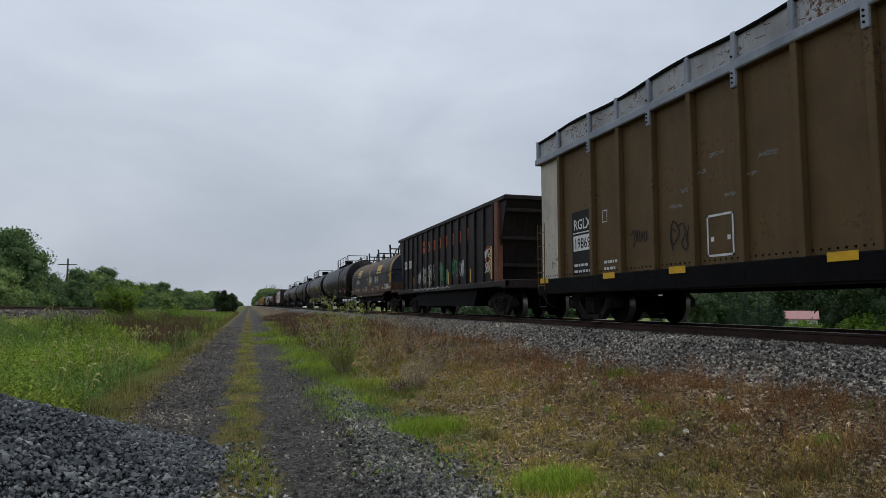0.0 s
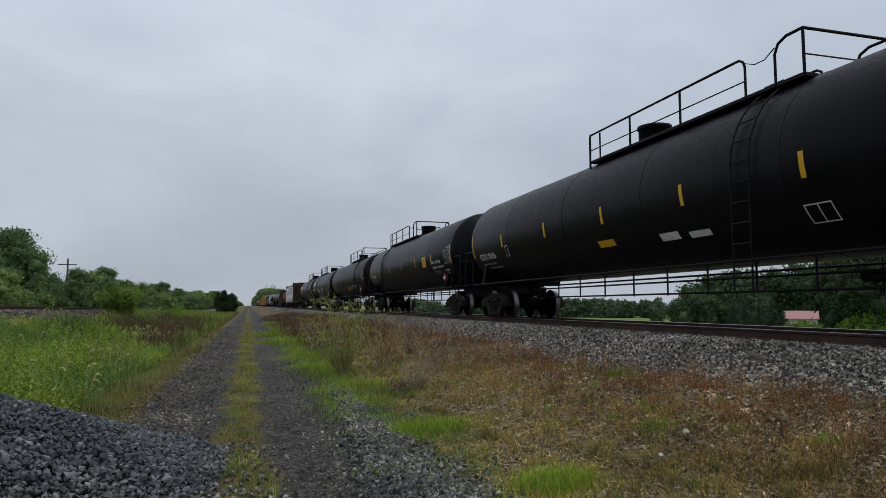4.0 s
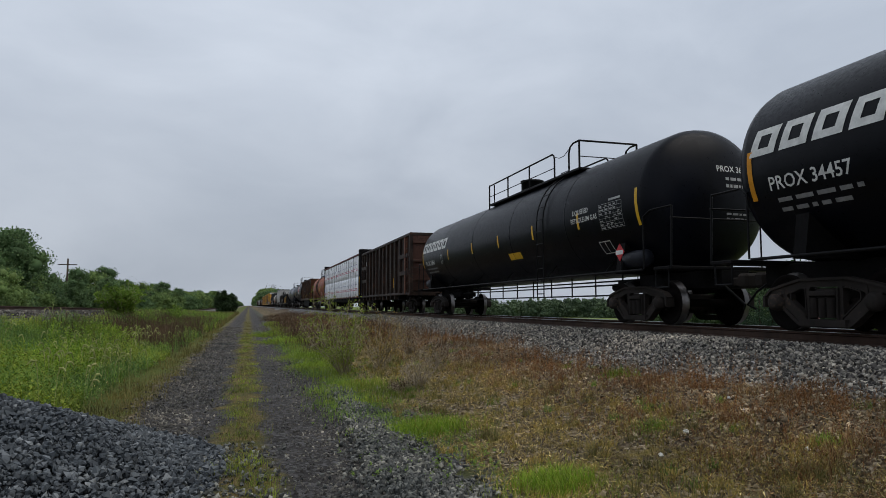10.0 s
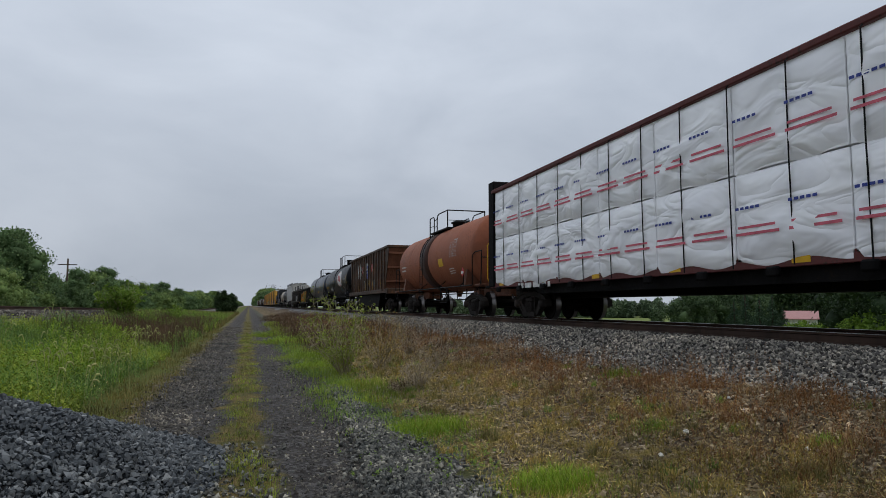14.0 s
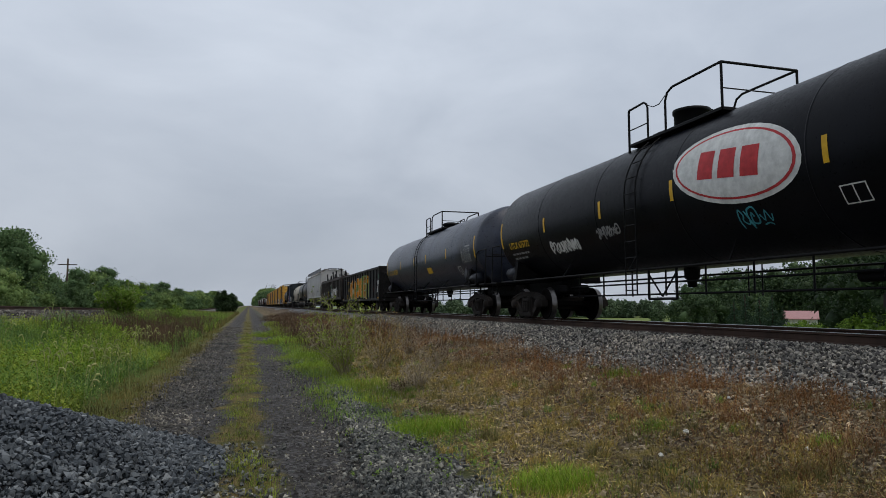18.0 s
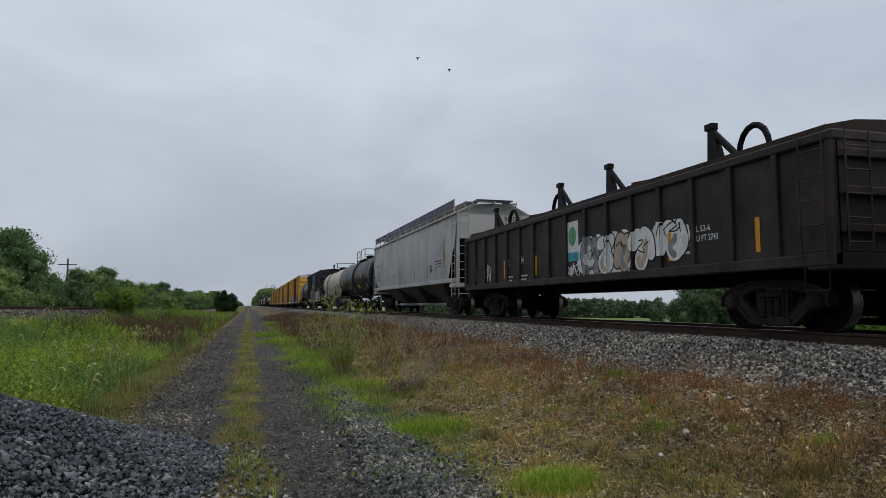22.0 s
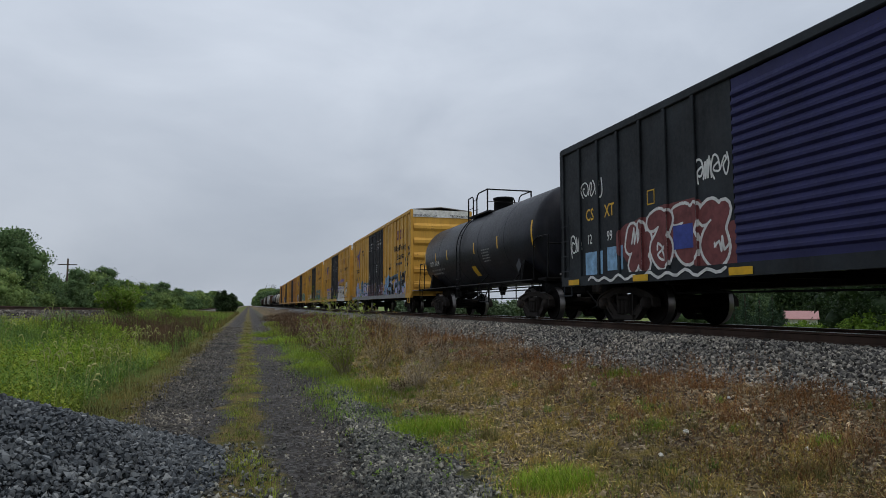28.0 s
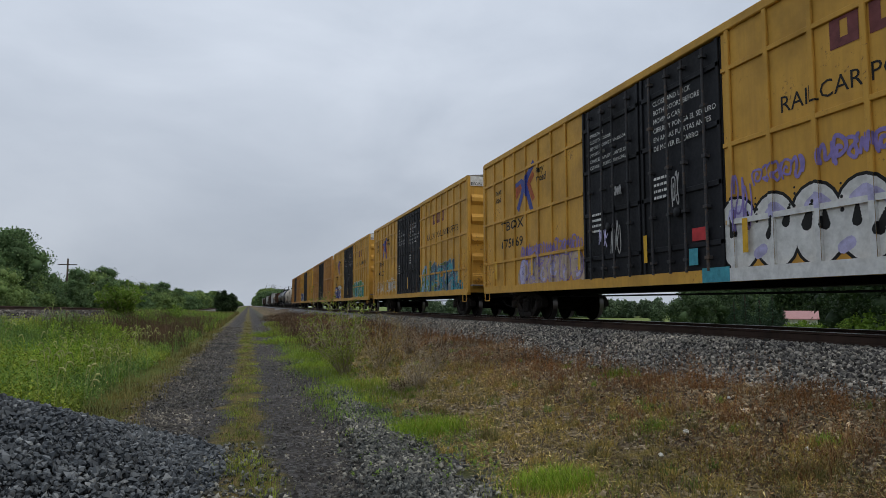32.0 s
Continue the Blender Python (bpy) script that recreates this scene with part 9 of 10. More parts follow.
def train_cars():
    leading_gondola()
    slogan_hopper()
    coil_car("weathered coil car with two grey hoods and yellow end bands", 37.0, 51.75)
    # pressure tank cars
    car, h, on = lpg("long black-brown pressure tank car with a dusty sheen", 55.4, 73.4, "CBTX 78106", [], 1, mat="tank_grime", plat=RAIL_B, ladder_y=-4.8, zc=2.66, mark_at=(8.4, 1.95), table=-7.5, box=-5.8)
    patch(car, on, 0.3, -0.4, 1.70, 1.88, Y_)
    patch(car, on, -2.1, -2.7, 1.62, 1.80, W)
    patch(car, on, -3.0, -3.6, 1.60, 1.74, W)
    car, h, on = lpg("long satin black pressure tank car", 76.1, 94.5, "TILX 304881", [("NON-ODORIZED", -6.1, 2.22, 0.185), ("LIQUEFIED PETROLEUM GAS", -6.15, 2.0, 0.135)], 2, plat=RAIL_A, ladder_y=4.8, mark_at=(8.7, 2.12), table=-8.1, box=-7.95)
    patch(car, on, -4.55, -5.2, 2.15, 2.63, Y_, "notice_panel")
    bars(car, on, -4.62, 2.56, 0.5, 0.34, 4, M["yellow_band"], 9)
    bars(car, on, -6.3, 1.88, 0.9, 0.2, 2, G_, 8)
    car, h, on = lpg("long black-brown pressure tank car with white stencils", 97.5, 115.4, "SHPX 224339", [("LIQUEFIED PETROLEUM GAS", -2.2, 1.82, 0.20), ("NON-ODORIZED", -2.5, 1.62, 0.17)], 3, mat="tank_grime", marks=(9.05, 6.2, 2.95, -0.45, -2.95, -6.9, -9.3), plat=RAIL_B, ladder_y=-5.3, mark_at=(8.3, 1.88), table=-7.85, box=-6.1)
    patch(car, on, -0.55, -1.4, 1.55, 1.88, M["marking_amber"], "notice_panel")
    for k, (a, b, mark) in enumerate(((117.7, 135.5, "PROX 34457"), (138.6, 156.5, "PROX 36461"))):
        car, h, on = lpg("long black pressure tank car with a bold white block device", a, b, mark, [("LIQUEFIED PETROLEUM GAS", -5.3, 2.12, 0.20), ("NON-ODORIZED", -5.3, 1.88, 0.20)] if k == 0 else [("LIQUEFIED", -6.0, 2.62, 0.17), ("PETROLEUM GAS", -5.9, 2.42, 0.17)], 5 + k, plat=RAIL_A if k == 0 else (1.7, -3.7, -4.6, -5.2), ladder_y=4.4 if k == 0 else -4.2, marks=(9.05, 5.0, 1.9, -0.8, -3.6, -6.4, -9.05) if k else SEVEN, reservoir=(k == 1), mark_at=(8.45, 2.18), table=-7.3, mark_mat="marking_yellow" if k else "marking_amber")
        blocks(car, on, h - 0.10, 2.76, 0.52, 0.44, 0.10, 6, W, 0.25, 0.006, label="bold white slanted block", hollow=0.115)
        if k == 0:
            for y0, y1, z0, z1, sd in ((4.0, 3.2, 2.0, 2.5, 3), (2.9, 1.4, 1.75, 2.25, 4), (-0.2, -1.9, 1.85, 2.4, 6), (-3.8, -4.7, 1.5, 1.95, 8)):
                tag(car, on, y0, y1, z0, z1, W if sd < 8 else G_, sd, 7, 0.075)
                if sd < 8:
                    tag(car, on, y0 - 0.1, y1 + 0.1, z0 + 0.05, z1 - 0.05, G_, sd + 20, 6, 0.05)
        else:
            patch(car, on, -1.4, -2.35, 1.78, 2.0, Y_, "notice_panel")
    # dark gondola with a boxed end bay
    car, h, on, ys = open_car("tall dark brown ribbed scrap gondola with white numbers", 158.8, 173.5, M["gondola_dark"], z0=0.95, z1=4.02, rib_ys=[7.25] + [6.4 - k * 1.13 for k in range(10)] + [-4.9, -7.25], rib_d=0.13, rib_w=0.17, sill=0.12, trucks=1.75, tub=0.2, end_mat=M["gondola_brown"], end_ribs=3)
    for y0, y1 in ((7.3, 5.3), (-4.9, -7.3)):
        for z in (2.06, 2.94):
            part("stiffener", Geo().box(-1.60, -1.45, min(y0, y1), max(y0, y1), z - 0.11, z + 0.11, 0.02), M["gondola_dark"], car)
    part("corner_post", Geo().box(-1.60, -1.45, -6.32, -6.12, 1.0, 3.9, 0.015), M["rust_end"], car, "rust-brown post")
    part("tall_ladder", ladder_geo(Geo(), -1.63, -6.85, 1.0, 3.85, n=8), M["gondola_brown"], car)
    for k in range(10):
        part("rib_foot", Geo().side([(6.4 - k * 1.13 - 0.085, 1.0), (6.4 - k * 1.13 + 0.085, 1.0), (6.4 - k * 1.13 + 0.05, 0.74), (6.4 - k * 1.13 - 0.05, 0.74)], -1.58, -1.40), M["gondola_dark"], car)
    patch(car, on, 6.25, 5.30, 3.08, 3.48, B, "panel", 0.004)
    lettering(car, on, "SHNX", 0.36, 6.18, 3.14, W, stretch=0.74)
    lettering(car, on, "100642", 0.36, 6.2, 2.56, W, stretch=0.72)
    bars(car, on, -1.9, 2.4, 0.5, 1.1, 8, G_, 4)
    bars(car, on, -3.0, 1.6, 0.7, 0.3, 3, G_, 5)
    for y in (6.9, 3.4, 0.9, -0.9, -2.9):
        patch(car, on, y - 0.06, y + 0.06, 1.40, 1.92, Y_, "reflective_strip", 0.008)
    centre_beam("centre-beam flat car carrying white-wrapped lumber under a red beam", 174.7, 198.15)
    car, h, on = tank_car("short rust-orange tank car with soot stains", 200.2, 212.3, M["tank_orange"], r=1.45, zc=2.50, plat=(1.95, 1.2, 0.7, -1.0), ladder_y=1.2, frame="rust_end", house="manway", rail_h=0.75, bands=((0.2, 1.6, "gondola_brown"),))
    bars(car, on, h - 0.5, 2.4, 1.0, 0.35, 2, W, 3)
    data_panel(car, on, -h + 2.9, 2.35)
    patch(car, on, -1.45, -2.1, 2.05, 2.38, Y_, "notice_panel")
    bars(car, on, -2.7, 1.9, 0.8, 0.3, 3, W, 9)
    placard(car, -h + 1.0, 1.65, -1.48)
    # rusty open hopper with notices
    car, h, on, ys = open_car("rust-brown ribbed open hopper with red and blue notices and tags", 215.0, 230.1, M["rust_hopper"], z0=1.14, z1=3.88, ribs=15, slope=1.1, tub=0.78, trucks=1.75, name="open_hopper", end_mat=M["rust_end"], sill=0.24)
    lettering(car, on, "DJ", 0.34, 5.08, 2.28, W, stretch=0.75)
    lettering(car, on, "307", 0.34, 5.10, 1.92, W, stretch=0.68)
    lettering(car, on, "TX", 0.34, 4.20, 2.28, W, stretch=0.75)
    lettering(car, on, "23", 0.34, 4.15, 1.92, W, stretch=0.72)
    bars(car, on, 5.1, 1.72, 0.5, 0.22, 2, W, 7)
    for y0, y1, sd in ((3.6, 2.85, 2), (2.7, 1.95, 5)):
        tag(car, on, y0, y1, 2.5, 3.4, W, sd, 6, 0.06)
        tag(car, on, y0, y1, 2.25, 2.95, W, sd + 30, 5, 0.05)
    for y in (1.66, -1.92):
        patch(car, on, y, y - 0.62, 2.62, 3.10, M["marking_red"], "notice")
        lettering(car, on, "DO NO", 0.20, y - 0.04, 2.88, W, stretch=0.78)
        lettering(car, on, "TAMP", 0.20, y - 0.06, 2.67, W, stretch=0.85)
    patch(car, on, 0.0, -0.66, 2.20, 2.78, M["marking_blue"], "notice")
    patch(car, on, 0.0, -0.66, 2.78, 3.25, W, "notice")
    lettering(car, on, "Company", 0.15, -0.03, 2.58, W, stretch=0.95)
    bars(car, on, -0.08, 2.42, 0.5, 0.16, 1, W, 4)
    part("notice_device", Geo().side([(-0.33, 2.86), (-0.49, 3.02), (-0.33, 3.18), (-0.17, 3.02)], -1.525, -1.518), M["marking_blue"], car)
    for k, (a, b) in enumerate(((1.3, 0.7), (-0.5, -1.2), (-1.4, -2.0), (-2.6, -3.1), (-4.6, -5.3))):
        tag(car, on, a, b, 1.55, 2.1, (W, M["marking_yellow"], G_, G_, M["spray_maroon"])[k], 20 + k, 6, 0.045)
    for y in (2.72, -0.15, -2.75, -5.4):
        patch(car, on, y - 0.06, y + 0.06, 1.42, 1.95, M["yellow_band"], "reflective_strip", 0.075)
    # two general-purpose tank cars
    car, h, on = tank_car("black tank car with an oval white device and tags", 232.7, 247.8, M["sheen_black"], r=1.50, zc=2.68, plat=(0.95, 0.2, -0.45, -2.2), ladder_y=-0.1, marks=(7.5, 4.31, 1.29, -1.45, -5.02, -7.4), mark_z=2.6, reservoir=True, house="can", rail_h=0.85)
    lettering(car, on, "UTLX 675772", 0.28, 6.95, 2.12, Y_, stretch=0.9)
    bars(car, on, 6.9, 1.98, 1.2, 0.3, 2, G_, 3)
    oy, oz = -3.05, 2.80
    for k, (a, b, e) in enumerate(((1.56, 0.70, 0.006), (1.46, 0.62, 0.010), (1.40, 0.58, 0.014))):
        oval(car, on, oy, oz, a, b, 0.12, e, (W, M["marking_red"], W)[k], ("device_ground", "device_rim", "device_face")[k], "off-white oval device with a red rim" if k == 0 else "")
    blocks(car, lambda y, z, e: on(y, z + 0.12 * (y - oy), e), oy + 0.80, oz - 0.24, 0.40, 0.50, 0.14, 3, M["marking_red"], 0.1, 0.020, "device_bar")
    tag(car, on, 4.2, 2.6, 1.75, 2.1, W, 4, 6, 0.08)
    tag(car, on, 1.6, 0.6, 1.95, 2.2, G_, 14, 6, 0.05)
    tag(car, on, -3.0, -3.7, 1.62, 2.0, M["spray_teal"], 9, 8, 0.035)
    data_panel(car, on, -6.0, 2.30, 1.2, 0.5)
    frame_box(car, on, -5.1, 1.75, 0.42, 0.3, 0.02, W, split=True)
    lettering(car, head_face(h, 1.50, 2.68), "UTLX 675772", 0.22, 0.60, 3.35, Y_)
    bars(car, head_face(h, 1.50, 2.68), 0.35, 3.2, 0.7, 0.6, 5, Y_, 5)
    placard_blank(car, -h + 0.95, 1.6)
    car, h, on = tank_car("slate-grey tank car with a yellow notice", 250.4, 266.4, M["tank_slate"], r=1.47, zc=2.57, plat=(1.1, 0.35, 0.1, -1.65), ladder_y=0.7, marks=(7.85, 4.35, 1.30, -0.96, -4.22, -7.82), mark_z=2.52, reservoir=True, house="manway", rail_h=0.72)
    lettering(car, on, "UTLX 642583", 0.36, h - 0.8, 2.1, Y_, stretch=1.0)
    patch(car, on, -0.95, -1.70, 1.82, 2.10, Y_, "notice_panel")
    data_panel(car, on, -6.25, 2.02, 1.12, 0.52)
    frame_box(car, on, -5.42, 1.55, 0.42, 0.36, 0.03, W, split=True)
    lettering(car, head_face(h, 1.47, 2.57), "UTLX 642583", 0.22, 0.60, 3.15, Y_)
    bars(car, head_face(h, 1.47, 2.57), 0.35, 3.0, 0.7, 0.6, 4, Y_, 7)
    placard_blank(car, -h + 0.95, 1.6)
    # low gondola with a sprayed panel
    car, h, on, ys = open_car("low black gondola with yellow sprayed letters on its side", 268.2, 284.5, M["gondola_black"], z0=0.72, z1=2.80, ribs=16, rib_w=0.12, sill=0.14, trucks=1.8, end_ribs=3)
    lettering(car, on, "INSIDE HEIGHT", 0.12, 7.35, 2.42, W, stretch=0.85)
    lettering(car, on, "5-6", 0.12, 7.0, 2.26, W)
    lettering(car, on, "LD LMT", 0.15, 5.95, 1.14, Y_, stretch=0.9)
    lettering(car, on, "LT WT", 0.15, 5.9, 0.96, Y_, stretch=0.9)
    lettering(car, on, "NY", 0.40, 5.75, 2.02, Y_, stretch=0.75)
    lettering(car, on, "C", 0.40, 4.85, 2.02, Y_, stretch=0.75)
    lettering(car, on, "56", 0.40, 5.70, 1.50, Y_, stretch=0.75)
    lettering(car, on, "51", 0.40, 4.85, 1.52, Y_, stretch=0.75)
    for y0, y1 in ((4.45, 3.75), (-3.2, -4.2)):
        patch(car, on, y0, y1, 0.95, 2.20, M["spray_moss"], "sprayed_panel", 0.004)
    spray(car, on, 4.0, -3.2, 0.86, 2.42, [M["marking_amber"], M["yellow_band"], M["marking_amber"]], W, 12, 5, shade=M["spray_moss"], ribs=ys, rib_w=0.12, thick=0.022, bold=0.80, word="GROSE", spots=9)
    tag(car, on, 6.9, 6.4, 1.2, 1.7, G_, 3, 6)
    tag(car, on, -6.8, -7.9, 1.7, 2.0, W, 5, 3, 0.06)
    patch(car, on, -6.8, -7.4, 1.25, 1.62, W, "notice")
    frame_box(car, on, -6.9, 1.36, 0.36, 0.18, 0.03, B, split=True)
    tag(car, on, -5.6, -6.1, 1.1, 1.7, M["spray_maroon"], 8, 5, 0.06)
    tag(car, on, -7.5, -7.9, 2.1, 2.4, M["spray_green"], 18, 6, 0.04)
    for y in (7.9, 4.6, 1.0, -3.4, -7.6):
        patch(car, flat_side(1.58), y, y - 0.50, 0.76, 0.93, Y_, "reflective_strip", 0.012)
    spray(car, on, -3.30, -4.10, 1.85, 2.45, [M["marking_amber"]], B, 17, 1, ribs=ys, rib_w=0.12, ground=False, word="S", thick=0.012, bold=0.75)
    # covered gondola with lifting frames
    car, h, on, ys = open_car("grey-brown gondola with dark covers and white sprayed letters", 285.7, 301.9, M["gondola_grey"], z0=0.95, z1=2.82, ribs=17, rib_w=0.12, sill=0.18, trucks=1.8)
    for k, (y0, y1) in enumerate(((-h + 0.2, -h * 0.34), (-h * 0.33, h * 0.33), (h * 0.34, h - 0.2))):
        out = [(-1.46, 2.84), (1.46, 2.84), (1.46, 2.96), (0.9, 3.08), (0, 3.14), (-0.9, 3.08), (-1.46, 2.96)]
        cover = part("load_cover", Geo().prism(out, y0, y1), M["gondola_dark"], car, "low dark steel load cover")
        for yy in ((-5.2,), (0.95, -1.6), (5.8,))[k]:
            for x in (-1.2, 1.2):
                part("lifting_frame", Geo().side([(yy - 0.30, 2.96), (yy + 0.08, 2.96), (yy + 0.05, 3.62), (yy - 0.07, 3.62)], x - 0.05, x + 0.05).rod((x, yy, 3.58), (x, yy - 0.62, 3.0), 0.06, 6).box(x - 0.07, x + 0.07, yy - 0.10, yy + 0.12, 3.58, 3.70, 0.01), M["rail_black"], cover)
        n = 8
        ye = (-5.9, 1.65, 5.0)[k]
        part("lifting_eye", Geo().path([(-0.9, ye + 0.36 * math.cos(math.pi * i / n), 3.06 + 0.46 * math.sin(math.pi * i / n)) for i in range(n + 1)], 0.055, 6), M["rail_black"], cover)
        part("cover_rib", Geo().prism([(-1.47, 2.96), (-0.9, 3.085), (0, 3.145), (0.9, 3.085), (1.47, 2.96), (1.47, 3.0), (0.9, 3.125), (0, 3.185), (-0.9, 3.125), (-1.47, 3.0)], y1 - 0.3, y1 - 0.2), M["gondola_dark"], cover)
    lettering(car, on, "JTL", 0.30, 4.15, 1.62, W, stretch=0.72)
    lettering(car, on, "IL 52-6", 0.15, -5.05, 1.72, W)
    lettering(car, on, "CU FT 2743", 0.15, -5.0, 1.55, W, stretch=0.9)
    lettering(car, on, "84", 0.30, 3.0, 1.64, W, stretch=0.75)
    bars(car, on, 4.1, 1.30, 0.5, 0.22, 2, W, 2)
    bars(car, on, 3.0, 1.30, 0.5, 0.22, 2, W, 3)
    tag(car, on, 5.9, 5.5, 1.2, 1.75, W, 4, 5, 0.05)
    patch(car, on, 0.0, -0.62, 1.72, 2.49, W, "notice", 0.006)
    patch(car, on, 0.0, -0.62, 1.50, 1.72, M["spray_teal"], "notice", 0.006)
    part("notice_device", Geo().add([on(-0.31 + 0.2 * math.cos(6.283 * i / 14), 2.12 + 0.24 * math.sin(6.283 * i / 14), 0.009) for i in range(14)], [tuple(range(14))]), M["spray_green"], car)
    spray(car, on, -0.82, -3.75, 1.08, 2.02, [W, M["spray_tan"], G_], B, 21, 4, ribs=ys, rib_w=0.12)
    spray(car, on, -3.9, -4.9, 1.2, 2.05, [W, G_], B, 22, 1, ribs=ys, rib_w=0.12)
    tag(car, on, 0.0, -0.7, 1.05, 1.45, W, 6, 7, 0.04)
    frame_box(car, on, -h + 3.6, 1.35, 0.55, 0.36, 0.04, W, split=True)
    for y in (7.0, 4.3, 1.9, -1.5, -4.3, -h + 1.5):
        patch(car, on, y + 0.05, y - 0.05, 1.25, 1.80, M["marking_amber"], "reflective_strip", 0.008)
    # grey covered hopper
    car, h, on = covered_hopper("light grey covered hopper with a roof walkway and darker lower slopes", 303.1, 320.7)
    lettering(car, on, "BNGX", 0.28, 7.6, 2.68, B, stretch=0.8)
    lettering(car, on, "31417", 0.28, 7.5, 2.24, B, stretch=0.8)
    lettering(car, end_face(-h), "BNGX", 0.26, -0.45, 3.75, B)
    lettering(car, end_face(-h), "31417", 0.26, -0.45, 3.50, B)
    bars(car, on, 7.5, 2.12, 0.9, 0.26, 2, B, 3)
    bars(car, on, -h + 2.9, 2.30, 0.9, 0.36, 3, B, 4)
    frame_box(car, on, h - 3.1, 2.5, 0.26, 0.32, 0.02, B)
    patch(car, on, -h + 3.9, -h + 3.55, 1.85, 2.15, B, "notice")
    frame_box(car, on, -h + 3.83, 1.9, 0.22, 0.18, 0.025, W)
    bars(car, on, h - 6.0, 2.1, 0.6, 0.2, 3, M["spray_maroon"], 6)
    for y in (h - 1.25, h - 4.4, h - 7.6, -2.0, -4.5):
        patch(car, on, y + 0.05, y - 0.05, 1.65, 2.15, M["yellow_band"], "reflective_strip", 0.008)
    patch(car, on, -h + 1.7, -h + 1.55, 1.95, 3.05, M["yellow_band"], "reflective_strip", 0.008, 8)
    # tank cars
    car, h, on = tank_car("black tank car with grey bands and a rough asphalt coat", 322.9, 338.6, M["sheen_black"], r=1.45, zc=2.57, plat=(1.35, -0.05, -0.6, -2.4), ladder_y=-0.7, marks=(7.75, 4.56, 0.88, -1.56, -3.97, -6.06), mark_z=2.55, house="manway", rail_h=0.75, bands=((-0.75, 1.75, "band_grey"), (-7.80, -6.9, "band_grey")))
    lettering(car, on, "SHPX 203070", 0.28, 7.05, 2.12, W, stretch=0.85)
    bars(car, on, 6.95, 1.98, 1.5, 0.3, 2, G_, 3)
    patch(car, on, -1.75, -2.6, 1.66, 1.96, Y_, "notice_panel")
    tag(car, on, 3.0, 1.6, 1.6, 1.95, G_, 5, 7, 0.06)
    data_panel(car, on, -h + 1.35, 2.1, mat="marking_grey")
    frame_box(car, on, -h + 2.45, 1.65, 0.5, 0.34, 0.03, W, split=True)
    placard_blank(car, -h + 1.1, 1.6)
    car, h, on = tank_car("short cream tank car streaked with grime", 341.3, 352.1, M["tank_cream"], r=1.42, zc=2.53, plat=(1.35, 0.7, 0.3, -1.9), ladder_y=1.0, frame="tank_cream", house="manway", rail_h=0.72, rail_mat="rail_black")
    lettering(car, on, "UTLX 9104", 0.28, h - 0.3, 2.3, B, stretch=0.85)
    data_panel(car, on, -h + 2.3, 2.4, mat="marking_grey")
    bars(car, on, -h + 3.6, 2.1, 0.9, 0.4, 3, M["marking_grey"], 5)
    placard(car, -h + 1.0, 1.6, -1.46)
    # blue-black boxcar
    car, h, on, ys = box_car("blue-black boxcar with a blue corrugated door and graffiti", 354.1, 369.9, M["box_navy"], w=1.58, z0=0.86, z1=4.34, ribs=19, doors=(-1.50, 1.65), door_mat=M["door_blue"], door_style="slide", roof_mat=M["door_black"], trucks=2.0)
    blocks(car, on, -4.75, 3.18, 0.52, 0.40, 0.34, 3, Y_, 0.2, 0.008, label="yellow slanted block")
    blocks(car, on, -4.75, 3.02, 0.55, 0.09, 0.31, 3, Y_, 0.2, 0.008, "underline")
    lettering(car, on, "CS", 0.40, 6.70, 2.40, Y_, stretch=0.80)
    lettering(car, on, "XT", 0.40, 5.84, 2.40, Y_, stretch=0.80)
    frame_box(car, on, 4.15, 2.42, 0.26, 0.30, 0.025, Y_)
    lettering(car, on, "12", 0.32, 6.66, 1.85, W, stretch=0.75)
    lettering(car, on, "99", 0.32, 5.75, 1.85, W, stretch=0.75)
    lettering(car, on, "38", 0.32, 4.85, 1.85, W, stretch=0.75)
    patch(car, on, 6.75, 5.95, 1.12, 1.65, M["spray_sky"], "sprayed_panel")
    patch(car, on, 5.75, 5.10, 1.18, 1.70, M["spray_sky"], "sprayed_panel")
    spray(car, on, 4.9, 1.72, 1.05, 2.3, [M["spray_maroon"], M["spray_maroon"]], W, 30, 4, shade=M["spray_maroon"], ribs=ys, rib_depth=0.05, rib_w=0.09, thick=0.06)
    patch(car, on, 3.3, 2.6, 1.45, 1.9, M["marking_blue"], "sprayed_panel", 0.016)
    spray(car, on, -1.6, -5.4, 1.05, 2.10, [W, W, M["stencil_white"]], B, 31, 5, shade=M["door_blue"], ribs=ys, rib_depth=0.05, rib_w=0.09, thick=0.05)
    spray(car, on, -5.5, -7.4, 1.08, 2.05, [M["spray_maroon"], M["spray_tan"]], W, 33, 2, ribs=ys, rib_depth=0.05, rib_w=0.09, thick=0.05)
    frame_box(car, on, -5.75, 1.35, 0.6, 0.38, 0.03, W, split=True)
    for k, (a, b, z0, z1) in enumerate(((6.9, 5.9, 2.85, 3.45), (2.6, 1.7, 2.6, 3.0), (7.5, 6.9, 1.6, 2.2), (-5.4, -6.5, 2.1, 2.4))):
        tag(car, on, a, b, z0, z1, W, 40 + k, 7, 0.05)
    for y in np.linspace(h - 0.4, -h + 1.0, 6):
        patch(car, flat_side(1.60), y, y - 0.55, 0.90, 1.03, Y_, "reflective_strip", 0.012)
    for cy, n in ((4.1, 40), (-3.5, 32)):
        g = Geo()
        stroke(g, flat_side(1.60), [(-n * 0.06 + 0.12 * k, 0.05 * math.sin(k * 1.3) + 0.02 * math.sin(k * 0.7)) for k in range(n)], cy, 1.0, 0.03, 0.006, 0, (0.88, 1.12))
        part("sprayed_edge", g, W, car)
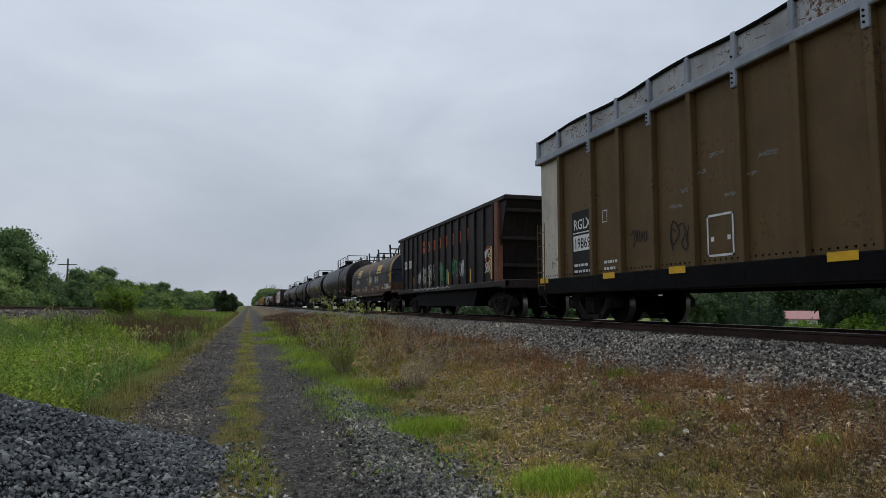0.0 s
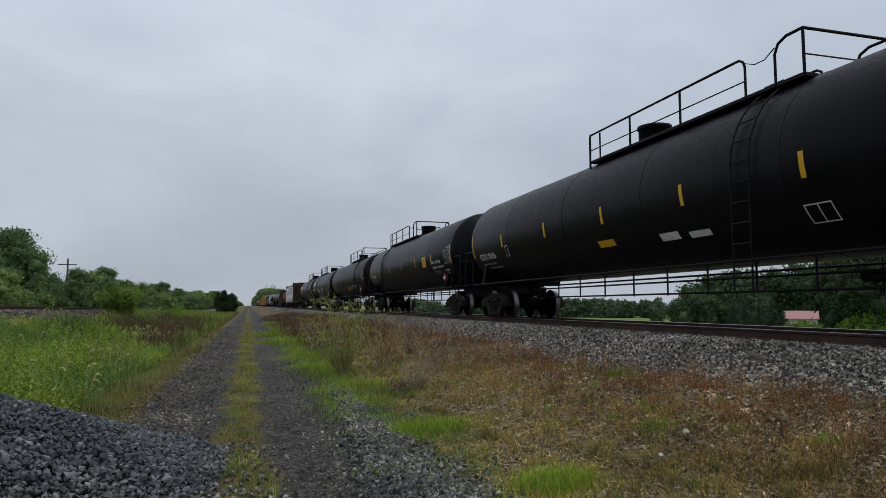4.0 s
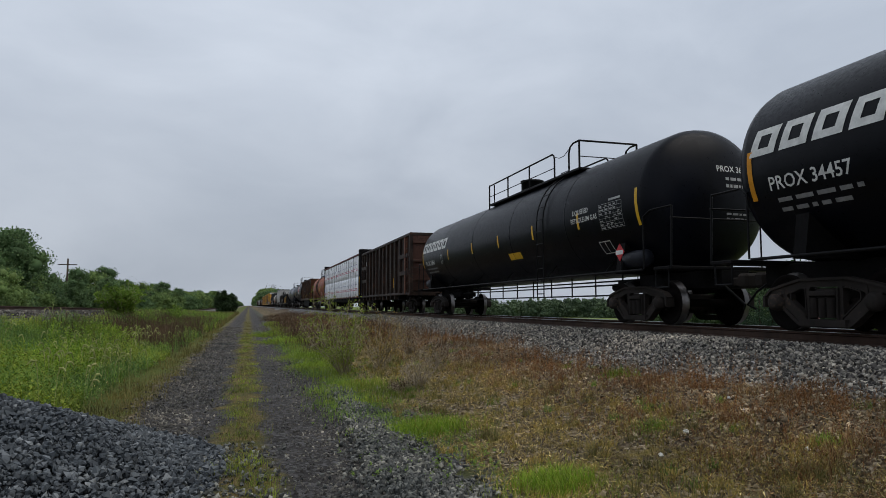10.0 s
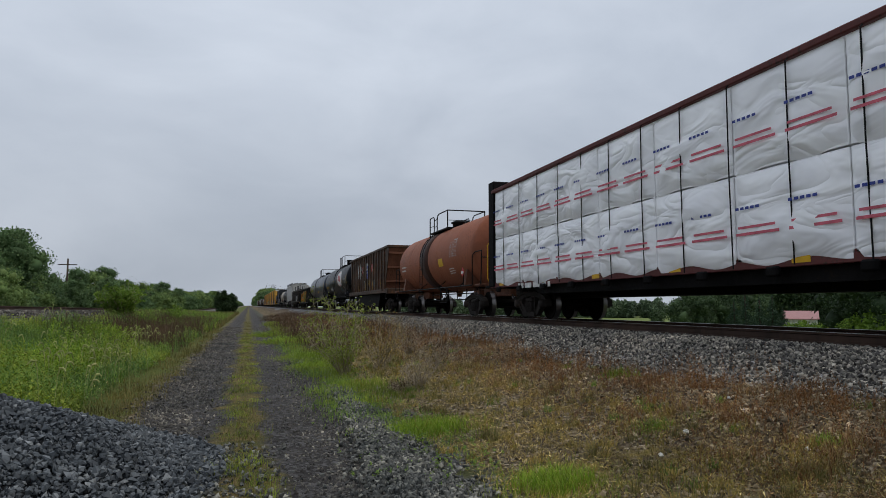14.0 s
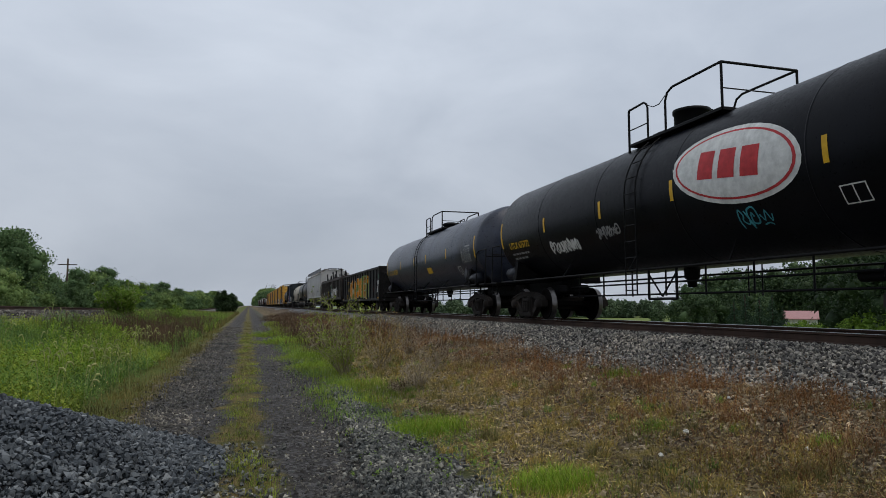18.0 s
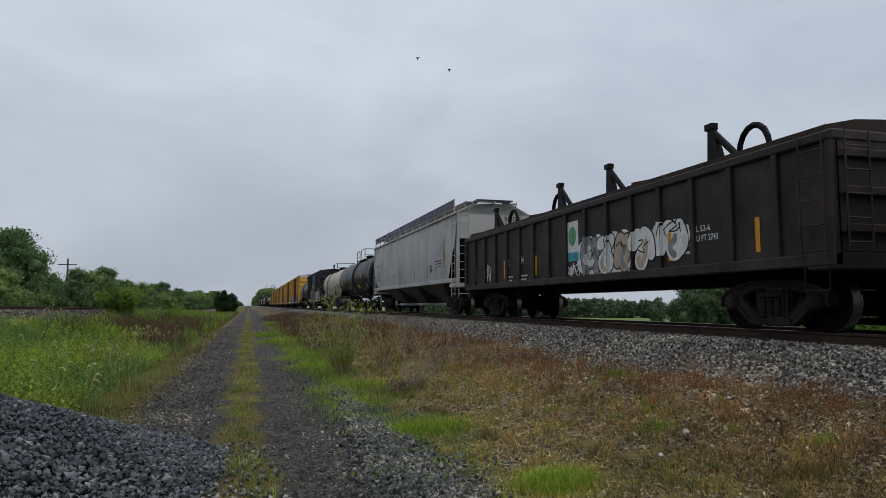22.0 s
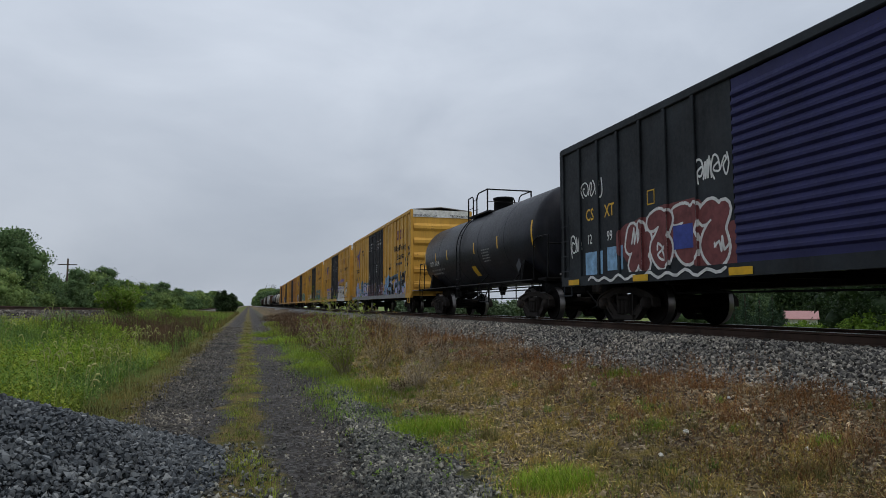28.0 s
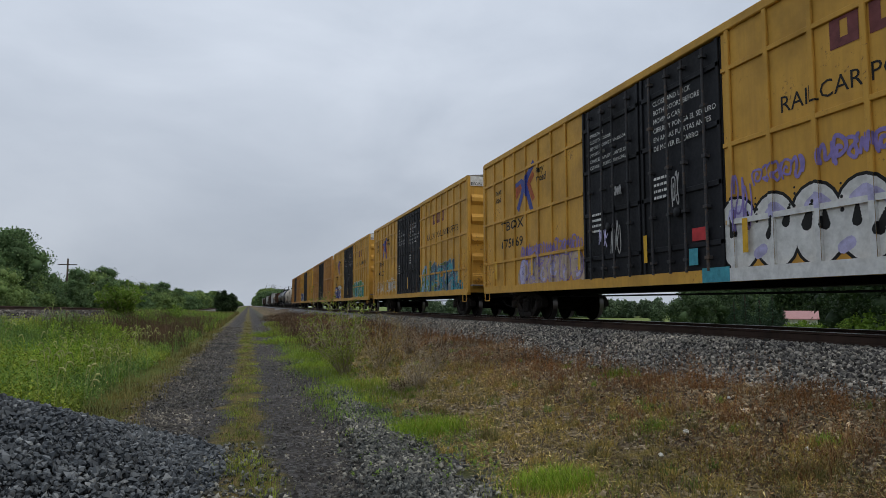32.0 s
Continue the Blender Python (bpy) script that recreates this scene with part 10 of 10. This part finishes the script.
    # short tank car
    car, h, on = tank_car("short charcoal tank car with yellow strips", 372.0, 384.2, M["tank_charcoal"], r=1.45, zc=2.54, plat=(1.45, 0.85, 0.45, -0.75), ladder_y=0.8, marks=(6.0, 4.26, 2.58, -0.84, -3.2, -6.0), mark_z=2.47, house="can", rail_h=0.78)
    lettering(car, on, "GATX 34514", 0.28, 5.3, 2.12, W, stretch=0.95)
    bars(car, on, 5.2, 1.96, 1.9, 0.34, 2, G_, 3)
    patch(car, on, -0.1, -0.55, 1.38, 1.82, Y_, "notice_panel")
    bars(car, on, -1.6, 2.35, 0.8, 0.5, 5, G_, 5)
    placard_blank(car, -h + 0.9, 1.6)
    yellow_boxcars()
    far_cars()


def placard_blank(car, y, z, x=-1.50):
    part("placard_holder", Geo().side([(y, z - 0.22), (y - 0.20, z), (y, z + 0.22), (y + 0.20, z)], x - 0.02, x), M["tank_charcoal"], car)
    part("placard_post", Geo().rod((x + 0.02, y, 1.16), (x + 0.02, y, z - 0.1), 0.02, 5), M["rail_black"], car)


def slogan(car, on, y, z, lines, size, mat, step, stretch=1.0, bold=0.0, slant=0.0, ribs=()):
    for k, t in enumerate(lines):
        lettering(car, on, t, size, y, z - k * step, mat, stretch=stretch, bold=bold, slant=slant, ribs=ribs)


def cross_device(car, on, y, z, r, ribs):
    """Two bent blue bands, back to back, each about a red chevron."""
    flats = []
    for s in (-1, 1):
        bent = [(s * 0.80, s * 0.30 + 0.35), (s * 0.30, s * 0.08 + 0.22), (s * 0.10, 0.02), (s * 0.26, -0.34), (s * 0.62, -s * 0.1 - 0.92)]
        chev = [(s * 0.78, 0.08 + s * 0.18), (s * 0.36, -0.02), (s * 0.78, -0.48 - s * 0.14)]
        for pts, slot, half, e in ((bent, 0, 0.13, 0.008), (chev, 1, 0.11, 0.010)):
            for k, (p, q) in enumerate(zip(pts, pts[1:])):
                L = math.hypot(q[0] - p[0], q[1] - p[1])
                ex, ez = (q[0] - p[0]) / L * half * 0.4, (q[1] - p[1]) / L * half * 0.4
                nx, nz = -(q[1] - p[1]) / L * half, (q[0] - p[0]) / L * half
                quad = [(p[0] - ex + nx, p[1] - ez + nz), (q[0] + ex + nx, q[1] + ez + nz), (q[0] + ex - nx, q[1] + ez - nz), (p[0] - ex - nx, p[1] - ez - nz)]
                flats.append(([(y - a * r, z + b * r) for a, b in quad], e + 0.0002 * k + 0.001 * (s > 0), slot))
    part("painted_device", drape(flats, on, ribs, 0.05, 0.09), [M["marking_blue"], M["marking_orange"]], car)


def yellow_boxcars():
    starts = [386.5, 407.35, 428.2, 449.15, 470.1, 491.0, 512.0]
    for k, s in enumerate(starts):
        dull = k in (4, 6)
        hoop = 0 if k == 0 else 3
        car, h, on, ys = box_car(("tall yellow boxcar with black double doors, blue and white graffiti", "tall yellow boxcar with black double doors, white block graffiti",
                                  "tall yellow boxcar with black double doors, teal graffiti", "tall yellow boxcar with black double doors, green graffiti",
                                  "tall faded yellow boxcar with rusty stains", "tall yellow boxcar with black double doors", "tall faded yellow boxcar with rusty stains")[k],
                                 s, s + 19.0, M["box_yellow_dull"] if dull else M["box_yellow"], z1=5.15, ribs=23, hoop=hoop, doors=(-2.40, 2.55), door_mat=M["door_black"], roof_mat=M["roof_grey"])
        d0, d1 = -2.40, 2.55
        rib = dict(ribs=ys, rib_depth=0.05, rib_w=0.09)
        lettering(car, end_face(-h - 0.03), "EXCESS HEIGHT CAR", 0.145, 1.45, 4.84, B, stretch=0.9)
        lettering(car, end_face(-h - 0.03), "TBOX 660339", 0.16, -0.45, 4.84, B) if k < 1 else bars(car, end_face(-h - 0.03), -0.35, 5.0, 1.1, 0.2, 1, B, k)
        if k < 4:
            # company device: a dark red block figure
            y, z = -6.1 if k == 0 else -4.6, 3.92
            blocks(car, over_ribs(on, ys, 0.05, 0.09), y, z, 0.46, 0.50, 0.16, 3, M["spray_maroon"], 0.12 if k == 0 else 0.0, 0.006, label="dark red open block", hollow=0.13)
            if k == 0:
                slogan(car, on, -5.35, 3.32, ["Railcar Pooling"], 0.46, B, 0.5, 1.06, 0.02, 0.22, ribs=ys)
                slogan(car, on, -6.2, 2.86, ["Experts"], 0.46, B, 0.5, 1.12, 0.02, 0.22, ribs=ys)
                bars(car, flat_side(1.605), -6.2, 2.68, 1.6, 0.30, 1, B, 2)
                tag(car, on, -8.22, -8.86, 2.64, 2.88, B, 91, 7, 0.045, **rib)
                tag(car, on, -8.26, -8.86, 2.36, 2.58, B, 93, 7, 0.045, **rib)
                tag(car, on, -8.80, -9.25, 3.16, 3.40, B, 92, 7, 0.04, **rib)
                tag(car, on, -8.85, -9.30, 2.90, 3.12, B, 94, 7, 0.04, **rib)
                patch(car, flat_side(1.60), -h + 0.85, -h + 0.72, 1.90, 2.80, Y_, "reflective_strip", 0.02, 1)
            else:
                slogan(car, on, -3.65, 3.30, ["RAILCAR POOLING EXPERTS"], 0.36, B, 0.5, 1.0, ribs=ys)
            cross_device(car, on, 6.9 if k == 0 else 6.1, 3.92, 0.80, ys)
            lettering(car, on, "next", 0.28, h - 1.0, 3.95, B, bold=0.02, slant=0.2, ribs=ys)
            lettering(car, on, "load", 0.28, h - 1.0, 3.70, B, bold=0.02, slant=0.2, ribs=ys)
            lettering(car, on, "any", 0.28, h - 4.3, 4.1, B, bold=0.02, slant=0.2, ribs=ys)
            lettering(car, on, "road", 0.28, h - 4.3, 3.85, B, bold=0.02, slant=0.2, ribs=ys)
            lettering(car, on, ("TBOX", "TBOX", "FBOX", "TBOX")[k], 0.40, h - 1.5, 2.72, B, stretch=1.65, bold=0.012, ribs=ys)
            lettering(car, on, ("660339", "675069", "503127", "662118")[k], 0.40, h - 1.5, 2.18, B, stretch=1.45, bold=0.012, ribs=ys)
            slogan(car, flat_side(1.605), 2.1, 4.30, ["CLOSE THIS DOOR", "BEFORE CLOSING", "MAIN DOOR"] if k == 0 else ["IMPORTANT", "CLOSE THIS DOOR", "BEFORE CLOSING MAIN DOOR", "IMPORTANTE", "CIERRE ESTA PUERTA ANTES DE", "CERRAR LA PUERTA PRINCIPAL"], 0.15 if k == 0 else 0.11, W, 0.20 if k == 0 else 0.15)
            slogan(car, flat_side(1.605), -0.45, 4.32, ["CLOSE AND LOCK", "BOTH DOORS BEFORE", "MOVING CAR"] + ([] if k == 0 else ["CIERRE Y PONGA EL SEGURO", "EN AMBAS PUERTAS ANTES", "DE MOVER EL CARRO"]), 0.16 if k == 0 else 0.14, W, 0.22 if k == 0 else 0.18)
            bars(car, flat_side(1.605), (d0 + d1) / 2 - 0.5, 2.9, 0.5, 0.5, 4, W, 5)
            bars(car, flat_side(1.605), d1 - 0.5, 2.5, 0.4, 0.5, 4, W, 6)
        if k == 0:
            wild(car, on, h - 1.6, d1 + 0.05, 0.98, 2.0, [M["spray_sky"], M["spray_slate"], M["spray_lilac"]], M["stencil_white"], [M["spray_lilac"], M["marking_grey"]], 60, 5, **rib)
            wild(car, flat_side(1.603), d1 - 0.05, d0 + 0.05, 0.99, 1.75, [B, M["spray_maroon"], B], M["spray_lilac"], [M["spray_maroon"], B, B], 61, 6)
            wild(car, on, d0 - 0.05, -h + 1.35, 0.98, 2.12, [M["spray_sky"], B, M["spray_slate"], B], M["stencil_white"], [M["spray_lilac"], M["spray_sky"], M["spray_lilac"]], 62, 7, **rib)
            patch(car, flat_side(1.61), h, -h + 1.0, 0.80, 1.02, M["marking_grey"], "sprayed_sill", 0.004)
            for n, (y, z, wd, ht) in enumerate(((-2.75, 2.0, 0.28, 0.14), (-4.2, 2.42, 0.50, 0.16), (-4.5, 2.62, 0.16, 0.14), (-6.3, 2.12, 0.30, 0.20), (-8.0, 2.02, 0.36, 0.16))):
                tag(car, on, y, y - wd, z, z + ht, B, 81 + n, 4, 0.032, **rib)
            patch(car, on, -7.95, -8.65, 0.98, 1.30, M["spray_tan"], "sprayed_panel", 0.016, 6)
        elif k == 1:
            spray(car, on, 6.5, d1 + 0.05, 0.95, 1.80, [M["spray_tan"], M["spray_lilac"]], M["spray_purple"], 64, 6, shade=M["spray_tan"], bold=0.7, thick=0.03, **rib)
            tag(car, on, 6.4, d1 + 0.1, 1.72, 2.12, M["spray_purple"], 68, 8, 0.05, **rib)
            for n, (y, z, wd, ht, m) in enumerate(((1.75, 1.75, 0.36, 0.42, "spray_lilac"), (1.25, 1.35, 0.42, 0.85, "stencil_white"), (-1.0, 2.2, 0.22, 0.70, "stencil_white"), (1.1, 2.75, 0.30, 0.25, "stencil_white"))):
                tag(car, flat_side(1.60), y, y - wd, z, z + ht, M[m], 65 + n, 4, 0.04)
            patch(car, flat_side(1.60), d0 + 0.85, d0 + 0.45, 1.55, 1.78, M["marking_red"], "sprayed_panel")
            patch(car, flat_side(1.60), d0 + 0.95, d0 + 0.70, 1.12, 1.42, M["spray_teal"], "sprayed_panel", 0.012)
            bubble(car, on, d0 + 0.1, -h + 2.5, 1.0, 2.16, W, B, M["spray_lilac"], 66, 6, **rib)
            patch(car, flat_side(1.596), d0 - 0.05, -h + 2.6, 1.735, 1.825, W, "sprayed_band", 0.004, 1)
            patch(car, flat_side(1.61), d0 - 0.1, -h + 2.6, 0.80, 1.02, W, "sprayed_sill", 0.004, 1)
            spray(car, on, -h + 2.7, -h + 1.2, 1.0, 2.4, [Y_, W], B, 69, 2, **rib)
            tag(car, on, -2.6, -3.0, 1.55, 2.6, M["spray_purple"], 77, 3, 0.04, **rib)
            tag(car, on, -3.05, -4.05, 2.28, 2.58, M["spray_purple"], 67, 11, 0.07, **rib)
            tag(car, on, -4.35, -6.10, 2.34, 2.70, M["spray_purple"], 78, 11, 0.075, **rib)
            patch(car, flat_side(1.61), d0 + 0.6, d0 - 0.1, 0.80, 1.05, M["spray_teal"], "sprayed_panel")
        elif k == 2:
            wild(car, on, d0 - 0.1, -h + 1.0, 0.98, 2.2, [M["spray_teal"], M["spray_sky"], M["spray_moss"], M["spray_slate"]], M["stencil_white"], [M["spray_teal"], M["marking_grey"]], 70, 7, **rib)
            tag(car, on, h - 1.0, d1 + 0.3, 1.1, 1.9, W, 71, 9, 0.05, **rib)
        elif k == 3:
            spray(car, on, d0 - 0.3, -h + 2.0, 1.0, 2.2, [M["spray_green"], M["spray_teal"]], W, 72, 5, ribs=ys, rib_depth=0.05, rib_w=0.09)
            spray(car, on, h - 1.0, d1 + 1.6, 1.0, 2.2, [M["marking_blue"], W], B, 73, 3, ribs=ys, rib_depth=0.05, rib_w=0.09)
        elif k == 5:
            spray(car, on, h - 1.0, d1 + 0.6, 1.0, 2.2, [M["marking_blue"], M["spray_sky"]], W, 74, 4, ribs=ys, rib_depth=0.05, rib_w=0.09)
        for y in np.linspace(h - 1.2, -h + 1.0, 7):
            patch(car, flat_side(1.605), y + 0.06, y - 0.06, 1.25, 1.80, Y_, "reflective_strip", 0.022)


def far_cars():
    """Cars that stay far off: more of the same kinds."""
    pick = lambda word: next(o for o in TRAIN if word in o["label"])
    order = ["cream", "cream", "slate-grey", "short charcoal", "rust-brown ribbed", "coil car", "light grey covered", "tall dark brown", "rust-brown ribbed", "short charcoal", "light grey covered", "tall dark brown", "black tank car with grey", "rust-brown ribbed", "tall dark brown", "light grey covered"]
    along = 534.5
    for word in order:
        o = pick(word)
        ys = [v for c in o.children if c.name.startswith(("tank", "side", "hood")) for v in (c.bound_box[0][1], c.bound_box[6][1])]
        half = (max(ys) - min(ys)) / 2 + 0.9
        c = copy_thing(o, Matrix.Translation((TRACK_X, along + half, RAIL_Z)))
        c["along"] = along + half
        for kid in c.children_recursive:
            if kid.name.startswith("wheelset"):
                SPINNERS.append((kid, 1 if kid.matrix_basis.translation.y > 0 else -1))
        TRAIN.append(c)
        along += 2 * half + 0.4


train_cars()


# ---- birds ----
def bird(label):
    root = new("bird")
    tagged(root, label, "bird", "birds in flight")
    m = plain("plumage", (0.02, 0.02, 0.022), 0.8) if "plumage" not in M else M["plumage"]
    M["plumage"] = m
    part("body", Geo().lathe([(-0.20, 0.0), (-0.16, 0.03), (-0.05, 0.06), (0.08, 0.055), (0.16, 0.035), (0.20, 0.0)], "y", n=8), m, root)
    part("tail", Geo().add([(-0.02, 0.14, 0.0), (0.02, 0.14, 0.0), (0.07, 0.30, 0.01), (-0.07, 0.30, 0.01), (-0.02, 0.14, 0.012), (0.02, 0.14, 0.012), (0.07, 0.30, 0.02), (-0.07, 0.30, 0.02)], [(0, 1, 2, 3), (4, 7, 6, 5), (0, 4, 5, 1), (2, 6, 7, 3)]), m, root)
    wings = []
    for s in (-1, 1):
        vs = [(0, -0.07, 0), (0, 0.10, 0), (s * 0.22, 0.06, 0.02), (s * 0.40, 0.10, 0), (s * 0.24, -0.10, 0.02)]
        top = [(x, y, z + 0.012) for x, y, z in vs]
        wings.append((part("wing", Geo().add(vs + top, [(0, 1, 2, 3, 4), (5, 9, 8, 7, 6), (0, 4, 9, 5), (4, 3, 8, 9), (3, 2, 7, 8), (2, 1, 6, 7)]), m, root), s))
    return root, wings


BIRDS = [bird("small dark bird in flight under the clouds"), bird("small dark bird in flight under the clouds")]


def sky_point(px, py, d):
    """A place d metres out, px to the right of and py above the line of sight (in tangents)."""
    f = Vector(AIM) - Vector(EYE)
    r = Vector((math.cos(YAW), -math.sin(YAW), 0))
    u = r.cross(f)
    return Vector(EYE) + (f + r * px + u * py) * d


def motions():
    for car in TRAIN:
        walk(car, [(float(t), pose(TRACK_X, car["along"] - SPEED * t, RAIL_Z)) for t in range(0, 33, 2)])
    for load, car in LOAD:
        walk(load, [(float(t), pose(TRACK_X, car["along"] - SPEED * t, RAIL_Z)) for t in range(0, 33, 2)])
    # wheels roll at the train's speed; alike wheelsets share their keys
    first = {}
    turn = math.degrees(SPEED / 0.458)
    for ob, side in SPINNERS:
        if side not in first:
            walk(ob, [(k / 30, pose(0, side * 0.89, 0.458) @ Matrix.Rotation(radians(turn * k / 30), 4, "X")) for k in range(0, 961)])
            first[side] = ob
        else:
            ob.rotation_mode = "QUATERNION"
            data = ob.animation_data_create()
            data.action = first[side].animation_data.action
            data.action_slot = first[side].animation_data.action_slot
    # two birds cross the sky
    tracks = [[(0.0, 0.95, 0.70), (20.6, 0.42, 0.40), (21.6, 0.058, 0.319), (22.3, -0.087, 0.269), (23.0, -0.236, 0.244), (24.2, -0.542, 0.207), (25.5, -0.86, 0.17), (32.0, -2.2, 0.05)],
              [(0.0, 0.97, 0.66), (20.6, 0.50, 0.38), (21.6, 0.130, 0.297), (22.3, -0.061, 0.255), (23.0, -0.240, 0.232), (24.2, -0.497, 0.202), (25.5, -0.80, 0.17), (32.0, -2.1, 0.05)]]
    for (root, wings), rows in zip(BIRDS, tracks):
        walk(root, [(t, Matrix.Translation(sky_point(a, b, 78)) @ pose(0, 0, 0, 0, 0, -110)) for t, a, b in rows])
        for wing, s in wings:
            walk(wing, [(k / 8, pose(0, 0, 0, 0, s * 32 * math.sin(k * 1.9), 0)) for k in range(0, 257)])


motions()
